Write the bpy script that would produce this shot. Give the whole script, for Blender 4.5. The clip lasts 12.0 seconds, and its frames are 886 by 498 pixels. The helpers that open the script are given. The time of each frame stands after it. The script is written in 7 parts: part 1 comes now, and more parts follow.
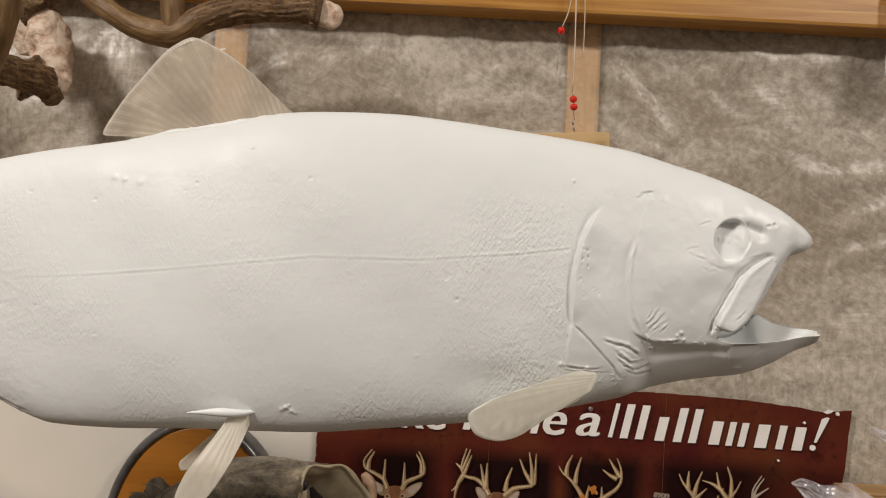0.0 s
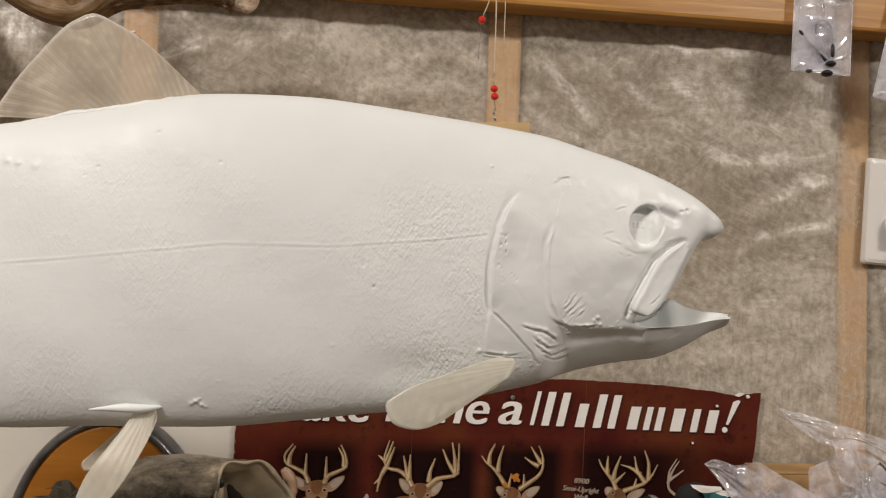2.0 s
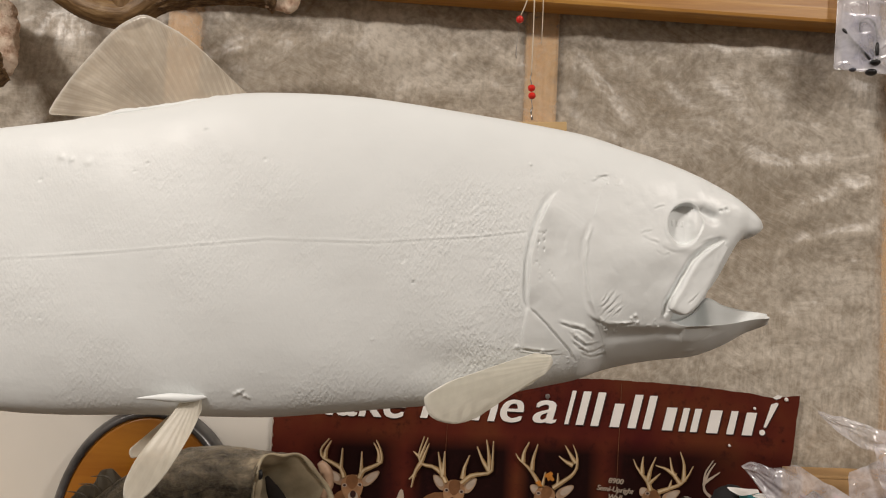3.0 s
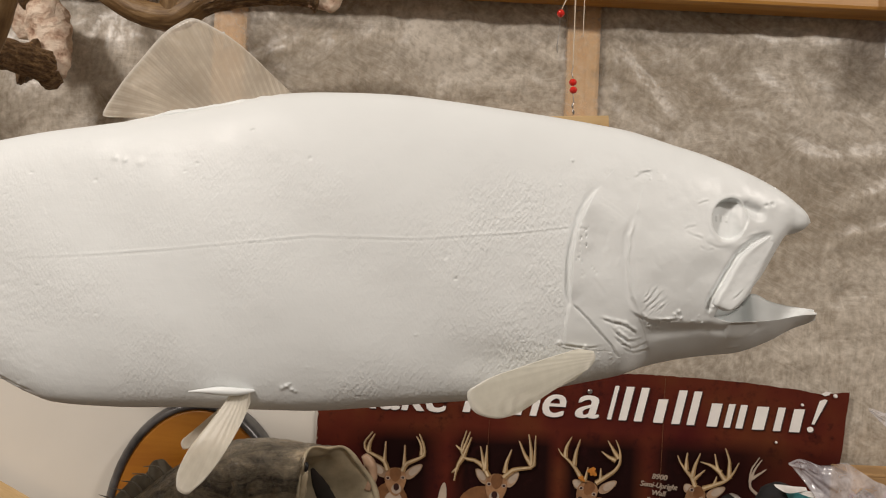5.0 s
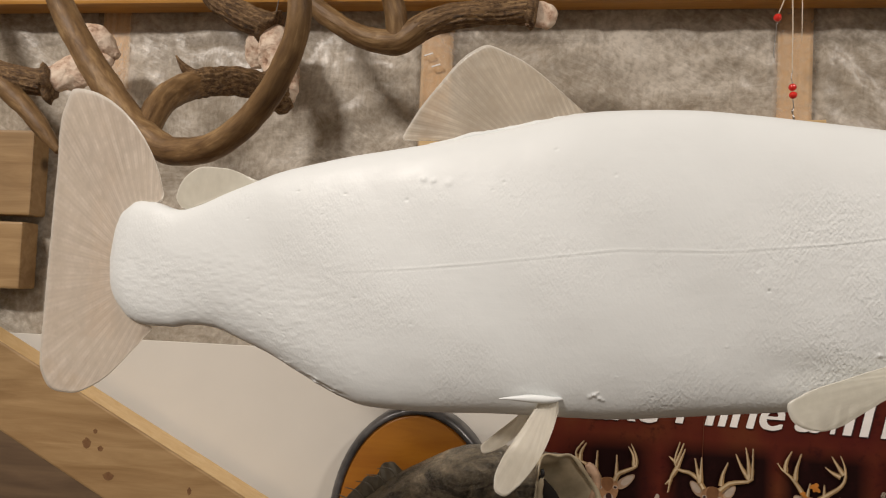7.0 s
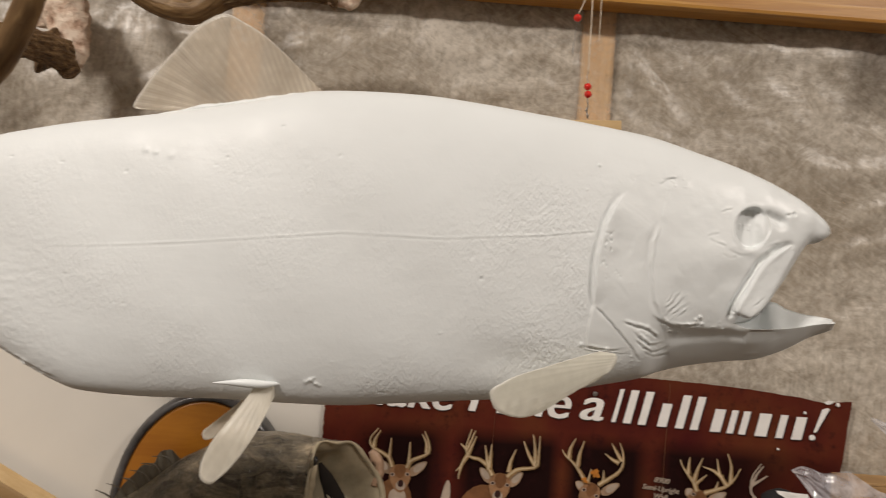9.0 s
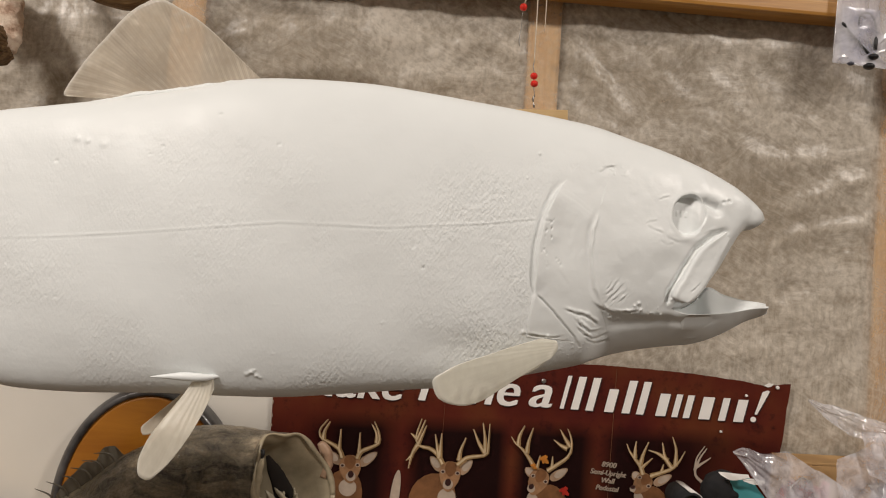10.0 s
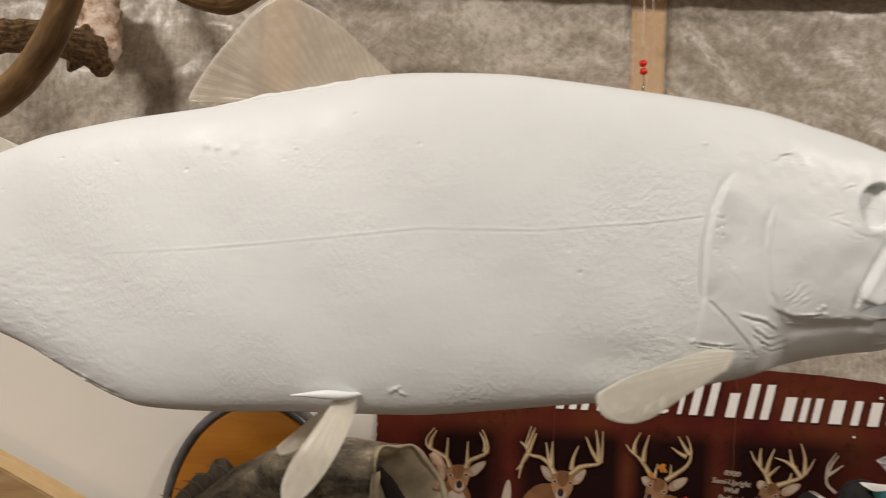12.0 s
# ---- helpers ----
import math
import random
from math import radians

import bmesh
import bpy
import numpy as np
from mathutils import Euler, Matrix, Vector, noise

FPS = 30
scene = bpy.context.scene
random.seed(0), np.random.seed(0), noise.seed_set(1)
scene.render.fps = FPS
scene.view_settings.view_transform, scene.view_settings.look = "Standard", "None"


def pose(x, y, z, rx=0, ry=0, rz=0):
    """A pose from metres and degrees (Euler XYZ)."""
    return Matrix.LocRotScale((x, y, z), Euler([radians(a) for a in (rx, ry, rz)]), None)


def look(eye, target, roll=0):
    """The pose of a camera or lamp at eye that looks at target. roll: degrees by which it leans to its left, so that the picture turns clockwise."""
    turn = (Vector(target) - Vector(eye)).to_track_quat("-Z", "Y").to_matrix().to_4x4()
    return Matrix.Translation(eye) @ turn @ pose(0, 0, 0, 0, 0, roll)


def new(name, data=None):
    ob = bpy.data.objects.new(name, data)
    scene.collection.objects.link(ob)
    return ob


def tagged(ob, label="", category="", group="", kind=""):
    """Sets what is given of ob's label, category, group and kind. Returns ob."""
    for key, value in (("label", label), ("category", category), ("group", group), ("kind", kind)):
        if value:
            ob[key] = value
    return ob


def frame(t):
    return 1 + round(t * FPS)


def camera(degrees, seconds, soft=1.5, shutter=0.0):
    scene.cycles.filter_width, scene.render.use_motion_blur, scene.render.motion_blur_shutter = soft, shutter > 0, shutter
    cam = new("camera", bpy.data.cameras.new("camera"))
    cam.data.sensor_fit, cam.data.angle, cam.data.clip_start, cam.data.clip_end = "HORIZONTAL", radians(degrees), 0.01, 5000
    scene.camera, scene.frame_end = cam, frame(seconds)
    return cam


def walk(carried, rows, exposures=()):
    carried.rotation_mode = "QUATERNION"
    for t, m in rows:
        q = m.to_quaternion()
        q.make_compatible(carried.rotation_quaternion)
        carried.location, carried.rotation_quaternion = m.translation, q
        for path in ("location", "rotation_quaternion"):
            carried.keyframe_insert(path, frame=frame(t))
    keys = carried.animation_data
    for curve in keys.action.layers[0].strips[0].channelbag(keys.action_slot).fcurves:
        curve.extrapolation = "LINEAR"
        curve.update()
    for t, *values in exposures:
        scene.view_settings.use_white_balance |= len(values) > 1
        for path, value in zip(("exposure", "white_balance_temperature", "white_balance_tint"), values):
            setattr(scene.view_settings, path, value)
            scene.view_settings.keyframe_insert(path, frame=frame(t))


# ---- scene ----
cam = camera(59.5, 12.0, soft=1.1, shutter=0.4)
PATH = [
    (0, (0.0090, 0.0670, 1.4278), (0.0330, 2.0640, 1.5364), 2.70),
    (0.5, (0.0080, 0.0680, 1.4278), (0.0642, 2.0640, 1.5418), 2.60),
    (1, (0.0119, 0.0690, 1.4268), (0.1163, 2.0630, 1.5478), 2.50),
    (1.5, (0.0190, 0.0760, 1.4276), (0.2532, 2.0590, 1.5412), 2.00),
    (2, (0.0139, 0.0740, 1.4247), (0.2289, 2.0600, 1.5246), 2.10),
    (2.5, (0.0029, 0.0710, 1.4249), (0.1637, 2.0620, 1.5179), 2.40),
    (3, (0.0109, 0.0690, 1.4228), (0.1397, 2.0620, 1.5183), 2.70),
    (5, (0.0099, 0.0650, 1.4238), (0.0343, 2.0640, 1.4994), 2.60),
    (5.5, (-0.0031, 0.0670, 1.4231), (-0.0258, 2.0650, 1.4925), 2.50),
    (6, (-0.0341, 0.0630, 1.4227), (-0.1378, 2.0590, 1.4927), 2.30),
    (6.5, (-0.0702, 0.0520, 1.4223), (-0.2746, 2.0400, 1.5043), 2.10),
    (6.7, (-0.0802, 0.0460, 1.4215), (-0.3216, 2.0300, 1.5072), 2.20),
    (7.1, (-0.0914, 0.0431, 1.4224), (-0.3695, 2.0251, 1.5045), 2.46),
    (7.5, (-0.0865, 0.0469, 1.4249), (-0.3553, 2.0320, 1.4909), 3.10),
    (7.9, (-0.0712, 0.0531, 1.4270), (-0.2938, 2.0432, 1.4778), 3.77),
    (8.3, (-0.0511, 0.0570, 1.4270), (-0.2001, 2.0510, 1.4769), 4.10),
    (8.5, (-0.0401, 0.0550, 1.4278), (-0.1339, 2.0520, 1.4906), 4.30),
    (9, (-0.0061, 0.0600, 1.4231), (0.0293, 2.0590, 1.4965), 4.20),
    (9.5, (-0.0001, 0.0620, 1.4230), (0.1462, 2.0560, 1.4892), 3.80),
    (10, (0.0009, 0.0610, 1.4230), (0.1540, 2.0540, 1.4791), 3.60),
    (10.5, (0.0008, 0.0610, 1.4220), (0.1259, 2.0560, 1.4736), 3.40),
    (11, (-0.0041, 0.0560, 1.4251), (0.0829, 2.0540, 1.4774), 3.00),
    (11.5, (-0.0041, 0.0590, 1.4251), (0.0419, 2.0570, 1.4742), 2.60),
    (12, (-0.0421, 0.0950, 1.4248), (-0.0483, 2.0950, 1.4679), 2.20),
]
walk(cam, [(t, look(eye, target, roll)) for t, eye, target, roll in PATH])


# ---- light and exposure ----
world = bpy.data.worlds.new("world")
world.use_nodes = True
world.node_tree.nodes["Background"].inputs[0].default_value = (0.9, 0.85, 0.78, 1)
world.node_tree.nodes["Background"].inputs[1].default_value = 0.05
scene.world = world
scene.view_settings.exposure = -0.08


def area_lamp(name, at, target, size_x, size_y, watts, colour):
    data = bpy.data.lights.new(name, "AREA")
    data.shape, data.size, data.size_y, data.energy, data.color = "RECTANGLE", size_x, size_y, watts, colour
    ob = new(name, data)
    ob.matrix_world = look(at, target)
    return ob


WARM = (1.0, 0.908, 0.828)
# the last two, at the rear, are weak unseen fill lights added for evenness
CEILING_LIGHTS = ((-1.34, -0.84, 72.0), (1.62, -0.86, 46.0), (-1.36, -2.30, 5.0), (1.30, -2.30, 5.0))
for lx, ly, watts in CEILING_LIGHTS:
    area_lamp("ceiling_lamp", (lx, ly, 2.885), (lx, ly, 0), 0.42, 0.30, watts, WARM)



# ---- materials ----
def material(name):
    m = bpy.data.materials.new(name)
    m.use_nodes = True
    return m, m.node_tree, m.node_tree.nodes["Principled BSDF"]


def node(tree, kind, **values):
    n = tree.nodes.new(kind)
    for key, value in values.items():
        if key in n.inputs:
            n.inputs[key].default_value = value
    return n


def coords(tree, scale=(1, 1, 1), turn=(0, 0, 0), source="Object"):
    c = tree.nodes.new("ShaderNodeTexCoord")
    m = tree.nodes.new("ShaderNodeMapping")
    m.inputs["Scale"].default_value = scale
    m.inputs["Rotation"].default_value = [radians(a) for a in turn]
    tree.links.new(c.outputs[source], m.inputs["Vector"])
    return m.outputs["Vector"]


def noise_tex(tree, vector, scale, detail=4.0, rough=0.55, warp=0.0):
    n = node(tree, "ShaderNodeTexNoise", Scale=scale, Detail=detail, Roughness=rough, Distortion=warp)
    tree.links.new(vector, n.inputs["Vector"])
    return n.outputs["Fac"]


def ramp(tree, fac, *stops):
    r = tree.nodes.new("ShaderNodeValToRGB")
    e = r.color_ramp.elements
    while len(e) < len(stops):
        e.new(0.5)
    for k, (place, colour) in zip(e, stops):
        k.position = place
        k.color = (*colour, 1) if len(colour) == 3 else colour
    tree.links.new(fac, r.inputs["Fac"])
    return r.outputs["Color"]


def grey(v):
    return (v, v, v)


def mixed(tree, fac, a, b, blend="MIX"):
    m = tree.nodes.new("ShaderNodeMix")
    m.data_type, m.blend_type = "RGBA", blend
    for socket, value in ((m.inputs[0], fac), (m.inputs[6], a), (m.inputs[7], b)):
        if hasattr(value, "is_linked"):
            tree.links.new(value, socket)
        else:
            socket.default_value = value if isinstance(value, float) else (*value, 1)
    return m.outputs[2]


def calc(tree, op, a, b=0.0):
    m = tree.nodes.new("ShaderNodeMath")
    m.operation = op
    for socket, value in ((m.inputs[0], a), (m.inputs[1], b)):
        if hasattr(value, "is_linked"):
            tree.links.new(value, socket)
        else:
            socket.default_value = value
    return m.outputs[0]


def bump(tree, shader, height, strength, distance, before=None):
    b = node(tree, "ShaderNodeBump", Strength=strength, Distance=distance)
    tree.links.new(height, b.inputs["Height"])
    if before is not None:
        tree.links.new(before, b.inputs["Normal"])
    if shader is not None:
        tree.links.new(b.outputs["Normal"], shader.inputs["Normal"])
    return b.outputs["Normal"]


def simple(name, colour, rough=0.5, metal=0.0, vary=0.12, scale=60.0, bumps=0.15, coat=0.0):
    """A plain surface with grain and wear at two scales."""
    m, t, s = material(name)
    v = coords(t)
    a, b = noise_tex(t, v, scale), noise_tex(t, v, scale * 0.13, 3.0)
    dark = tuple(c * (1 - vary) for c in colour)
    light = tuple(min(1, c * (1 + vary)) for c in colour)
    both = calc(t, "ADD", calc(t, "MULTIPLY", a, 0.5), calc(t, "MULTIPLY", b, 0.5))
    t.links.new(ramp(t, both, (0.35, dark), (0.65, light)), s.inputs["Base Color"])
    s.inputs["Roughness"].default_value, s.inputs["Metallic"].default_value = rough, metal
    s.inputs["Coat Weight"].default_value = coat
    bump(t, s, a, bumps, 0.0006)
    return m


def wood(name, light, dark, grain=(3, 60, 60), rough=0.5, turn=(0, 0, 0), knots=0.0, coat=0.0):
    m, t, s = material(name)
    v = coords(t, grain, turn)
    a = noise_tex(t, v, 2.0, 6.0, 0.6, 0.6)
    f = noise_tex(t, coords(t, tuple(g * 5 for g in grain), turn), 2.0, 3.0)
    base = ramp(t, a, (0.3, dark), (0.52, tuple((p + q) / 2 for p, q in zip(light, dark))), (0.7, light))
    base = mixed(t, calc(t, "MULTIPLY", f, 0.35), base, dark)
    if knots:
        vo = node(t, "ShaderNodeTexVoronoi", Scale=knots)
        t.links.new(coords(t, (0.55, 1, 1), turn), vo.inputs["Vector"])
        k = ramp(t, vo.outputs["Distance"], (0.05, grey(1)), (0.14, grey(0)))
        base = mixed(t, k, base, tuple(c * 0.28 for c in dark))
    t.links.new(base, s.inputs["Base Color"])
    s.inputs["Roughness"].default_value, s.inputs["Coat Weight"].default_value = rough, coat
    bump(t, s, a, 0.2, 0.0008)
    return m


def primer():
    """White brushed primer over moulded fish scales."""
    m, t, s = material("white_primer")
    v = coords(t)
    mask = t.nodes.new("ShaderNodeAttribute")
    mask.attribute_name = "scaled"
    drift = node(t, "ShaderNodeTexNoise", Scale=95.0, Detail=3.0)
    push = t.nodes.new("ShaderNodeVectorMath")
    push.operation = "MULTIPLY_ADD"
    t.links.new(v, drift.inputs["Vector"])
    t.links.new(drift.outputs["Color"], push.inputs[0])
    push.inputs[1].default_value = (0.006, 0.0, 0.006)
    t.links.new(v, push.inputs[2])
    sep = t.nodes.new("ShaderNodeSeparateXYZ")
    t.links.new(push.outputs[0], sep.inputs[0])
    px, pz = calc(t, "MULTIPLY", sep.outputs[0], 2 * math.pi / 0.0024), calc(t, "MULTIPLY", sep.outputs[2], 2 * math.pi / 0.0034)
    rows = calc(t, "MULTIPLY", calc(t, "SINE", px), calc(t, "SINE", pz))
    pitted = noise_tex(t, coords(t, (1.25, 1, 0.85), (0, 8, 0)), 400.0, 2.0, 0.5)
    rows = calc(t, "ADD", calc(t, "MULTIPLY", rows, 0.07), calc(t, "MULTIPLY", pitted, 1.1))
    wob = noise_tex(t, v, 30.0, 3.0)
    patch = ramp(t, wob, (0.30, grey(0.2)), (0.62, grey(1)))
    height = calc(t, "MULTIPLY", calc(t, "MULTIPLY", rows, patch), mask.outputs["Fac"])
    n1 = bump(t, None, height, 1.0, 0.00078)
    brush = noise_tex(t, coords(t, (30, 60, 260)), 1.0, 4.0, 0.6)
    n2 = bump(t, None, brush, 0.10, 0.0006, n1)
    bump(t, s, noise_tex(t, v, 70.0, 4.0), 0.14, 0.0012, n2)
    tone = ramp(t, noise_tex(t, v, 9.0, 4.0), (0.3, (0.740, 0.768, 0.768)), (0.7, (0.786, 0.820, 0.824)))
    t.links.new(tone, s.inputs["Base Color"])
    head = t.nodes.new("ShaderNodeAttribute")
    head.attribute_name = "head"
    worn = noise_tex(t, v, 40.0)
    t.links.new(mixed(t, head.outputs["Fac"], ramp(t, worn, (0.3, grey(0.40)), (0.7, grey(0.54))), ramp(t, worn, (0.3, grey(0.33)), (0.7, grey(0.46)))), s.inputs["Roughness"])
    s.inputs["Specular IOR Level"].default_value = 0.36
    return m


def resin(name, tint, clear, rough=0.22, lined=0.20):
    """Milky cast resin that lets some light through: denser along its rays and round its rim."""
    m, t, s = material(name)
    out = t.nodes["Material Output"]
    v = coords(t)
    ray, rim = t.nodes.new("ShaderNodeAttribute"), t.nodes.new("ShaderNodeAttribute")
    ray.attribute_name, rim.attribute_name = "ray", "rim"
    streak = noise_tex(t, coords(t, (120, 40, 60), (0, 35, 0)), 3.0, 4.0)
    wave = calc(t, "ADD", calc(t, "MULTIPLY", calc(t, "SINE", calc(t, "MULTIPLY", ray.outputs["Fac"], 2 * math.pi)), 0.5), 0.5)
    fine = calc(t, "ADD", calc(t, "MULTIPLY", calc(t, "SINE", calc(t, "MULTIPLY", ray.outputs["Fac"], 6.6 * math.pi)), 0.5), 0.5)
    patchy = ramp(t, noise_tex(t, v, 75.0, 4.0, 0.65), (0.36, grey(0.05)), (0.62, grey(1)))
    line = calc(t, "MULTIPLY", calc(t, "ADD", calc(t, "MULTIPLY", calc(t, "POWER", wave, 2.0), 0.65), calc(t, "MULTIPLY", fine, 0.35)), patchy)
    tone = ramp(t, streak, (0.3, tuple(c * 0.90 for c in tint)), (0.7, tint))
    tone = mixed(t, calc(t, "MULTIPLY", calc(t, "SUBTRACT", 1.0, line), lined), tone, (0.50 * tint[0], 0.43 * tint[1], 0.34 * tint[2]))
    t.links.new(mixed(t, rim.outputs["Fac"], tone, (0.92, 0.90, 0.84)), s.inputs["Base Color"])
    s.inputs["Roughness"].default_value = rough
    n1 = bump(t, None, line, min(0.5, 1.5 * lined), 0.0005)
    bump(t, s, noise_tex(t, v, 210.0, 3.0), 0.25, 0.0006, n1)
    lucent, see, a, b = (t.nodes.new("ShaderNode" + k) for k in ("BsdfTranslucent", "BsdfTransparent", "MixShader", "MixShader"))
    lucent.inputs["Color"].default_value = (*tint, 1)
    see.inputs["Color"].default_value = (0.95, 0.93, 0.88, 1)
    a.inputs[0].default_value = 0.35
    cloudy = ramp(t, noise_tex(t, v, 45.0, 3.0), (0.3, grey(clear)), (0.7, grey(clear + 0.14)))
    gap = calc(t, "SUBTRACT", cloudy, calc(t, "MULTIPLY", line, 0.9 * lined))
    t.links.new(calc(t, "MULTIPLY", gap, calc(t, "SUBTRACT", 1.0, calc(t, "MULTIPLY", rim.outputs["Fac"], 0.75))), b.inputs[0])
    t.links.new(s.outputs[0], a.inputs[1])
    t.links.new(lucent.outputs[0], a.inputs[2])
    t.links.new(a.outputs[0], b.inputs[1])
    t.links.new(see.outputs[0], b.inputs[2])
    t.links.new(b.outputs[0], out.inputs["Surface"])
    return m


def film():
    """Wrinkled milky vapour-barrier film, whitened in streaks that stand for glare."""
    m, t, s = material("vapour_film")
    out = t.nodes["Material Output"]
    v = coords(t)
    push = t.nodes.new("ShaderNodeCombineXYZ")
    t.links.new(calc(t, "MULTIPLY", noise_tex(t, v, 16.0, 4.0), 0.022), push.inputs[0])
    t.links.new(calc(t, "MULTIPLY", noise_tex(t, coords(t, (1, 1, 1), (0, 50, 0)), 13.0, 4.0), 0.022), push.inputs[2])
    add = t.nodes.new("ShaderNodeVectorMath")
    t.links.new(v, add.inputs[0])
    t.links.new(push.outputs[0], add.inputs[1])

    def fibres(scale, lean):
        mp = t.nodes.new("ShaderNodeMapping")
        mp.vector_type = "TEXTURE"
        mp.inputs["Rotation"].default_value = (0, radians(lean), 0)
        mp.inputs["Scale"].default_value = (1 / scale[0], 1, 1 / scale[1])
        t.links.new(add.outputs[0], mp.inputs["Vector"])
        return noise_tex(t, mp.outputs[0], 1.0, 4.0, 0.6)

    # fine creases lying in several directions, each in its own patches
    f = fibres((330, 38), 6)
    for lean, size, seed in ((-32, 12.0, 3.0), (48, 15.0, 7.0), (84, 11.0, 11.0), (118, 16.0, 15.0)):
        where = noise_tex(t, coords(t, (1, 1, 1), (0, seed * 20, 0)), size, 3.0)
        f = mixed(t, ramp(t, where, (0.44, grey(0)), (0.58, grey(1))), f, fibres((320, 36), lean))
    grain = noise_tex(t, add.outputs[0], 130.0, 4.0, 0.60)
    broad = noise_tex(t, coords(t, (0.75, 1, 1), (0, 24, 0)), 9.0, 7.0, 0.62, 0.5)
    mixf = calc(t, "ADD", calc(t, "MULTIPLY", f, 0.18), calc(t, "ADD", calc(t, "MULTIPLY", grain, 0.36), calc(t, "MULTIPLY", broad, 0.46)))
    hairs = calc(t, "MAXIMUM", ramp(t, f, (0.52, grey(0)), (0.74, grey(1))), calc(t, "MULTIPLY", ramp(t, fibres((520, 26), 33), (0.62, grey(0)), (0.72, grey(1))), 0.7))
    hairs = calc(t, "MULTIPLY", hairs, ramp(t, noise_tex(t, coords(t, (1, 1, 1), (0, 77, 0)), 10.0, 3.0), (0.38, grey(0.15)), (0.66, grey(1))))
    tone = ramp(t, mixf, (0.41, (0.54, 0.475, 0.385)), (0.59, (0.73, 0.67, 0.58)))
    t.links.new(mixed(t, calc(t, "MULTIPLY", hairs, 0.18), tone, (0.88, 0.84, 0.77)), s.inputs["Base Color"])
    s.inputs["Roughness"].default_value = 0.35
    s.inputs["Specular IOR Level"].default_value = 0.6
    n1 = bump(t, None, calc(t, "ADD", calc(t, "MULTIPLY", f, 0.5), grain), 0.25, 0.0010)
    bump(t, s, noise_tex(t, v, 38.0, 3.0), 0.5, 0.004, n1)
    see, b = t.nodes.new("ShaderNodeBsdfTransparent"), t.nodes.new("ShaderNodeMixShader")
    see.inputs["Color"].default_value = (0.95, 0.94, 0.92, 1)
    contact, painted_glare = t.nodes.new("ShaderNodeAttribute"), t.nodes.new("ShaderNodeAttribute")
    contact.attribute_name, painted_glare.attribute_name = "contact", "painted_glare"
    lines = calc(t, "ADD", calc(t, "MULTIPLY", fibres((260, 30), 3), 0.8), calc(t, "MULTIPLY", grain, 0.2))
    streaky = calc(t, "MULTIPLY", painted_glare.outputs["Fac"], ramp(t, lines, (0.38, grey(0.22)), (0.64, grey(1.0))))
    open_part = ramp(t, mixf, (0.38, grey(0.62)), (0.50, grey(0.45)), (0.62, grey(0.22)))
    open_part = mixed(t, calc(t, "MULTIPLY", contact.outputs["Fac"], 0.85), open_part, ramp(t, mixf, (0.42, grey(0.97)), (0.58, grey(0.78))))
    open_part = mixed(t, calc(t, "MULTIPLY", hairs, 0.24), open_part, (0.08, 0.08, 0.08))
    t.links.new(mixed(t, calc(t, "MULTIPLY", streaky, 0.62), open_part, (0.03, 0.03, 0.03)), b.inputs[0])
    t.links.new(s.outputs[0], b.inputs[1])
    t.links.new(see.outputs[0], b.inputs[2])
    t.links.new(b.outputs[0], out.inputs["Surface"])
    return m


def batt():
    m, t, s = material("glass_wool")
    v = coords(t)
    f1 = noise_tex(t, coords(t, (40, 40, 260), (0, 18, 0)), 1.0, 5.0, 0.65, 0.5)
    f2 = noise_tex(t, v, 55.0, 5.0, 0.65)
    both = calc(t, "ADD", calc(t, "MULTIPLY", f1, 0.5), calc(t, "MULTIPLY", f2, 0.5))
    t.links.new(ramp(t, both, (0.33, (0.21, 0.165, 0.115)), (0.5, (0.38, 0.315, 0.23)), (0.68, (0.55, 0.48, 0.38))), s.inputs["Base Color"])
    s.inputs["Roughness"].default_value = 0.9
    bump(t, s, both, 0.8, 0.006)
    return m


def clear_plastic(name, milk, tint=(0.97, 0.97, 1.0), crinkle=70.0, bumps=0.5, shine=1.2):
    """Thin clear plastic: mostly see-through, a little milky, with sharp gloss."""
    m, t, s = material(name)
    out = t.nodes["Material Output"]
    v = coords(t)
    n = noise_tex(t, v, crinkle, 3.0, 0.5, 0.8)
    fine = noise_tex(t, v, crinkle * 4, 3.0, 0.55, 0.5)
    s.inputs["Base Color"].default_value = (*tint, 1)
    s.inputs["Roughness"].default_value = 0.35
    n1 = bump(t, s, n, bumps, 0.006)
    see, gloss, a, b = (t.nodes.new("ShaderNode" + k) for k in ("BsdfTransparent", "BsdfGlossy", "MixShader", "MixShader"))
    see.inputs["Color"].default_value = (0.95, 0.95, 0.97, 1)
    gloss.inputs["Roughness"].default_value = 0.10
    t.links.new(n1, gloss.inputs["Normal"])
    t.links.new(ramp(t, calc(t, "ADD", calc(t, "MULTIPLY", n, 0.6), calc(t, "MULTIPLY", fine, 0.4)), (0.40, grey(1 - 0.6 * milk)), (0.62, grey(max(0, 1 - 1.8 * milk)))), a.inputs[0])
    t.links.new(s.outputs[0], a.inputs[1])
    t.links.new(see.outputs[0], a.inputs[2])
    fr = node(t, "ShaderNodeFresnel", IOR=1.55)
    t.links.new(n1, fr.inputs["Normal"])
    t.links.new(calc(t, "MULTIPLY", fr.outputs[0], shine), b.inputs[0])
    t.links.new(a.outputs[0], b.inputs[1])
    t.links.new(gloss.outputs[0], b.inputs[2])
    t.links.new(b.outputs[0], out.inputs["Surface"])
    return m


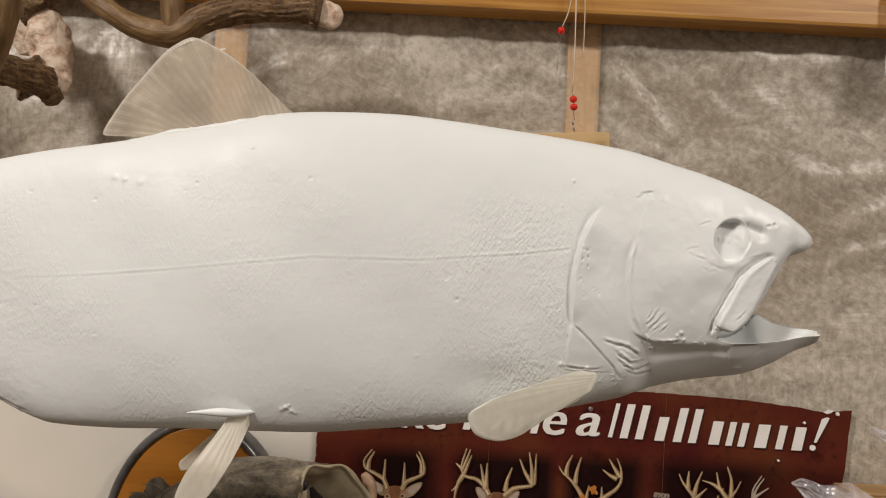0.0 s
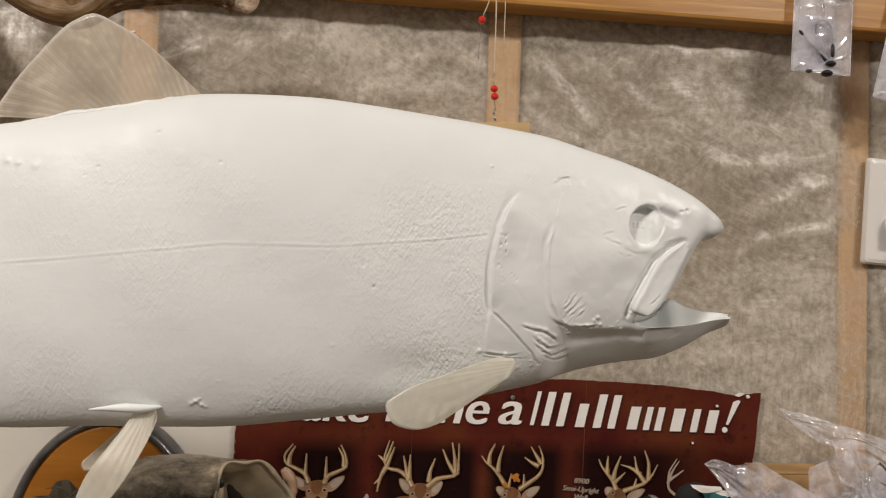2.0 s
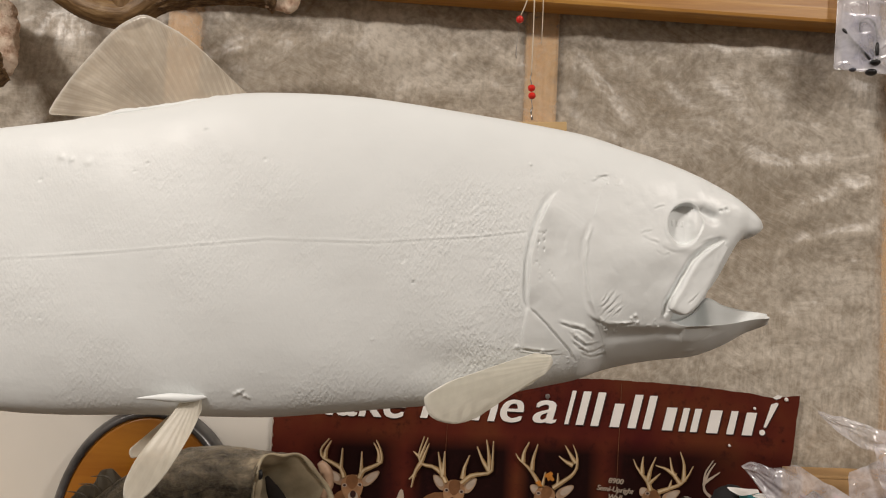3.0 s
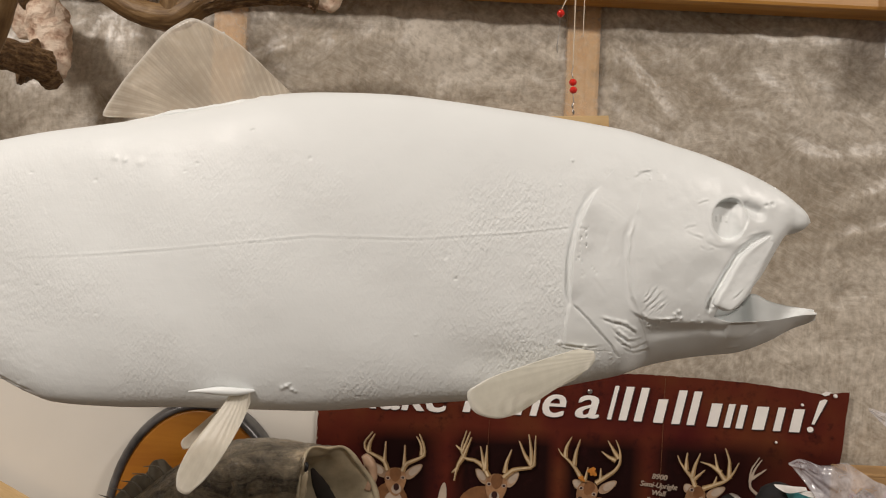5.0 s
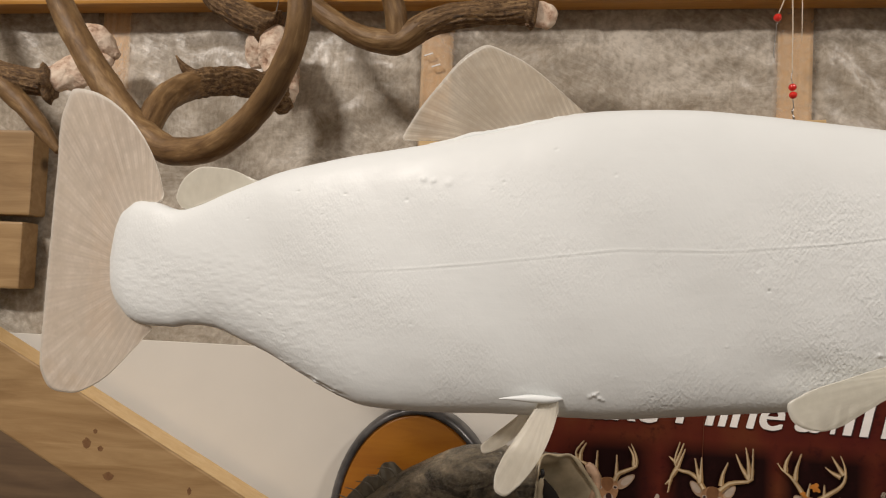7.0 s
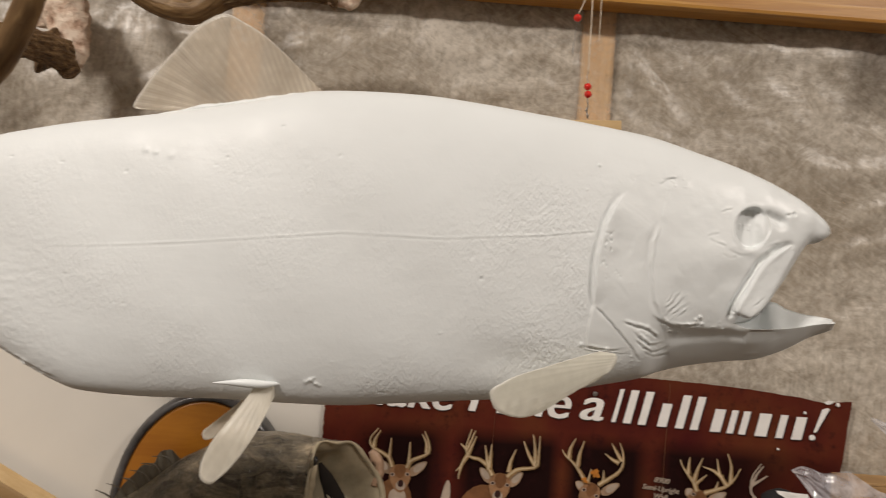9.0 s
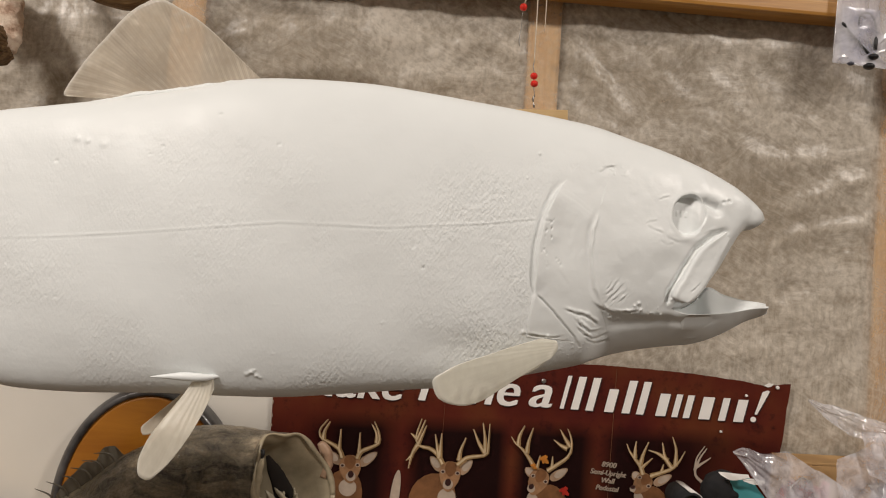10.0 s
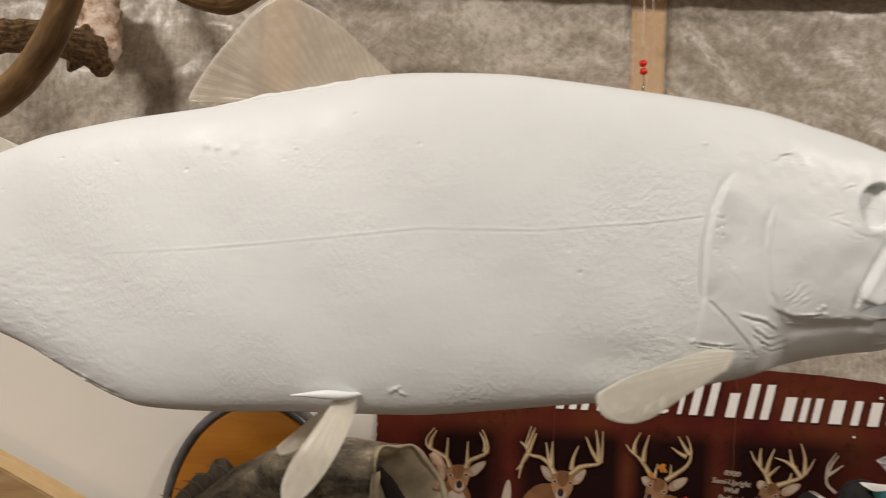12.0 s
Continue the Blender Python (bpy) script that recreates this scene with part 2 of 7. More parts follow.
def grain_coords(tree, scale):
    a, m = tree.nodes.new("ShaderNodeAttribute"), tree.nodes.new("ShaderNodeMapping")
    a.attribute_name = "grain"
    m.inputs["Scale"].default_value = scale
    tree.links.new(a.outputs["Vector"], m.inputs["Vector"])
    return m.outputs["Vector"]


def antler_skin():
    m, t, s = material("antler_beam")
    streak = noise_tex(t, grain_coords(t, (240, 240, 42)), 1.0, 5.0, 0.64, 0.6)
    broad = noise_tex(t, grain_coords(t, (50, 50, 14)), 1.0, 4.0, 0.6, 0.6)
    both = calc(t, "ADD", calc(t, "MULTIPLY", broad, 0.55), calc(t, "MULTIPLY", streak, 0.45))
    t.links.new(ramp(t, both, (0.35, (0.085, 0.045, 0.018)), (0.5, (0.190, 0.112, 0.048)), (0.64, (0.350, 0.232, 0.112))), s.inputs["Base Color"])
    s.inputs["Roughness"].default_value = 0.52
    s.inputs["Specular IOR Level"].default_value = 0.35
    n1 = bump(t, None, streak, 0.45, 0.0012)
    bump(t, s, broad, 0.3, 0.004, n1)
    return m


def pearled():
    m, t, s = material("pearled_antler")
    lines = noise_tex(t, grain_coords(t, (340, 340, 110)), 1.0, 5.0, 0.7, 0.9)
    knobs = noise_tex(t, coords(t), 190.0, 3.0, 0.6)
    both = calc(t, "ADD", calc(t, "MULTIPLY", lines, 0.7), calc(t, "MULTIPLY", knobs, 0.3))
    t.links.new(ramp(t, both, (0.36, (0.046, 0.024, 0.011)), (0.48, (0.150, 0.083, 0.034)), (0.62, (0.340, 0.215, 0.100))), s.inputs["Base Color"])
    s.inputs["Roughness"].default_value = 0.65
    bump(t, s, both, 1.0, 0.005)
    return m


def bone():
    m, t, s = material("raw_bone")
    v = coords(t)
    a = noise_tex(t, v, 75.0, 6.0, 0.68)
    t.links.new(ramp(t, a, (0.29, (0.26, 0.13, 0.075)), (0.41, (0.62, 0.43, 0.31)), (0.56, (0.86, 0.71, 0.57))), s.inputs["Base Color"])
    s.inputs["Roughness"].default_value = 0.55
    n1 = bump(t, None, noise_tex(t, v, 210.0, 4.0, 0.7), 0.8, 0.003)
    bump(t, s, a, 0.7, 0.005, n1)
    return m


def poster_paper():
    """Dark red printed paper with brown panels and scuffs."""
    m, t, s = material("printed_paper")
    v = coords(t)
    a = noise_tex(t, v, 90.0, 5.0, 0.7)
    b = noise_tex(t, v, 12.0, 4.0)
    base = ramp(t, b, (0.30, (0.066, 0.0095, 0.0090)), (0.50, (0.100, 0.0190, 0.0105)), (0.68, (0.120, 0.033, 0.013)))
    sep = t.nodes.new("ShaderNodeSeparateXYZ")
    t.links.new(coords(t), sep.inputs[0])
    bands = ramp(t, calc(t, "MULTIPLY", calc(t, "ADD", sep.outputs[0], 0.107), 1.73), (0.05, grey(0.05)), (0.13, grey(1)), (0.20, grey(1)), (0.245, grey(0)), (0.28, grey(1)), (0.43, grey(1)), (0.455, grey(0.1)),
                 (0.48, grey(1)), (0.59, grey(1)), (0.62, grey(0.2)), (0.66, grey(1)), (0.80, grey(0.9)), (0.9, grey(0.3)))
    below = ramp(t, calc(t, "MULTIPLY", calc(t, "SUBTRACT", 1.272, sep.outputs[2]), 30.0), (0.2, grey(0)), (0.75, grey(1)))
    base = mixed(t, calc(t, "MULTIPLY", bands, below), base, (0.0125, 0.0036, 0.0034))
    blot = noise_tex(t, coords(t, (1, 1, 1), (0, 40, 0)), 30.0, 6.0, 0.7)
    base = mixed(t, ramp(t, calc(t, "ADD", calc(t, "MULTIPLY", a, 0.5), calc(t, "MULTIPLY", blot, 0.5)), (0.36, grey(0.85)), (0.47, grey(0))), base, (0.026, 0.006, 0.006))
    t.links.new(base, s.inputs["Base Color"])
    s.inputs["Roughness"].default_value = 0.45
    s.inputs["Specular IOR Level"].default_value = 0.12
    bump(t, s, b, 0.2, 0.002)
    return m


def bass_skin():
    """Dark olive paint, mottled in blotches and streaks, glossy and rough with scales."""
    m, t, s = material("painted_bass_skin")
    v = coords(t)
    a = noise_tex(t, coords(t, (0.55, 1, 1.6), (0, 24, 0)), 30.0, 8.0, 0.68, 0.8)
    c = noise_tex(t, v, 320.0, 3.0)
    both = calc(t, "ADD", calc(t, "MULTIPLY", a, 0.84), calc(t, "MULTIPLY", c, 0.16))
    t.links.new(ramp(t, both, (0.38, (0.036, 0.031, 0.024)), (0.46, (0.140, 0.120, 0.088)), (0.55, (0.265, 0.225, 0.162)), (0.64, (0.50, 0.415, 0.295))), s.inputs["Base Color"])
    s.inputs["Roughness"].default_value = 0.30
    n1 = bump(t, None, c, 0.4, 0.002)
    bump(t, s, noise_tex(t, coords(t, (0.6, 1, 1.4), (0, 24, 0)), 90.0, 6.0, 0.68, 1.0), 0.9, 0.006, n1)
    return m


PRIMER = primer()
FIN = resin("milky_resin", (0.86, 0.80, 0.71), 0.52, 0.22, 0.21)
FIN_DENSE = resin("dense_milky_resin", (0.86, 0.845, 0.76), 0.26, 0.30, 0.04)
FIN_SOFT = resin("soft_milky_resin", (0.88, 0.85, 0.76), 0.26, 0.38, 0.06)
FIN_TAIL = resin("warm_milky_resin", (0.87, 0.80, 0.72), 0.30, 0.26, 0.20)
FILM, BATT = film(), batt()
STUD = wood("stud_pine", (0.88, 0.64, 0.38), (0.66, 0.40, 0.19), (60, 60, 3))
RAIL = wood("varnished_rail", (0.68, 0.375, 0.095), (0.40, 0.175, 0.032), (3, 55, 55), 0.38, coat=0.2)
PINE = wood("pale_pine", (0.44, 0.295, 0.145), (0.260, 0.155, 0.065), (4, 38, 38), 0.5, knots=13.0)
KNOT = wood("pine_knot", (0.24, 0.13, 0.055), (0.14, 0.065, 0.028), (90, 90, 90), 0.5)
BATTEN = wood("batten_pine", (0.72, 0.53, 0.28), (0.60, 0.40, 0.18), (4, 60, 60), 0.5)
PLAQUE = wood("stained_plaque", (0.44, 0.180, 0.018), (0.30, 0.105, 0.010), (5, 30, 30), 0.33, coat=0.3)
BENCH = wood("bench_wood", (0.17, 0.11, 0.06), (0.09, 0.055, 0.03), (3, 30, 30), 0.6)
RIM = simple("dark_burnished_rim", (0.085, 0.083, 0.084), 0.30, 0.3, 0.95, 38.0, 0.5, 0.2)
PANEL = simple("white_panel", (0.69, 0.66, 0.60), 0.35, 0.0, 0.05, 8.0, 0.05)
PLASTER = simple("painted_plaster", (0.25, 0.22, 0.185), 0.8, 0.0, 0.06, 20.0, 0.2)
CEILING = simple("ceiling_paint", (0.70, 0.67, 0.61), 0.85, 0.0, 0.05, 20.0, 0.2)
CONCRETE = simple("floor_concrete", (0.10, 0.09, 0.08), 0.8, 0.0, 0.2, 15.0, 0.3)
PLATE = simple("white_plastic", (0.86, 0.85, 0.82), 0.3, 0.0, 0.02, 30.0, 0.03)
BLACK = simple("black_plastic", (0.012, 0.012, 0.014), 0.4, 0.0, 0.2, 60.0, 0.1)
SLATE = simple("slate_rubber", (0.07, 0.075, 0.10), 0.4, 0.0, 0.25, 60.0, 0.1)
STEEL = simple("wire_steel", (0.35, 0.34, 0.33), 0.35, 0.9, 0.15, 80.0, 0.05)
# near-white, hardly metallic: the colour holds the glint of the staples' steel
GLINT_STEEL = simple("glint_white_steel", (0.92, 0.91, 0.89), 0.25, 0.1, 0.05, 80.0, 0.05)
RED = simple("red_bead", (0.78, 0.028, 0.02), 0.15, 0.0, 0.1, 60.0, 0.02, 0.6)
LINE = simple("fishing_line", (0.62, 0.54, 0.42), 0.35, 0.0, 0.1, 80.0, 0.02)
CARD = simple("cardboard", (0.46, 0.28, 0.12), 0.75, 0.0, 0.12, 40.0, 0.15)
TEAL = simple("teal_card", (0.10, 0.42, 0.46), 0.35, 0.0, 0.1, 50.0, 0.05)
PINK = simple("pink_rubber", (0.62, 0.22, 0.20), 0.4, 0.0, 0.2, 50.0, 0.2)
FELT = simple("black_felt", (0.014, 0.014, 0.016), 0.85, 0.0, 0.4, 90.0, 0.6)
WHITE_PRINT = simple("white_print", (0.87, 0.85, 0.82), 0.45, 0.0, 0.06, 70.0, 0.03)
SHADOW_PRINT = simple("dark_print", (0.030, 0.008, 0.007), 0.45, 0.0, 0.2, 40.0, 0.03)
BROWN_PRINT = simple("brown_print", (0.13, 0.043, 0.015), 0.45, 0.0, 0.2, 40.0, 0.03)
HIDE_PRINT = simple("fawn_print", (0.17, 0.075, 0.030), 0.45, 0.0, 0.35, 120.0, 0.03)
PALE_PRINT = simple("pale_print", (0.42, 0.34, 0.27), 0.45, 0.0, 0.2, 120.0, 0.03)
HORN_LIGHT = simple("pale_horn_print", (0.58, 0.46, 0.29), 0.45, 0.0, 0.25, 260.0, 0.03)
EAR_PRINT = simple("ear_print", (0.36, 0.24, 0.155), 0.45, 0.0, 0.3, 160.0, 0.03)
FACE_PRINT = simple("face_print", (0.27, 0.145, 0.072), 0.45, 0.0, 0.4, 200.0, 0.03)
LEAF_PRINT = simple("ochre_leaf_print", (0.45, 0.17, 0.025), 0.45, 0.0, 0.3, 200.0, 0.03)
RED_PRINT = simple("red_leaf_print", (0.42, 0.022, 0.012), 0.45, 0.0, 0.3, 200.0, 0.03)
HORN_PRINT = simple("horn_print", (0.31, 0.19, 0.082), 0.45, 0.0, 0.35, 150.0, 0.03)
BEAM, PEARL, BONE = antler_skin(), pearled(), bone()
PAPER, BASS = poster_paper(), bass_skin()
GUM = simple("painted_mouth", (0.50, 0.43, 0.30), 0.35, 0.0, 0.3, 60.0, 0.2, 0.2)
# near-black colour that stands for the shade deep in the bass's mouth
MOUTH_SHADE = simple("mouth_shade", (0.014, 0.009, 0.006), 0.9, 0.0, 0.3, 60.0, 0.2)
THROAT = simple("painted_throat", (0.47, 0.42, 0.31), 0.4, 0.0, 0.4, 110.0, 0.4)
PEACH = simple("dull_peach_paint", (0.36, 0.235, 0.155), 0.45, 0.0, 0.3, 90.0, 0.3)
FIN_DARK = simple("dark_spiny_fin", (0.10, 0.088, 0.066), 0.4, 0.0, 0.3, 90.0, 0.2)
BAG = clear_plastic("clear_bag", 0.28, (0.93, 0.93, 1.0), 30.0, 0.22, 1.2)
BAG_FROST = clear_plastic("zip_bag_film", 0.33, (0.94, 0.94, 1.0), 16.0, 0.05, 0.4)
BAG_SEAM = clear_plastic("sealed_seam", 0.60, (0.95, 0.95, 1.0), 60.0, 0.05, 1.0)
LILAC_FILM = clear_plastic("lilac_inner_film", 0.26, (0.60, 0.63, 0.86), 45.0, 0.2, 0.5)


# ---- building helpers ----
def linked(name, mesh, mat, parent=None, smooth=True, label=""):
    mesh.materials.append(mat)
    if smooth:
        mesh.polygons.foreach_set("use_smooth", [True] * len(mesh.polygons))
    ob = new(name, mesh)
    ob.parent = parent
    if label:
        tagged(ob, label)
    return ob


def part(name, bm, mat, parent=None, label="", smooth=False):
    mesh = bpy.data.meshes.new(name)
    bm.normal_update()
    bm.to_mesh(mesh)
    bm.free()
    return linked(name, mesh, mat, parent, smooth, label)


def thing(name, label, category, group="", at=(0, 0, 0)):
    ob = tagged(new(name), label, category, group)
    ob.location = at
    return ob


def box(x0, x1, y0, y1, z0, z1, bevel=0.002, m=None):
    bm = bmesh.new()
    bmesh.ops.create_cube(bm, size=1)
    for v in bm.verts:
        v.co = Vector(((x0 + x1) / 2 + v.co.x * (x1 - x0), (y0 + y1) / 2 + v.co.y * (y1 - y0), (z0 + z1) / 2 + v.co.z * (z1 - z0)))
    if bevel:
        bmesh.ops.bevel(bm, geom=bm.edges[:], offset=bevel, segments=2, affect="EDGES", profile=0.6)
    if m is not None:
        bm.transform(m)
    return bm


def mesh_of(name, V, q):
    mesh = bpy.data.meshes.new(name)
    mesh.vertices.add(len(V))
    mesh.vertices.foreach_set("co", V.reshape(-1).astype(np.float32))
    mesh.loops.add(q.size)
    mesh.loops.foreach_set("vertex_index", q.reshape(-1).astype(np.int32))
    mesh.polygons.add(len(q))
    mesh.polygons.foreach_set("loop_start", np.arange(0, q.size, 4, dtype=np.int32))
    mesh.update(calc_edges=True)
    mesh.validate()
    return mesh


def grid_mesh(name, P, close_u=False, close_v=False):
    """A mesh from an array of places, rows by columns."""
    n, k = P.shape[:2]
    idx = np.arange(n * k).reshape(n, k)
    a = idx if close_u else idx[:-1]
    b = np.roll(idx, -1, 0) if close_u else idx[1:]
    if close_v:
        q = np.stack([a, np.roll(a, -1, 1), np.roll(b, -1, 1), b], -1)
    else:
        q = np.stack([a[:, :-1], a[:, 1:], b[:, 1:], b[:, :-1]], -1)
    q = q.reshape(-1, 4)
    return mesh_of(name, P.reshape(-1, 3), q)


def curve(xs, ys, at):
    """A smooth curve through given values, without overshoot."""
    xs, ys, at = np.asarray(xs, float), np.asarray(ys, float), np.asarray(at, float)
    h, d = np.diff(xs), np.diff(ys, axis=0) / np.diff(xs).reshape(-1, *([1] * (ys.ndim - 1)))
    hh = h.reshape(-1, *([1] * (ys.ndim - 1)))
    m = np.concatenate([d[:1], (d[:-1] * hh[1:] + d[1:] * hh[:-1]) / (hh[1:] + hh[:-1]), d[-1:]])
    m[1:-1] = np.where(d[:-1] * d[1:] <= 0, m[1:-1] * 0.35, m[1:-1])
    k = np.clip(np.searchsorted(xs, at) - 1, 0, len(xs) - 2)
    s = ((at - xs[k]) / h[k])
    s = s.reshape(-1, *([1] * (ys.ndim - 1))) if ys.ndim > 1 else s
    hk = hh[k] if ys.ndim > 1 else h[k]
    return (1 + 2 * s) * (1 - s) ** 2 * ys[k] + s * (1 - s) ** 2 * hk * m[k] + s * s * (3 - 2 * s) * ys[k + 1] + s * s * (s - 1) * hk * m[k + 1]


def path_points(points, n):
    p = np.array(points, float)
    t = np.concatenate([[0], np.cumsum(np.linalg.norm(np.diff(p[:, :3], axis=0), axis=1))])
    return curve(t, p, np.linspace(0, t[-1], n))


def rough(p, scale, octaves=3):
    return noise.fractal(Vector(p) * scale, 1.0, 2.0, octaves)


def tube(name, points, n=40, seg=16, lumps=0.0, lump_scale=60.0, flat=1.0, ridges=0.0):
    """A round limb through points (x, y, z, radius), capped at both ends, with worn lumps."""
    q = path_points(points, n)
    P = np.zeros((n + 2, seg, 3))
    tang = np.gradient(q[:, :3], axis=0)
    up = Vector((0.13, -1, 0.21)).normalized()
    for i in range(n):
        d = Vector(tang[i]).normalized()
        a = d.cross(up).normalized()
        b = a.cross(d).normalized()
        up = b
        for j in range(seg):
            w = 2 * math.pi * j / seg
            c = Vector(q[i, :3]) + (a * math.cos(w) + b * math.sin(w) * flat) * q[i, 3]
            grow = 1.0
            if lumps:
                grow += lumps * rough(c, lump_scale)
            if ridges:
                grow += ridges * abs(math.sin(w * 8 + 1.2 * math.sin(i * 0.11))) * (0.75 + 0.25 * math.sin(i * 0.31 + 2.1 * math.sin(w * 3)))
            P[i + 1, j] = Vector(q[i, :3]) + (a * math.cos(w) + b * math.sin(w) * flat) * q[i, 3] * grow
    P[0], P[-1] = P[1].mean(0), P[-2].mean(0)
    mesh = grid_mesh(name, P, close_v=True)
    run = np.concatenate([[0], np.cumsum(np.linalg.norm(np.diff(q[:, :3], axis=0), axis=1))])
    w = 2 * math.pi * np.arange(seg) / seg
    grain = np.zeros((n + 2, seg, 3))
    rad, run = q[[0, *range(n), -1], 3][:, None], run[[0, *range(n), -1]][:, None]
    grain[:, :, 0], grain[:, :, 1], grain[:, :, 2] = rad * np.cos(w), rad * np.sin(w), run
    mesh.attributes.new("grain", "FLOAT_VECTOR", "POINT").data.foreach_set("vector", grain.reshape(-1).astype(np.float32))
    return mesh


def fan(name, base, tip, y_of, thick, rays, n_s=120, n_t=26, ridge=0.00035, fold=0.0):
    """A fin: rays run from the base curve to the tip curve, both given as (x, z)."""
    b, t = path_points([(x, z, 0) for x, z in base], n_s), path_points([(x, z, 0) for x, z in tip], n_s)
    s, u = np.linspace(0, 1, n_s)[:, None], np.linspace(0, 1, n_t)[None]
    X, Z = b[:, :1] + (t[:, :1] - b[:, :1]) * u, b[:, 1:2] + (t[:, 1:2] - b[:, 1:2]) * u
    Y = y_of(X, Z)
    wave = np.sin(2 * math.pi * rays * s + 2.2 * u * u * np.sin(9 * s)) * ridge * (0.4 + 0.6 * u) + fold * np.sin(7 * s + 2 * u) * u
    th = thick * (1 - 0.65 * u) * (0.25 + 0.75 * np.clip(np.minimum(s, 1 - s) * 18, 0, 1))
    front, back = np.stack([X, Y + wave - th / 2, Z], -1), np.stack([X, Y + wave + th / 2, Z], -1)
    P = np.concatenate([front, back[:, ::-1]], 1)
    mesh = grid_mesh(name, P, close_v=True)
    ray = (s * rays + 0.25 * u * np.sin(23 * s)) * np.ones_like(X)
    edge = np.maximum(np.maximum(step(u, 0.950, 0.985) * np.ones_like(X), step(abs(s - 0.5), 0.492, 0.499) * np.ones_like(X)), 0.5 * step(0.10 - u, 0.0, 0.08) * np.ones_like(X))
    mesh.attributes.new("rim", "FLOAT", "POINT").data.foreach_set("value", np.concatenate([edge, edge[:, ::-1]], 1).reshape(-1).astype(np.float32))
    mesh.attributes.new("ray", "FLOAT", "POINT").data.foreach_set("value", np.concatenate([ray, ray[:, ::-1]], 1).reshape(-1).astype(np.float32))
    return mesh


def along(X, Z, points):
    """Signed distance to a line of points (positive on its left), and how far along it, 0 to 1."""
    p = np.array(points, float)
    best, sign, far = np.full(X.shape, 9.0), np.ones(X.shape), np.zeros(X.shape)
    for k in range(len(p) - 1):
        d = p[k + 1] - p[k]
        s = np.clip(((X - p[k, 0]) * d[0] + (Z - p[k, 1]) * d[1]) / (d @ d), 0, 1)
        ex, ez = X - p[k, 0] - s * d[0], Z - p[k, 1] - s * d[1]
        r = np.hypot(ex, ez)
        near = r < best
        best = np.where(near, r, best)
        sign = np.where(near, np.where(d[0] * (Z - p[k, 1]) - d[1] * (X - p[k, 0]) >= 0, 1.0, -1.0), sign)
        far = np.where(near, (k + s) / (len(p) - 1), far)
    return best * sign, far


LATTICE = np.random.RandomState(5).rand(4096)


def cloud(X, Z, scale, octaves=3, seed=0):
    """Smooth noise from -1 to 1 over whole arrays."""
    total, size, weight = np.zeros(X.shape), 1.0, 0.0
    for o in range(octaves):
        x, z = X * scale + 31.7 * seed + 7.3 * o, Z * scale + 11.9 * seed
        ix, iz = np.floor(x).astype(np.int64), np.floor(z).astype(np.int64)
        fx, fz = x - ix, z - iz
        fx, fz = fx * fx * (3 - 2 * fx), fz * fz * (3 - 2 * fz)

        def at(a, b):
            return LATTICE[((a * 73856093) ^ (b * 19349663) ^ (o * 83492791)) & 4095]

        v = (at(ix, iz) * (1 - fx) + at(ix + 1, iz) * fx) * (1 - fz) + (at(ix, iz + 1) * (1 - fx) + at(ix + 1, iz + 1) * fx) * fz
        total, weight, size, scale = total + v * size, weight + size, size * 0.5, scale * 2.0
    return 2 * total / weight - 1


def step(v, a, b):
    s = np.clip((v - a) / (b - a), 0, 1)
    return s * s * (3 - 2 * s)


def bell(v, w):
    return np.exp(-(v / w) ** 2)


def flat_shape(outline, y, thick):
    """A thin plate in the wall's plane from an (x, z) outline."""
    bm = bmesh.new()
    f = bm.faces.new([bm.verts.new((x, y, z)) for x, z in outline])
    bm.normal_update()
    if f.normal.y > 0:
        f.normal_flip()
    ext = bmesh.ops.extrude_face_region(bm, geom=[f])
    for v in ext["geom"]:
        if isinstance(v, bmesh.types.BMVert):
            v.co.y -= thick
    bmesh.ops.recalc_face_normals(bm, faces=bm.faces[:])
    return bm


# ---- the workshop's shell ----
WALL = 0.92


def structure(name, bm, mat, label, category):
    ob = part(name, bm, mat)
    return tagged(ob, label, category, kind="structure")


structure("floor", box(-2.5, 2.5, -3.0, 1.15, -0.1, 0.0, 0), CONCRETE, "grey concrete workshop floor", "floor")
structure("ceiling", box(-2.5, 2.5, -3.0, 1.15, 2.92, 3.02, 0), CEILING, "off-white painted workshop ceiling", "ceiling")
structure("wall_south", box(-2.5, 2.5, -3.1, -3.0, 0, 2.92, 0), PLASTER, "plain painted wall behind the workbench", "wall")
structure("wall_west", box(-2.6, -2.5, -3.0, 1.15, 0, 2.92, 0), PLASTER, "plain painted side wall", "wall")
structure("wall_east", box(2.5, 2.6, -3.0, 1.15, 0, 2.92, 0), PLASTER, "plain painted side wall", "wall")
structure("wall_north", box(-2.5, 2.5, 1.03, 1.13, 0, 2.92, 0), BENCH, "rough sheathing behind the wall studs", "wall")


STUDS = (-2.23, -1.83, -1.43, -1.03, -0.63, -0.2285, 0.168, 0.590, 1.0, 1.41, 1.82, 2.23)


def insulation():
    xs, zs = np.concatenate([np.linspace(-2.49, -1.5, 20), np.linspace(-1.48, 1.48, 240), np.linspace(1.5, 2.49, 20)]), np.concatenate([np.linspace(0.01, 0.9, 20), np.linspace(0.92, 2.3, 130), np.linspace(2.35, 2.91, 12)])
    X, Z = np.meshgrid(xs, zs, indexing="ij")
    Y = np.array([[WALL + 0.016 + 0.006 * rough((x, 0, z), 14) for z in zs] for x in xs])
    return tagged(linked("insulation", grid_mesh("insulation", np.stack([X, Y, Z], -1)), BATT), "fibrous grey-brown glass wool insulation between wall studs", "insulation", kind="structure")


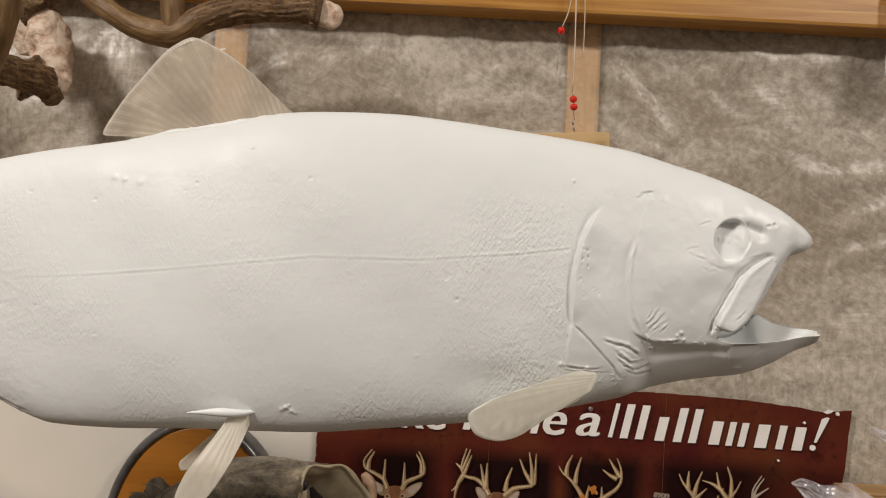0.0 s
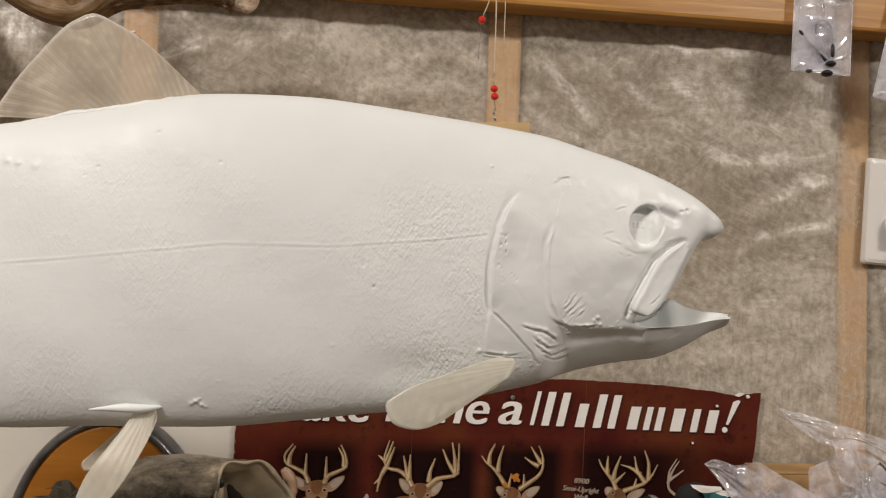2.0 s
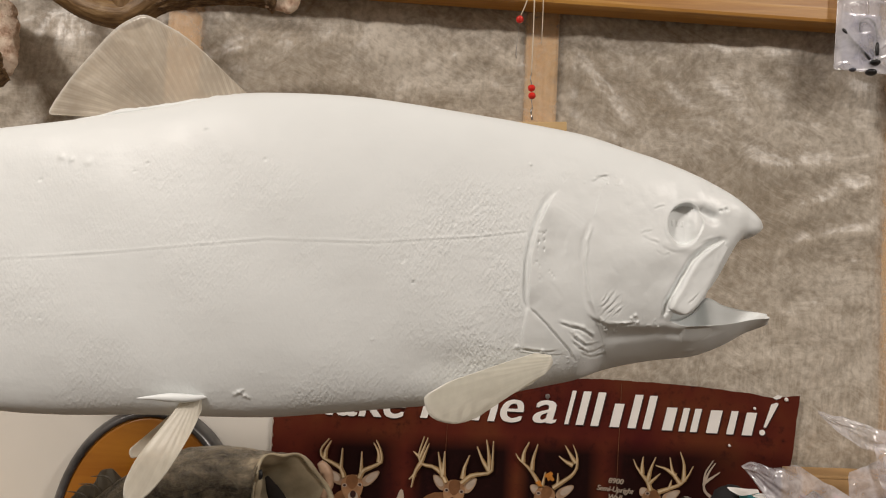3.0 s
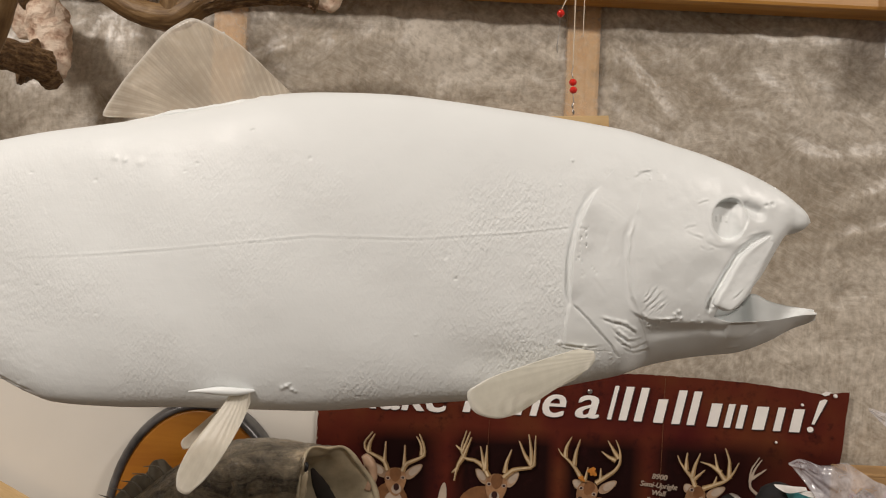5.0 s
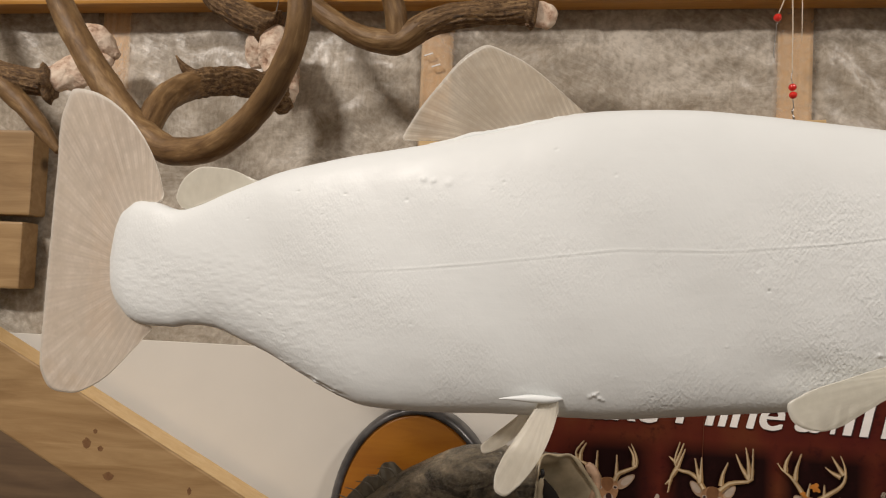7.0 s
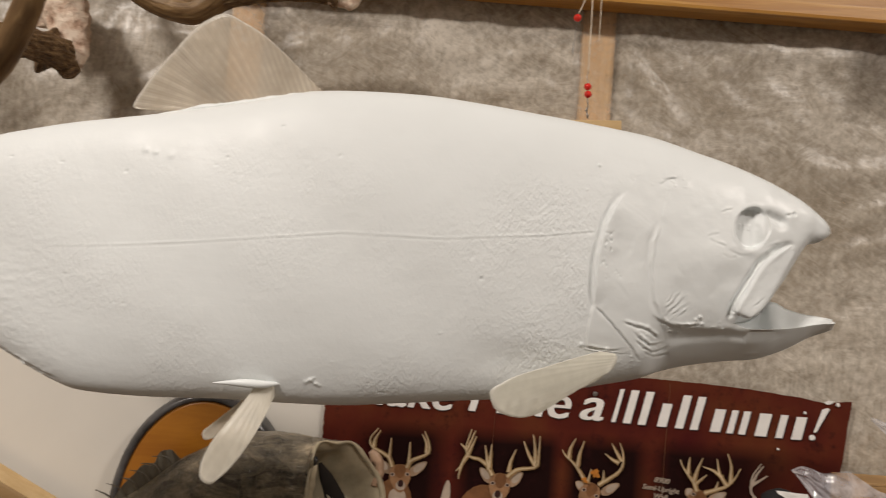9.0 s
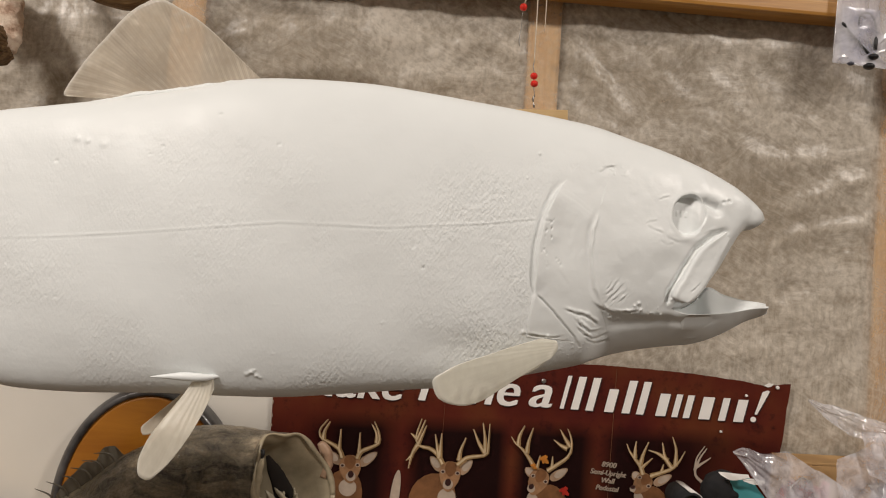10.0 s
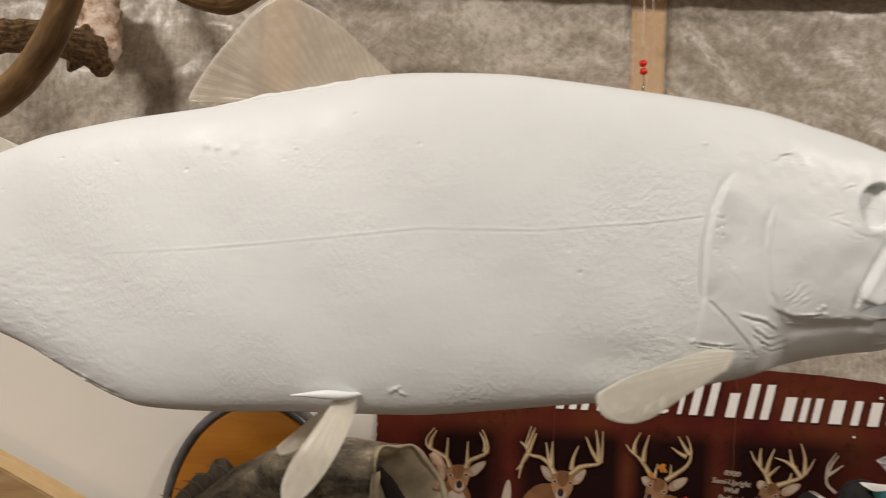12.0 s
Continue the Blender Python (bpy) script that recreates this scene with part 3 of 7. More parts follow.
def vapour_barrier():
    """The film: stretched over the studs, slack and wrinkled between them."""
    xs, zs = np.concatenate([np.linspace(-2.49, -1.31, 40), np.linspace(-1.3, 1.3, 480), np.linspace(1.31, 2.49, 40)]), np.concatenate([np.linspace(0.01, 0.94, 30), np.linspace(0.95, 2.1, 260), np.linspace(2.12, 2.91, 24)])
    X, Z = np.meshgrid(xs, zs, indexing="ij")
    slack = np.minimum.reduce([abs(xs - c) for c in STUDS])
    near = np.repeat(slack[:, None], len(zs), 1)
    slack = np.clip((slack - 0.0165) / 0.010, 0, 1)
    Y = np.zeros_like(X)
    for i, x in enumerate(xs):
        for j, z in enumerate(zs):
            w = 0.0028 * rough((x * 1.0 + 0.3 * z, 0.2, z * 0.6), 24, 4) + 0.0035 * rough((x, 1.7, z), 9, 2)
            Y[i, j] = WALL + 0.002 - abs(w) * (0.12 + 0.88 * slack[i]) * 1.2
    painted_glare = np.zeros_like(X)
    # long soft folds that run out from the stapled studs and sag between them
    rng = random.Random(12)
    gathers = []
    for cx in (-0.2285, 0.168, 0.590):
        for side in (-1, 1):
            for k in range(9):
                z, dz, far = 1.725 - 0.042 * k + rng.uniform(-0.012, 0.012), rng.uniform(-0.045, 0.02), rng.uniform(0.035, 0.085)
                gathers.append(([(cx + side * 0.021, z), (cx + side * (0.021 + 0.5 * far), z + 0.35 * dz), (cx + side * (0.021 + far), z + dz)], 0.0014, rng.uniform(0.0016, 0.0034)))
    for line, high, wide in (*gathers, ([(0.183, 1.690), (0.211, 1.670), (0.238, 1.646), (0.258, 1.621), (0.27, 1.60)], 0.0035, 0.010), ([(0.188, 1.630), (0.213, 1.609), (0.239, 1.601), (0.26, 1.59)], 0.0030, 0.007),
                             ([(0.30, 1.696), (0.356, 1.702), (0.396, 1.705), (0.46, 1.702)], 0.0025, 0.012), ([(0.495, 1.685), (0.543, 1.659), (0.575, 1.632)], 0.0030, 0.018),
                             ([(0.40, 1.582), (0.46, 1.574), (0.52, 1.586)], 0.0025, 0.010), ([(0.44, 1.510), (0.482, 1.529), (0.523, 1.551), (0.565, 1.568)], 0.0030, 0.010),
                             ([(0.44, 1.470), (0.476, 1.493), (0.524, 1.502), (0.57, 1.507)], 0.0030, 0.007), ([(-0.10, 1.680), (-0.042, 1.691), (0.008, 1.678), (0.055, 1.686)], 0.0030, 0.014),
                             ([(0.0, 1.640), (0.047, 1.637), (0.084, 1.636), (0.125, 1.655)], 0.0030, 0.012), ([(0.06, 1.668), (0.095, 1.685), (0.127, 1.677), (0.150, 1.668)], 0.0030, 0.009),
                             ([(0.040, 1.657), (0.069, 1.705)], 0.0025, 0.004), ([(-0.112, 1.690), (-0.10, 1.670), (-0.07, 1.620)], 0.0025, 0.005), ([(0.40, 1.395), (0.443, 1.392), (0.511, 1.407), (0.567, 1.389)], 0.0020, 0.020),
                             ([(0.40, 1.350), (0.45, 1.353), (0.53, 1.355)], 0.0020, 0.016), ([(-0.56, 1.68), (-0.48, 1.66), (-0.38, 1.655), (-0.26, 1.67)], 0.0030, 0.020),
                             ([(-0.205, 1.655), (-0.17, 1.67), (-0.13, 1.69)], 0.0025, 0.006), ([(0.36, 1.325), (0.45, 1.33), (0.56, 1.33), (0.70, 1.32)], 0.0010, 0.060), ([(0.40, 1.265), (0.50, 1.295), (0.62, 1.275), (0.74, 1.27)], 0.0010, 0.055), ([(-0.70, 1.66), (-0.56, 1.64), (-0.46, 1.60), (-0.36, 1.57)], 0.0010, 0.055), ([(-0.44, 1.70), (-0.36, 1.67), (-0.28, 1.62)], 0.0010, 0.030), ([(0.50, 1.70), (0.54, 1.65), (0.57, 1.58), (0.575, 1.50)], 0.0010, 0.026), ([(-0.25, 1.635), (-0.30, 1.625), (-0.36, 1.60)], 0.0025, 0.012), ([(-0.25, 1.665), (-0.30, 1.672), (-0.34, 1.68)], 0.0025, 0.006)):
        d, f = along(X, Z, line)
        ridge = bell(d, wide) * step(f, 0, 0.15) * step(1 - f, 0, 0.15)
        Y -= high * ridge
        # folds and broad low bands also whiten the film, imitating its glare
        painted_glare += ridge * (0.75 + 0.35 * cloud(X, Z, 40, 2, 7))
    mesh = grid_mesh("vapour_barrier", np.stack([X, Y, Z], -1))
    for key, values in (("contact", np.clip(1.15 - np.clip((near - 0.0165 - 0.0035 * cloud(X * 0.5, Z, 26, 3, 6)) / 0.007, 0, 1.15), 0, 1)), ("painted_glare", np.clip(painted_glare, 0, 1))):
        mesh.attributes.new(key, "FLOAT", "POINT").data.foreach_set("value", values.reshape(-1).astype(np.float32))
    return tagged(linked("vapour_barrier", mesh, FILM), "wrinkled translucent plastic vapour barrier stapled over wall studs", "plastic film", kind="structure")


insulation()
vapour_barrier()
for cx in STUDS:
    ob = part("wall_stud", box(cx - 0.019, cx + 0.019, WALL + 0.0045, WALL + 0.093, 0.0, 2.92, 0.003), STUD)
    tagged(ob, "pale pine wall stud behind the plastic film", "wall stud", kind="structure")

for sx, sz in ((-0.237, 1.683), (-0.228, 1.670)):
    bm = box(-0.0052, 0.0052, -0.0007, 0.0, -0.0009, 0.0009, 0.0003, Matrix.Translation((sx, WALL - 0.0035, sz)) @ Matrix.Rotation(radians(-17), 4, "Y"))
    for side in (-1, 1):
        leg = box(side * 0.0048 - 0.0005, side * 0.0048 + 0.0005, -0.0005, 0.003, -0.0005, 0.0005, 0, Matrix.Translation((sx, WALL - 0.0035, sz)) @ Matrix.Rotation(radians(-17), 4, "Y"))
        tmp = bpy.data.meshes.new("staple_leg")
        leg.to_mesh(tmp)
        leg.free()
        bm.from_mesh(tmp)
        bpy.data.meshes.remove(tmp)
    tagged(part("staple", bm, GLINT_STEEL), "shiny steel staple holding the plastic film", "staple", "film staples")

rail = part("wall_rail", box(-2.49, 2.49, 0.884, WALL - 0.0015, 1.7335, 1.822, 0.004), RAIL)
tagged(rail, "honey-coloured varnished wooden rail fixed along the wall", "rail", kind="structure")
panel = part("wall_panel", box(-1.3, 0.12, WALL - 0.006, WALL - 0.0028, 0.95, 1.3375, 0.0006), PANEL)
tagged(panel, "smooth off-white sheet panel screwed to the wall", "panel", kind="structure")
bench = thing("workbench", "wooden workbench top along the workshop wall", "workbench")
part("bench_top", box(-1.6, 1.6, 0.40, WALL - 0.008, 0.975, 1.015, 0.003), BENCH, bench)
for lx in (-1.5, 1.5):
    for ly in (0.45, 0.86):
        part("leg", box(lx - 0.04, lx + 0.04, ly - 0.04, ly + 0.04, 0.0, 0.975, 0.003), BENCH, bench)
for cx, cy, watts in CEILING_LIGHTS:
    fix = thing("ceiling_light", "unseen white boxed ceiling light, switched on", "ceiling light", "ceiling lights")
    part("housing", box(cx - 0.25, cx + 0.25, cy - 0.19, cy + 0.19, 2.895, 2.919, 0.004), PLATE, fix)


# ---- the white fish casting ----
# Stations along the body: x, back, belly.
STATIONS = np.array([
    (-0.394, 1.4205, 1.4195), (-0.391, 1.439, 1.403), (-0.386, 1.451, 1.394), (-0.377, 1.459, 1.385), (-0.360, 1.461, 1.378),
    (-0.335, 1.456, 1.378), (-0.322, 1.459, 1.3805), (-0.302, 1.467, 1.3800), (-0.281, 1.475, 1.3735), (-0.262, 1.482, 1.367),
    (-0.242, 1.487, 1.358), (-0.211, 1.4935, 1.3450), (-0.195, 1.496, 1.3412), (-0.160, 1.502, 1.3415), (-0.112, 1.512, 1.345),
    (-0.075, 1.5205, 1.3465), (-0.048, 1.5225, 1.348), (-0.017, 1.523, 1.352), (0.014, 1.521, 1.3565), (0.045, 1.518, 1.361),
    (0.075, 1.5150, 1.368), (0.0874, 1.5137, 1.371), (0.1135, 1.5098, 1.378), (0.1356, 1.5038, 1.386), (0.1517, 1.4995, 1.390), (0.1688, 1.4935, 1.394),
    (0.1849, 1.4862, 1.399), (0.1920, 1.4822, 1.403), (0.1981, 1.4778, 1.407), (0.2040, 1.4730, 1.411), (0.2072, 1.4695, 1.414), (0.2086, 1.4664, 1.4656)])
GIRTH = np.array([(-0.394, 0.002), (-0.386, 0.009), (-0.36, 0.0125), (-0.335, 0.012), (-0.28, 0.017), (-0.2, 0.023), (-0.1, 0.027), (0.0, 0.028),
                  (0.08, 0.028), (0.12, 0.026), (0.15, 0.0225), (0.178, 0.0165), (0.197, 0.0100), (0.2055, 0.0058), (0.2086, 0.002)])
GILL = [(0.0945, 1.4785), (0.0895, 1.4715), (0.0835, 1.4586), (0.0805, 1.4446), (0.0798, 1.4315), (0.0812, 1.4160), (0.0914, 1.4075), (0.1047, 1.3950), (0.112, 1.386)]
# The mouth's corner, and the lines of the throat, the jaw's upper edge and the roof of the mouth.
CORNER, CORNER_Z = 0.1555, 1.4130
THROAT_X = [0.075, 0.095, 0.113, 0.1289, 0.1438, 0.1598, 0.1757, 0.1906, 0.2034, 0.2105, 0.2140]
THROAT_Z = [1.3680, 1.3732, 1.3782, 1.3845, 1.3888, 1.3921, 1.3950, 1.4017, 1.4097, 1.4128, 1.4146]


def spine(x):
    return curve([-0.50, -0.356, -0.2, -0.074, 0.02, 0.08, 0.15, 0.22], [0.590, 0.537, 0.508, 0.494, 0.4895, 0.486, 0.481, 0.474], np.ravel(x)).reshape(np.shape(x))


def back_line(x):
    return curve(STATIONS[:, 0], STATIONS[:, 1], x)


def belly_line(x):
    return np.where(x < 0.075, curve(STATIONS[:, 0], STATIONS[:, 2], np.minimum(x, 0.2)), curve(THROAT_X, THROAT_Z, np.maximum(x, 0.075)))


def jaw_rim(x):
    """Upper edge of the lower jaw; behind the mouth it is the crease under the cheek."""
    return curve([0.095, 0.110, 0.1174, 0.1244, 0.1364, 0.147, CORNER, 0.1580, 0.164, 0.172, 0.19, 0.204, 0.2150], [1.418, 1.4150, 1.4115, 1.4094, 1.4104, 1.4120, CORNER_Z, 1.4125, 1.4113, 1.4118, 1.4140, 1.4170, 1.4182], x)


def roof_line(x):
    return curve([CORNER, 0.158, 0.166, 0.174, 0.1835, 0.1890, 0.1940, 0.2027, 0.2065, 0.2086], [CORNER_Z, 1.4185, 1.4215, 1.4262, 1.438, 1.448, 1.4565, 1.4608, 1.4635, 1.4660], x)


def oval_width(x, w, top, low, Z, full, sharp):
    zc, hh = (top + low) / 2, np.maximum((top - low) / 2, 1e-5)
    return w * np.maximum(0, 1 - np.clip(abs((Z - zc) / hh), 0, 1) ** sharp) ** full


def half_width(X, Z, upper):
    """Half the thickness of body and head at a place in the upright middle plane."""
    x = X[:, 0]
    col = x[:, None]
    w = curve(GIRTH[:, 0], GIRTH[:, 1], np.minimum(x, 0.2086))[:, None]
    top, low = back_line(np.minimum(x, 0.2086))[:, None], belly_line(x)[:, None]
    full = 0.36 + 0.07 * step(col, 0.060, 0.105)
    whole = oval_width(x, w, top, low, Z, full, 2.13)
    under = np.clip((jaw_rim(x)[:, None] - Z) / np.maximum(jaw_rim(x)[:, None] - low, 1e-5), 0, 1)
    wj = curve([0.100, 0.13, 0.1555, 0.172, 0.185, 0.200, 0.208, 0.2125, 0.2140], [0.0205, 0.0205, 0.0186, 0.0156, 0.0126, 0.0088, 0.0070, 0.0056, 0.0016], x)[:, None]
    jaw = wj * (1 - under ** 1.08) ** 0.84 - 0.0012 * bell(under - 0.22, 0.14) * step(col, 0.112, 0.135) * step(0.190 - col, 0, 0.02)
    below = step((jaw_rim(x)[:, None] - Z + 0.0005) / (0.0016 + 0.0060 * step(col, 0.130, 0.150)), 0, 1) * step(col, 0.110, 0.126)
    skin = whole * (1 - below) + np.maximum(jaw, 0) * below
    if not upper:
        m = step(col, CORNER, CORNER + 0.012)
        return np.where(col > CORNER, np.maximum(jaw * m + skin * (1 - m), 0.0002), skin)
    head = oval_width(x, w, top, roof_line(np.maximum(x, CORNER))[:, None] - 0.004 * step(0.195 - col, 0, 0.02), Z, 0.45, 2.7)
    m = step(col, CORNER, CORNER + 0.016)
    return np.where(col > CORNER, skin * (1 - m) + head * m, skin)


def crease(X, Z, points, depth, width, lip=0.0):
    d, f = along(X, Z, points)
    d = d + 0.45 * width * cloud(X, Z, 520, 2, 33)
    fade = step(f, 0.0, 0.25) * step(1 - f, 0.0, 0.25) * np.clip(0.62 + 0.75 * cloud(X, Z, 230, 2, 34), 0.12, 1.2)
    return (-depth * bell(d, width) + lip * bell(d - 1.7 * width, 1.3 * width)) * fade


def relief(X, Z):
    """Modelled detail of the near side: how far the skin stands out, and where it has scales."""
    D = np.zeros(X.shape)
    head = step(X, 0.070, 0.085)
    X, Z = X + (0.0003 * cloud(X, Z, 240, 2, 1) + 0.0006 * cloud(X, Z, 70, 2, 11)) * head, Z + (0.0003 * cloud(X, Z, 240, 2, 2) + 0.0006 * cloud(X, Z, 70, 2, 12)) * head
    # hand-worked unevenness, stronger on the head
    D += 0.0007 * cloud(X, Z, 55, 3, 3) * (0.30 + 0.45 * head) + 0.00010 * cloud(X, Z, 190, 3, 16) * head * step(Z - jaw_rim(X[:, 0])[:, None], -0.001, 0.002)
    g, gf = along(X, Z, path_points([(x, z, 0) for x, z in GILL], 28)[:, :2])
    # gill cover: a raised plate, thin and rounded along its hind edge
    h, hf = along(X, Z, path_points([(x, z, 0) for x, z in (*GILL[:6], (0.0825, 1.3950))], 28)[:, :2])
    D += (0.0025 * step(h, -0.0005, 0.0006) * np.exp(-np.clip(h, 0, 1) / 0.012) - 0.0011 * bell(h + 0.0014, 0.0015)) * step(hf, 0.0, 0.2) * step(Z, 1.4105, 1.4270)
    D += -0.0010 * bell(np.hypot((X - 0.093) / 0.7, (Z - 1.447) / 1.6), 0.010)
    # free lower edge of the gill cover, running down and forward
    low, lf = along(X, Z, [(0.0812, 1.4165), (0.0914, 1.4075), (0.1047, 1.3950), (0.110, 1.3880)])
    D += (0.0006 * step(low, -0.0003, 0.0006) * np.exp(-np.clip(low, 0, 1) / 0.006) - 0.0005 * bell(low + 0.0003, 0.00045)) * step(lf, 0, 0.1) * step(1 - lf, 0, 0.25)
    # shoulder plate below the gill cover
    s, sf = along(X, Z, [(0.0808, 1.4185), (0.0793, 1.4060), (0.0795, 1.3860)])
    D += 0.0008 * step(s, -0.0006, 0.0010) * np.exp(-np.clip(s, 0, 1) / 0.010) * step(-g, -0.002, 0.002) * step(Z, 1.3925, 1.3960) * step(1.4175 - Z, 0, 0.003)
    D += crease(X, Z, [(0.0760, 1.3945), (0.0860, 1.3936), (0.0925, 1.3932), (0.0985, 1.3942)], 0.0008, 0.0005, 0.0005)
    # front gill plate, with a soft raised ridge along its hind edge
    r, rf = along(X, Z, [(0.1112, 1.4625), (0.1086, 1.4520), (0.1083, 1.4400), (0.1100, 1.4290), (0.1122, 1.4210), (0.1168, 1.4120)])
    D += (0.00055 * bell(r - 0.0004, 0.0008) - 0.00040 * bell(r + 0.0016, 0.0013)) * step(rf, 0, 0.15) * step(1 - rf, 0, 0.2)
    D += 0.0010 * step(r, 0, 0.004) * bell(np.hypot(X - 0.134, Z - 1.440), 0.028)
    # swollen cheek, hollow below and behind the eye
    D += 0.0014 * bell(np.hypot((X - 0.140) / 1.2, Z - 1.446), 0.013)
    D += -0.0010 * bell(np.hypot(X - 0.152, (Z - 1.437) / 0.9), 0.008)
    D += -0.0007 * bell(np.hypot((X - 0.126) / 1.5, (Z - 1.4290) / 1.0), 0.007)
    # eye socket, flat-floored, crisp at its hind and upper rim, open towards the nostril
    ex, ez = X - 0.1608, Z - 1.4640
    e = np.hypot(ex / 0.0098, (ez - 0.12 * ex) / 0.0110)
    fore = step(ex, 0.0010, 0.0090)
    D += -0.0052 * step(-e, -1.03, -0.90) * (1 - 0.72 * fore) + 0.0003 * bell(e - 1.12, 0.12) * (1 - fore)
    D += -0.0030 * bell(along(X, Z, [(0.1640, 1.4705), (0.1700, 1.4710), (0.1765, 1.4685)])[0], 0.0030) * step(e, 0.90, 1.12)
    D += 0.0011 * bell(np.hypot((X - 0.1672) / 0.5, (Z - 1.4610) / 1.5), 0.0045) * (e < 1.0)
    for line in ([(0.1433, 1.4700), (0.1470, 1.4722), (0.1505, 1.4735)], [(0.1355, 1.4566), (0.1395, 1.4585), (0.1435, 1.4588)], [(0.1355, 1.4566), (0.1420, 1.4540), (0.1470, 1.4522)],
                 [(0.1470, 1.4515), (0.1530, 1.4492), (0.1600, 1.4488)], [(0.1440, 1.4490), (0.1490, 1.4475), (0.1530, 1.4480)], [(0.1680, 1.4535), (0.1725, 1.4558), (0.1775, 1.4572)]):
        D += crease(X, Z, line, 0.00020, 0.0006, 0.00016)
    D += 0.0003 * bell(along(X, Z, [(0.1500, 1.4530), (0.1560, 1.4506), (0.1640, 1.4503), (0.1715, 1.4530)])[0], 0.0016)
    # three small moulded marks on the floor of the socket
    for k in range(3):
        D += 0.0003 * step(0.0007 - abs(X - 0.1555 - 0.0027 * k), 0, 0.0003) * step(0.0017 - abs(Z - 1.4645), 0, 0.0004)
    # furrow behind the upper jaw plate
    m, mf = along(X, Z, [(0.1860, 1.4575), (0.1800, 1.4560), (0.1725, 1.4520), (0.1655, 1.4455), (0.1605, 1.4375), (0.1570, 1.4300), (0.1535, 1.4235), (0.1530, 1.4180)])
    D += -0.0022 * bell(m + 0.0004, 0.0016) * step(mf, 0.0, 0.2)
    # nostrils
    D += -0.0010 * bell(np.hypot(X - 0.1808, Z - 1.4725), 0.0010) - 0.0009 * bell(np.hypot(X - 0.1838, Z - 1.4735), 0.0010)
    D += 0.0007 * bell(np.hypot(X - 0.1822, Z - 1.4730), 0.0038)
    # folds of the gill rays
    for line, deep in (([(0.0954, 1.4088), (0.1030, 1.4072), (0.1095, 1.4060), (0.1150, 1.4032), (0.1180, 1.4015)], 0.0010), ([(0.1020, 1.4052), (0.1075, 1.4010), (0.1127, 1.3978), (0.1165, 1.3980), (0.1216, 1.3998)], 0.0014),
                       ([(0.1040, 1.4005), (0.1095, 1.3965), (0.1150, 1.3940), (0.1195, 1.3950), (0.1250, 1.3985)], 0.0013), ([(0.1080, 1.3960), (0.1130, 1.3930), (0.1180, 1.3917), (0.1225, 1.3925), (0.1265, 1.3948)], 0.0011)):
        D += crease(X, Z, line, 0.9 * deep, 0.0007, 0.0008)
    D += 0.0007 * np.clip(cloud(X, Z, 620, 2, 5) - 0.1, 0, 1) * bell(along(X, Z, [(0.1060, 1.4045), (0.1120, 1.4020), (0.1165, 1.4010)])[0], 0.0016)
    # shrunken wrinkles low on the cheek, and crumbled primer along its lower edge
    for x0, z0, x1, z1 in ((0.1195, 1.4155, 0.1265, 1.4235), (0.1180, 1.4175, 0.1235, 1.4245), (0.1185, 1.4205, 0.1215, 1.4255), (0.1215, 1.4140, 0.1290, 1.4215), (0.1245, 1.4135, 0.1300, 1.4185), (0.1225, 1.4230, 0.1250, 1.4265), (0.1275, 1.4150, 0.1310, 1.4200)):
        D += crease(X, Z, [(x0, z0), ((x0 + x1) / 2 + 0.0004, (z0 + z1) / 2 + 0.0002), (x1, z1)], 0.00045, 0.0005, 0.00035)
    p, q = 0.62 * X + 0.78 * Z, -0.78 * X + 0.62 * Z
    spot = bell(np.hypot((X - 0.1240) / 1.1, (Z - 1.4195) / 1.1), 0.0060)
    D += (0.00030 * (1 - 2 * abs(cloud(p * 0.30, q, 560, 2, 9))) - 0.0006) * spot
    D += crease(X, Z, [(0.1165, 1.4130), (0.1195, 1.4102), (0.1250, 1.4094), (0.1320, 1.4096), (0.1380, 1.4108)], 0.0009, 0.0006, 0.0006)
    D += 0.0008 * np.clip(cloud(X, Z, 640, 2, 18) - 0.15, 0, 1) * bell(along(X, Z, [(0.1240, 1.4070), (0.1330, 1.4095), (0.1380, 1.4120), (0.1460, 1.4120)])[0], 0.0026)
    for x, z, h, w in ((0.1370, 1.4150, 0.0008, 0.0009), (0.1352, 1.4135, 0.0007, 0.0008), (0.1545, 1.4185, 0.0007, 0.0008), (0.1385, 1.4118, 0.0008, 0.0007), (0.1502, 1.4098, 0.0006, 0.0006)):
        D += h * bell(np.hypot(X - x, Z - z), w)
    # grainy primer on the throat behind the folds
    D += 0.0007 * np.clip(cloud(X, Z, 900, 2, 20) - 0.2, 0, 1) * bell(np.hypot((X - 0.105) / 1.5, Z - 1.3890), 0.0060)
    D += 0.00010 * cloud(X, Z, 110, 2, 21) * step(jaw_rim(X[:, 0])[:, None] - Z, 0, 0.004) * step(X, 0.115, 0.13)
    # bubbles and pits behind the gill cover's edge
    D += -0.0022 * np.clip(cloud(X, Z, 620, 2, 13) - 0.25, 0, 1) * bell(np.hypot((X - 0.0850) / 0.40, (Z - 1.4460) / 1.9), 0.0060)
    for x, z in ((0.0822, 1.4375), (0.0838, 1.4382), (0.0852, 1.4370), (0.0905, 1.4348), (0.0918, 1.4335), (0.0930, 1.4322), (0.0862, 1.4535), (0.0875, 1.4548), (0.0868, 1.4500)):
        D += -0.0004 * bell(np.hypot(X - x, Z - z), 0.0004)
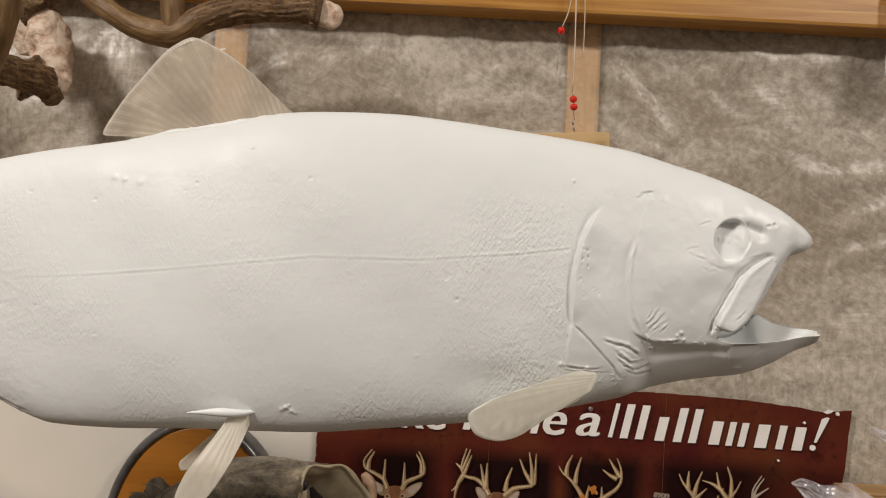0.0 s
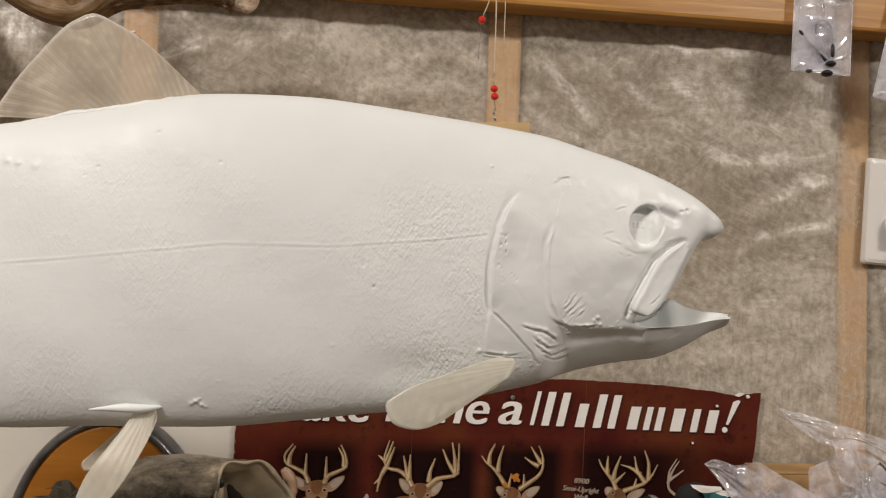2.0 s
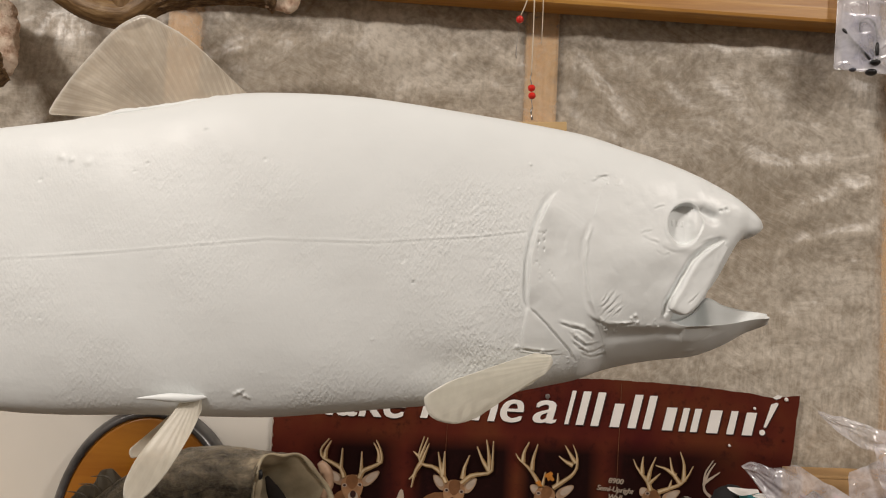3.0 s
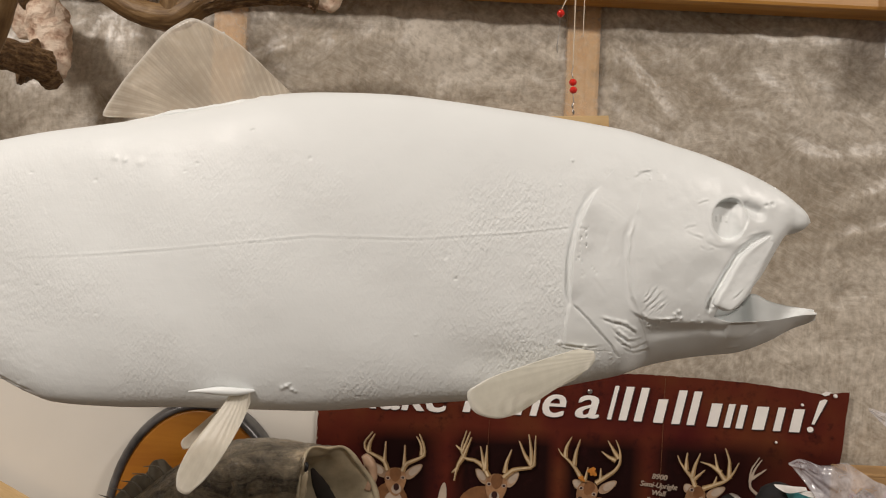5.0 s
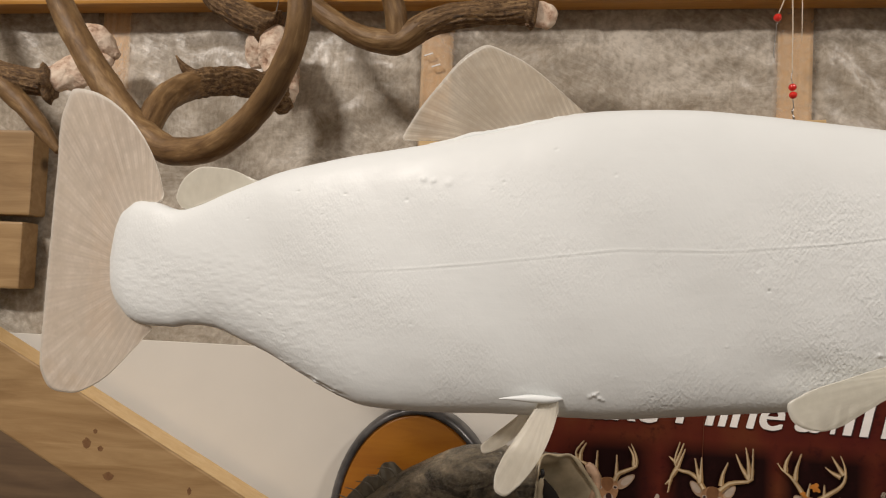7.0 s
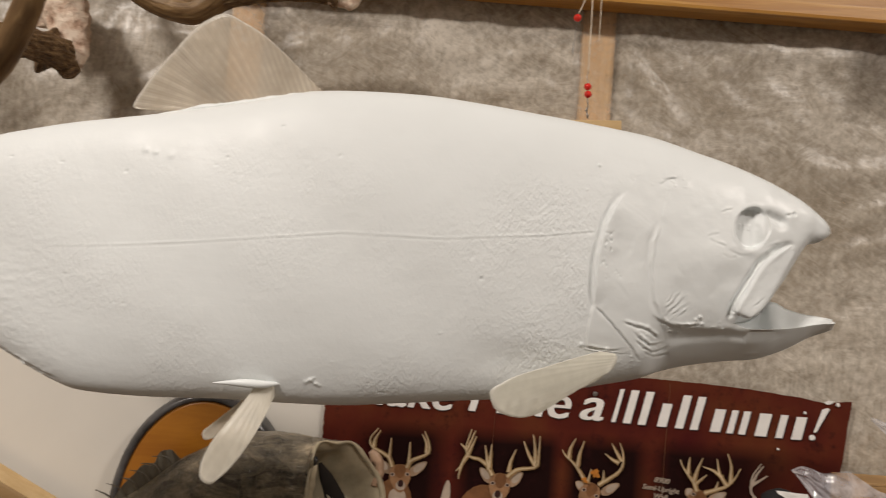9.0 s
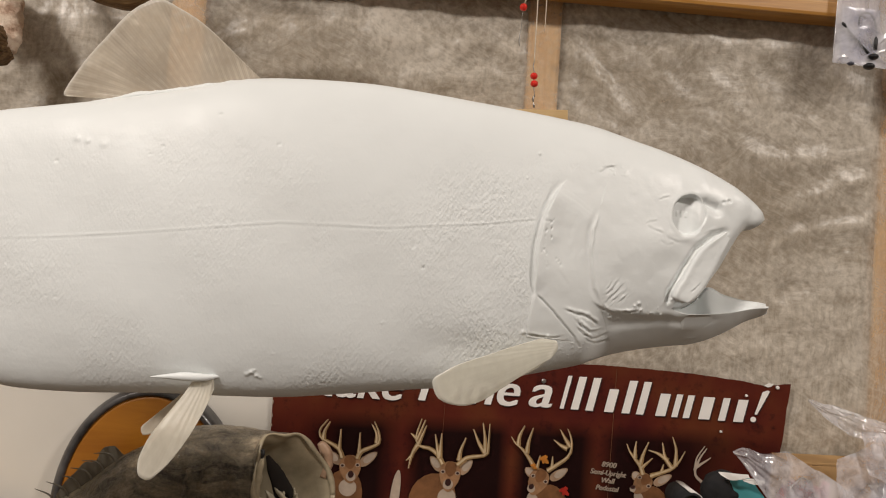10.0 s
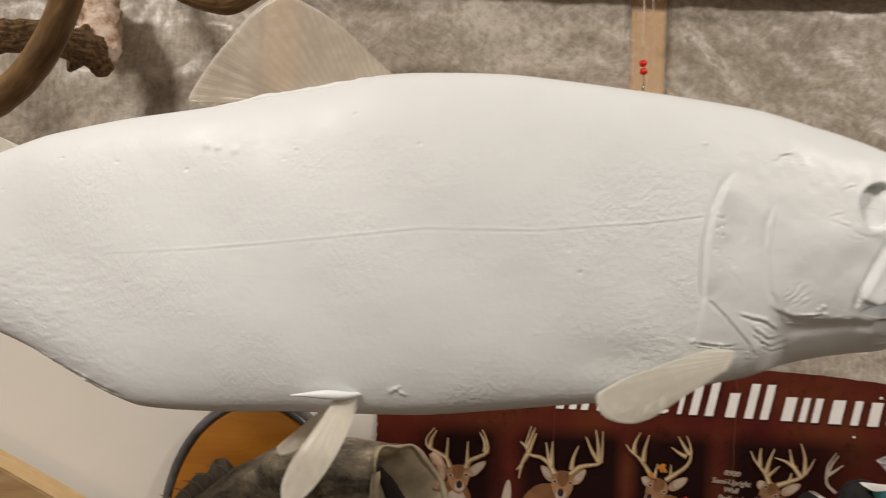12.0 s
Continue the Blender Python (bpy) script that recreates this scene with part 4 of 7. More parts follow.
    # dent on the crown, faint strokes of the brush
    D += -0.0006 * bell(np.hypot((X - 0.1165) / 2.0, Z - 1.4845 - 0.25 * (X - 0.1165)), 0.0022) + crease(X, Z, [(0.1105, 1.4815), (0.1150, 1.4850), (0.1205, 1.4858)], 0.00025, 0.0007, 0.0004)
    D += 0.0006 * np.clip(cloud(X, Z, 480, 2, 14) - 0.2, 0, 1) * bell(np.hypot((X - 0.1165) / 1.4, (Z - 1.4835) / 0.55), 0.0060)
    for marks in ([(0.100, 1.460), (0.097, 1.4500), (0.0955, 1.4410)], [(0.104, 1.4430), (0.1015, 1.4350), (0.1010, 1.4270)], [(0.128, 1.470), (0.134, 1.4735), (0.140, 1.474)], [(0.0900, 1.4300), (0.0945, 1.4265), (0.098, 1.420)],
                  [(0.1205, 1.4440), (0.1225, 1.4380), (0.1270, 1.4350)], [(0.160, 1.4845), (0.1655, 1.483), (0.170, 1.4835)]):
        D += crease(X, Z, marks, 0.00009, 0.0012, 0.00007)
    # side line
    l, lf = along(X, Z, [(-0.33, 1.415), (-0.22, 1.4200), (-0.168, 1.4254), (-0.127, 1.4306), (-0.104, 1.4340), (-0.053, 1.4418), (0.0007, 1.4436), (0.0526, 1.4500), (0.077, 1.4545)])
    D += (0.00024 * bell(l, 0.0005) - 0.00018 * bell(l + 0.0009, 0.0005)) * step(lf, 0.10, 0.3) * (0.8 + 0.5 * cloud(X, Z, 90, 2, 15))
    # ragged seam by the vent, and small lumps of primer
    D += crease(X, Z, [(-0.245, 1.362), (-0.232, 1.356), (-0.218, 1.3505), (-0.203, 1.3465)], 0.0009, 0.0010, 0.0003)
    D += 0.0012 * np.clip(cloud(X, Z, 420, 3, 24), 0, 1) * bell(along(X, Z, [(-0.250, 1.3640), (-0.232, 1.3560), (-0.214, 1.3480)])[0], 0.0035)
    for x, z, h, w in ((-0.0625, 1.3625, 0.0011, 0.0010), (-0.0648, 1.3612, 0.0006, 0.0012), (-0.0597, 1.3607, 0.0008, 0.0009), (-0.0610, 1.3638, 0.0006, 0.0006), (-0.0580, 1.3598, 0.0005, 0.0008), (-0.228, 1.353, 0.0010, 0.0022), (-0.165, 1.4775, 0.0005, 0.0016),
                       (-0.159, 1.4765, 0.0006, 0.0013), (-0.150, 1.4755, 0.0004, 0.002), (0.0221, 1.4244, -0.0010, 0.0006), (0.0785, 1.4895, 0.0006, 0.0008), (0.0165, 1.4360, -0.0004, 0.0009), (0.0160, 1.4345, -0.0004, 0.0007),
                       (0.0770, 1.395, 0.0008, 0.0011), (0.0905, 1.3935, 0.0008, 0.0011)):
        D += h * bell(np.hypot(X - x, Z - z), w)
    specks = random.Random(31)
    for _ in range(26):
        D += specks.choice((-0.0005, -0.0004, 0.0004)) * bell(np.hypot(X - specks.uniform(-0.30, 0.075), Z - specks.uniform(1.365, 1.505)), specks.uniform(0.0004, 0.0008))
    # hollow above the breast fin, soft swellings along the flank
    D += -0.0016 * bell(np.hypot((X - 0.045) / 2.4, Z - 1.383), 0.011)
    D += 0.0007 * np.sin(38 * X + 21 * Z) * np.sin(55 * Z + 17 * X) * step(0.07 - X, 0, 0.03)
    # puckered skin towards the tail
    D += 0.00017 * cloud(X * 0.45, Z, 420, 2, 8) * step(-X, 0.17, 0.25) * step(1.430 - Z, -0.01, 0.02)
    scaled = step(-g, 0.001, 0.005) * step(1.498 - Z, -0.012, 0.016) * step(0.1095 - X, 0, 0.006)
    scaled = np.where((X > 0.0798) & (g > -0.001), 0.0, scaled)
    scaled = np.where((s > -0.0005) & (X > 0.0790) & (X < 0.110) & (Z < 1.417) & (Z > 1.3925), 0.0, scaled)
    dense = bell(X - 0.062, 0.030) + 0.28 * bell(np.hypot(X + 0.22, Z - 1.40), 0.05) + 0.42 * bell(Z - 1.366, 0.010) * step(X, -0.08, 0.0) + 0.30 * step(0.3 + cloud(X, Z, 26, 3, 25), 0, 0.5)
    scaled = scaled * (0.16 + 0.84 * np.clip(dense, 0, 1)) * step(1.505 - Z, 0.005, 0.040)
    return D, scaled


def fish_body():
    """One skin: closed rings from the tail to the mouth's corner, then upper head and lower jaw apart."""
    x0 = STATIONS[0, 0]
    ends = 0.5 - 0.5 * np.cos(np.linspace(0, math.pi / 2, 30))
    x = np.unique(np.concatenate([x0 + 0.02 * ends, np.linspace(x0 + 0.0205, 0.06, 540), np.linspace(0.06, CORNER, 330)[1:]]))
    near, far = np.linspace(-math.pi / 2, math.pi / 2, 400), np.linspace(math.pi / 2, 1.5 * math.pi, 52)[1:-1]
    lift = np.sin(np.concatenate([near, far]))
    lift = np.sign(lift) * abs(lift) ** 0.94
    side = np.where(np.arange(len(lift)) < len(near), 1.0, -1.0)[None]
    top, low = back_line(x)[:, None], np.minimum(belly_line(x), back_line(x) - 0.0004)[:, None]
    Z = (top + low) / 2 + (top - low) / 2 * lift[None]
    j0 = int(np.argmin(abs(Z[-1, :len(near)] - CORNER_Z)))
    k0 = len(near) + int(np.argmin(abs(Z[-1, len(near):] - CORNER_Z)))

    def skin(x, Z, side, upper):
        X = np.repeat(x[:, None], Z.shape[1], 1)
        D, scaled = relief(X, Z)
        W = half_width(X, Z, upper)
        facing = np.where(side > 0, step(W, 0.0005, 0.006), 0.0)
        Y = spine(x)[:, None] - side * W - D * facing
        return np.stack([X, Y, Z], -1), scaled * facing

    def mouth(P, a, b, count, arch, steep=0):
        """Columns from one edge of an open row to the other: the inside of the mouth."""
        f = np.linspace(0, 1, count + 2)[1:-1][None, :, None]
        Q = P[:, a][:, None] * (1 - f) + P[:, b][:, None] * f
        if steep:
            Q[:, :, 2] = P[:, b, 2][:, None] + (P[:, a, 2] - P[:, b, 2])[:, None] * (1 - f[:, :, 0]) ** steep
        Q[:, :, 2] += (arch[:, None] * np.sin(math.pi * f[:, :, 0]) ** 0.8)
        return Q

    A, masks = skin(x, Z, side, True)
    masks = [masks.ravel()]
    verts, quads, count = [A.reshape(-1, 3)], [], A.shape[0] * A.shape[1]
    idx = np.arange(count).reshape(A.shape[:2])

    def weave(idx):
        a, b = idx[:-1], idx[1:]
        quads.append(np.stack([a, np.roll(a, -1, 1), np.roll(b, -1, 1), b], -1).reshape(-1, 4))

    weave(idx)
    cols_up, cols_low = np.arange(j0, k0 + 1), np.concatenate([np.arange(k0, len(lift)), np.arange(0, j0 + 1)])
    u = np.linspace(0, 1, 150)[1:]
    for cols, x1, upper in ((cols_up, STATIONS[-1, 0], True), (cols_low, THROAT_X[-1], False)):
        xs = CORNER + (x1 - CORNER) * (1 - (1 - u) ** 1.35)
        z_last, sd = Z[-1, cols], side[:, cols]
        if upper:
            share = (z_last - CORNER_Z) / (back_line(x[-1:])[0] - CORNER_Z)
            far_cheek = np.where(xs < 0.190, curve([CORNER, 0.159, 0.176, 0.183, 0.188, 0.190], [CORNER_Z, 1.4085, 1.4090, 1.4150, 1.4365, 1.4495], xs), roof_line(xs))
            lo, hi = np.where(sd > 0, roof_line(xs)[:, None], np.minimum(far_cheek, roof_line(xs))[:, None]), np.maximum(back_line(xs), roof_line(xs) + 0.0003)[:, None]
            share = np.clip(share, 0, 1)[None]
            Zs = lo + (hi - lo) * share
            arch = 0.006 * step(xs, CORNER, CORNER + 0.01) * step(0.200 - xs, 0, 0.02)
        else:
            lo = belly_line(xs)[:, None]
            rim_far = curve([CORNER, 0.162, 0.174, 0.1800, 0.1860, 0.1945, 0.204, 0.2105, 0.2150], [CORNER_Z, 1.4132, 1.4140, 1.4185, 1.4266, 1.4232, 1.4212, 1.4206, 1.4190], xs)
            hi = np.where(sd > 0, jaw_rim(xs)[:, None], rim_far[:, None])
            share = np.clip((z_last - belly_line(x[-1:])[0]) / (CORNER_Z - belly_line(x[-1:])[0]), 0, 1)[None]
            Zs = lo + (hi - lo) * share
            arch = -0.80 * (jaw_rim(xs) - belly_line(xs)) * step(xs, CORNER, CORNER + 0.01) * step(0.2150 - xs, 0, 0.010)
        P, mask = skin(xs, Zs, sd, upper)
        if not upper:
            P[:, sd[0] < 0, 1] = spine(xs)[:, None] + half_width(np.repeat(xs[:, None], int((sd[0] < 0).sum()), 1), lo + (jaw_rim(xs)[:, None] - lo) * share[:, sd[0] < 0], False)
        else:
            far, roof = sd[0] < 0, roof_line(xs)[:, None]
            blend = step(xs, CORNER, CORNER + 0.010)[:, None]
            cheek = half_width(np.repeat(xs[:, None], int(far.sum()), 1), roof + (hi - roof) * np.maximum(share[:, far], 0.30), True)
            P[:, far, 1] += (spine(xs)[:, None] + cheek - P[:, far, 1]) * blend
        inner = mouth(P, -1, 0, 24, arch, 9 if upper else 0)
        if not upper:
            f = np.linspace(0, 1, 26)[1:-1][None]
            inner[:, :, 2] += 0.0010 * bell(f - 0.07, 0.06) + 0.0009 * bell(f - 0.90, 0.06) - 0.0022 * bell(f - 0.38, 0.07) * step(xs, 0.160, 0.17)[:, None] * step(0.208 - xs, 0, 0.02)[:, None]
        first = mouth(A[-1:, cols], -1, 0, 24, np.zeros(1))
        verts += [first.reshape(-1, 3), np.concatenate([P, inner], 1).reshape(-1, 3)]
        masks += [np.zeros(24), np.concatenate([mask, np.zeros(inner.shape[:2])], 1).ravel()]
        start = np.concatenate([idx[-1, cols], count + np.arange(24)])[None]
        count += 24
        rest = count + np.arange(len(xs) * (len(cols) + 24)).reshape(len(xs), -1)
        count += rest.size
        weave(np.concatenate([start, rest]))
        verts.append(np.concatenate([P, inner], 1)[-1].mean(0)[None])
        masks.append(np.zeros(1))
        weave(np.stack([rest[-1], np.full(rest.shape[1], count)]))
        count += 1
    V, Q = np.concatenate(verts), np.concatenate(quads)
    mesh = mesh_of("body", V, Q)
    mesh.attributes.new("scaled", "FLOAT", "POINT").data.foreach_set("value", np.concatenate(masks).astype(np.float32))
    mesh.attributes.new("head", "FLOAT", "POINT").data.foreach_set("value", step(V[:, 0], 0.075, 0.115).astype(np.float32))
    return mesh


def jaw_plate():
    """The flat plate beside the mouth: rounded edges, hind edge raised, lower end free."""
    left = path_points([(0.1850, 1.4585, 0), (0.1815, 1.4560, 0), (0.1736, 1.4513, 0), (0.1667, 1.4452, 0), (0.1619, 1.4371, 0), (0.1585, 1.4301, 0), (0.1551, 1.4240, 0), (0.1543, 1.4200, 0), (0.1565, 1.4180, 0)], 90)
    right = path_points([(0.1865, 1.4585, 0), (0.1862, 1.4545, 0), (0.1842, 1.4495, 0), (0.1808, 1.4425, 0), (0.1769, 1.4344, 0), (0.1731, 1.4273, 0), (0.1690, 1.4215, 0), (0.1640, 1.4175, 0), (0.1600, 1.4168, 0)], 90)
    f = np.linspace(0, 1, 40)[None, :, None]
    P = left[:, None] * (1 - f) + right[:, None] * f
    X, Z = P[:, :, 0], P[:, :, 1]
    t, v = np.linspace(0, 1, 90)[:, None], f[:, :, 0]
    edge = np.minimum(np.minimum(v * 8, (1 - v) * 5), np.minimum((1 - t) * 8, 1))
    edge = np.sqrt(np.clip(1 - (1 - np.clip(edge, 0, 1)) ** 2, 0, 1))
    base = curve([0.150, 0.160, 0.170, 0.180, 0.188], [0.4590, 0.4596, 0.4606, 0.4625, 0.4650], X.ravel()).reshape(X.shape)
    out = (0.0012 + 0.0016 * t) + 0.0003 * bell(v - 0.14, 0.12) + 0.00015 * cloud(X, Z, 260, 3, 27)
    out += crease(X, Z, [(0.1625, 1.4225), (0.1660, 1.4250), (0.1695, 1.4290)], 0.0004, 0.0005, 0.0003)
    out *= step(t, -0.05, 0.25)
    front = base - out * edge
    rear = base + 0.0030 + 0 * X
    rows = np.concatenate([np.stack([X, front, Z], -1), np.stack([X, rear, Z], -1)[:, ::-1]], 1)
    rows = np.concatenate([rows[:1].mean(1, keepdims=True).repeat(rows.shape[1], 1), rows, rows[-1:].mean(1, keepdims=True).repeat(rows.shape[1], 1)])
    return grid_mesh("upper_jaw_plate", rows, close_v=True)


LEVEL = Matrix.Translation((0, 0, 1.43)) @ Matrix.Rotation(radians(1.1), 4, "Y") @ Matrix.Translation((0, 0, -1.43))
fish = thing("fish_casting", "white-primed trout casting with milky resin fins, held out from the wall", "fish casting")
fish.matrix_world = LEVEL
linked("body", fish_body(), PRIMER, fish, label="white-primed body with moulded scales and head")
linked("upper_jaw_plate", jaw_plate(), PRIMER, fish, label="white plate beside the open mouth")
linked(
    "dorsal_fin", fan("dorsal_fin", [(-0.073, 1.5195), (-0.112, 1.5105), (-0.152, 1.5015)], [(-0.0745, 1.5215), (-0.120, 1.5555), (-0.135, 1.561), (-0.143, 1.5575), (-0.163, 1.537), (-0.177, 1.518), (-0.1835, 1.5045), (-0.170, 1.5040), (-0.156, 1.5030)],
                          lambda X, Z: spine(X), 0.0022, 27, ridge=0.00008, fold=0.0012), FIN, fish, label="translucent ribbed dorsal fin")
linked("fin_seam", tube("fin_seam", [(-0.070, 0.4915, 1.5205, 0.0006), (-0.085, 0.4925, 1.5180, 0.0014), (-0.112, 0.4945, 1.5118, 0.0017), (-0.135, 0.4965, 1.5068, 0.0016), (-0.152, 0.4985, 1.5032, 0.0013), (-0.166, 0.5005, 1.5008, 0.0005)], 90, 14, 0.55, 110), PRIMER, fish, label="ragged white seam along the dorsal fin")
linked("adipose_fin", fan("adipose_fin", [(-0.276, 1.4760), (-0.300, 1.4665), (-0.330, 1.4565)], [(-0.279, 1.4765), (-0.307, 1.4845), (-0.325, 1.4842), (-0.337, 1.475), (-0.3405, 1.464), (-0.336, 1.4575)],
                          lambda X, Z: spine(X), 0.0035, 0, ridge=0.0), FIN_DENSE, fish, label="small milky adipose fin")
linked("tail_fin", fan("tail_fin", [(-0.352, 1.4620), (-0.374, 1.450), (-0.386, 1.420), (-0.375, 1.390), (-0.353, 1.3765)],
                       [(-0.3515, 1.4660), (-0.356, 1.479), (-0.371, 1.504), (-0.397, 1.528), (-0.425, 1.541), (-0.444, 1.5435), (-0.4515, 1.531), (-0.4545, 1.482), (-0.4565, 1.43), (-0.4585, 1.376), (-0.4590, 1.340),
                        (-0.449, 1.3255), (-0.427, 1.3230), (-0.398, 1.334), (-0.372, 1.356), (-0.3535, 1.3745)], lambda X, Z: spine(X) - 0.001, 0.0026, 30, n_s=260, ridge=0.00010, fold=0.0015), FIN_TAIL, fish, label="broad milky tail fin")
linked("breast_fin", fan("breast_fin", [(0.0935, 1.3925), (0.0945, 1.3895), (0.0935, 1.3865), (0.0905, 1.3825)],
                         [(0.086, 1.3930), (0.060, 1.3835), (0.037, 1.3730), (0.0312, 1.3678), (0.0340, 1.3600), (0.0465, 1.3562), (0.057, 1.3592), (0.069, 1.3680), (0.085, 1.3775)],
                         lambda X, Z: spine(X) - 0.0285 - 0.006 * step(0.09 - X, 0, 0.05), 0.0030, 9, ridge=0.00006, fold=0.0008), FIN_DENSE, fish, label="cream resin breast fin")
linked("belly_fin", fan("belly_fin", [(-0.0815, 1.3575), (-0.0870, 1.3590), (-0.0920, 1.3575)], [(-0.0812, 1.3520), (-0.0830, 1.3450), (-0.0868, 1.3345), (-0.0939, 1.3212), (-0.1027, 1.3100), (-0.1080, 1.3059), (-0.1127, 1.3078), (-0.1138, 1.3138), (-0.1110, 1.3238), (-0.1013, 1.3400), (-0.0935, 1.3520)],
                        lambda X, Z: spine(X) - 0.018 - 0.012 * step(1.357 - Z, 0, 0.03), 0.0022, 10, ridge=0.00006, fold=0.0010), FIN_SOFT, fish, label="milky belly fin hanging down")
linked("belly_fin", fan("belly_fin", [(-0.096, 1.3460), (-0.099, 1.3470), (-0.103, 1.3460)], [(-0.1000, 1.3370), (-0.1075, 1.3280), (-0.1180, 1.3205), (-0.1235, 1.3188), (-0.1250, 1.3215), (-0.1122, 1.3328), (-0.1045, 1.3410)],
                        lambda X, Z: spine(X) + 0.004 + 0.2 * (1.347 - Z), 0.0022, 7, ridge=0.00010, fold=0.0008), FIN_SOFT, fish, label="milky belly fin hanging down")
linked("fin_process", tube("fin_process", [(-0.1140, 0.4763, 1.3562, 0.0003), (-0.1060, 0.4750, 1.3572, 0.0012), (-0.0950, 0.4738, 1.3580, 0.0023), (-0.0870, 0.4746, 1.3580, 0.0020), (-0.0780, 0.4788, 1.3588, 0.0005)], 30, 14), PRIMER, fish, label="white pointed flap above the belly fin")
linked("mounting_rod", tube("mounting_rod", [(-0.020, 0.495, 1.482, 0.0025), (-0.020, 0.70, 1.482, 0.0025), (-0.020, WALL, 1.482, 0.0025)], 6, 10), STEEL, fish, label="thin steel mounting rod")


# ---- wall things: batten, boards, outlet ----
batten = thing("batten", "pale pine batten nailed across the wall behind the casting", "batten")
tilt = Matrix.Translation((-0.0235, 0, 1.592)) @ Matrix.Rotation(radians(-3.55), 4, "Y")
part("strip", box(-0.219, 0.219, WALL - 0.016, WALL - 0.0015, -0.022, 0.0045, 0.0012, tilt), BATTEN, batten)


def screw(name, x, y, z, r, mat, parent=None):
    bm = bmesh.new()
    bmesh.ops.create_cone(bm, cap_ends=True, segments=18, radius1=r, radius2=r * 0.72, depth=0.002)
    bmesh.ops.bevel(bm, geom=bm.edges[:], offset=r * 0.12, segments=1, affect="EDGES")
    bm.transform(Matrix.Translation((x, y, z)) @ Matrix.Rotation(radians(90), 4, "X"))
    return part(name, bm, mat, parent, smooth=False)


tagged(screw("panel_screw", -0.622, WALL - 0.0068, 1.288, 0.0042, BLACK), "small black screw head in the white panel", "screw")

for z0, z1, dx in ((1.480, 1.582, 0.0), (1.392, 1.472, -0.008)):
    b = thing("wall_board", "pale planed pine board fixed across the wall", "board", "stacked pine boards")
    part("plank", box(-1.15, -0.704 + dx, WALL - 0.034, WALL - 0.0035, z0, z1, 0.003), PINE, b)

lumber = thing("leaning_plank", "knotty pale pine plank leaning on a slant against the wall", "plank")
slant = Matrix.Translation((-0.62, 0.877, 1.2855)) @ Matrix.Rotation(radians(27.0), 4, "Y")
leaning = slant @ Matrix.Rotation(radians(1.5), 4, "X")
# thin paler strip colours in the top light on the plank's upper edge
part("lit_edge", box(-0.30, 0.415, -0.0149, 0.0149, 0.0001, 0.0009, 0.0003, leaning), BATTEN, lumber, "paler strip standing for the lit upper edge")
part("plank", box(-0.30, 0.415, -0.015, 0.015, -0.089, 0.0, 0.0025, leaning), PINE, lumber)
for kx, kz, ka, kb in ((-0.599, 1.224, 0.0052, 0.0058), (-0.589, 1.238, 0.0026, 0.0026), (-0.582, 1.219, 0.0034, 0.0030), (-0.571, 1.189, 0.0065, 0.0045), (-0.474, 1.180, 0.0024, 0.0040)):
    spot = flat_shape([(kx + ka * (1 + 0.12 * math.sin(5 * w)) * math.cos(w), kz + kb * (1 + 0.12 * math.cos(4 * w)) * math.sin(w)) for w in np.linspace(0, 2 * math.pi, 20, endpoint=False)], 0.8622, 0.0004)
    spot.transform(leaning @ slant.inverted())
    part("knot", spot, KNOT, lumber, "dark brown knot")
low = thing("leaning_plank", "short grey-brown weathered plank leaning beneath a pine plank", "plank")
part("plank", box(-0.36, 0.20, -0.015, 0.015, -0.0445, 0.0445, 0.003, Matrix.Translation((-0.70, 0.880, 1.185)) @ Matrix.Rotation(radians(27.2), 4, "Y")), BENCH, low)


def rounded_plate(w, h, d, corner, rim):
    bm = bmesh.new()
    pts = []
    for cx, cz, a0 in ((w / 2 - corner, h / 2 - corner, 0), (-w / 2 + corner, h / 2 - corner, 90), (-w / 2 + corner, -h / 2 + corner, 180), (w / 2 - corner, -h / 2 + corner, 270)):
        for k in range(5):
            a = radians(a0 + 22.5 * k)
            pts.append((cx + corner * math.cos(a), cz + corner * math.sin(a)))
    rings = []
    for inset, y in ((0, 0), (0, -d * 0.35), (rim * 0.35, -d * 0.8), (rim, -d)):
        rings.append([bm.verts.new((x * (1 - 2 * inset / w), y, z * (1 - 2 * inset / h))) for x, z in pts])
    for a, b in zip(rings, rings[1:]):
        for k in range(len(pts)):
            bm.faces.new((a[k], a[(k + 1) % len(pts)], b[(k + 1) % len(pts)], b[k]))
    bm.faces.new(rings[-1])
    bm.faces.new(rings[0][::-1])
    bmesh.ops.recalc_face_normals(bm, faces=bm.faces[:])
    return bm


outlet = thing("wall_outlet", "white double wall outlet with a black plug in its lower socket", "wall outlet")
outlet.matrix_world = Matrix.Translation((0.6355, WALL - 0.002, 1.531)) @ Matrix.Rotation(radians(3.0), 4, "Y")
part("cover_plate", rounded_plate(0.077, 0.1245, 0.007, 0.004, 0.006), PLATE, outlet, smooth=False)
for z in (0.030, -0.012):
    sock = part("socket", rounded_plate(0.034, 0.029, 0.003, 0.012, 0.001), PLATE, outlet)
    sock.location = (0.002, -0.0066, z)
    if z > 0:
        for x, h in ((-0.0065, 0.009), (0.0065, 0.007)):
            part("slot", box(x - 0.001, x + 0.001, -0.0034, -0.0029, -h / 2 + 0.002, h / 2 + 0.002, 0), BLACK, sock)
        part("slot", box(-0.0022, 0.0022, -0.0034, -0.0029, -0.0105, -0.0065, 0.0003), BLACK, sock)
plug = thing("power_plug", "black power plug pushed into a wall outlet", "plug")
part("plug_body", box(0.624, 0.655, WALL - 0.034, WALL - 0.0118, 1.5035, 1.531, 0.004), BLACK, plug)
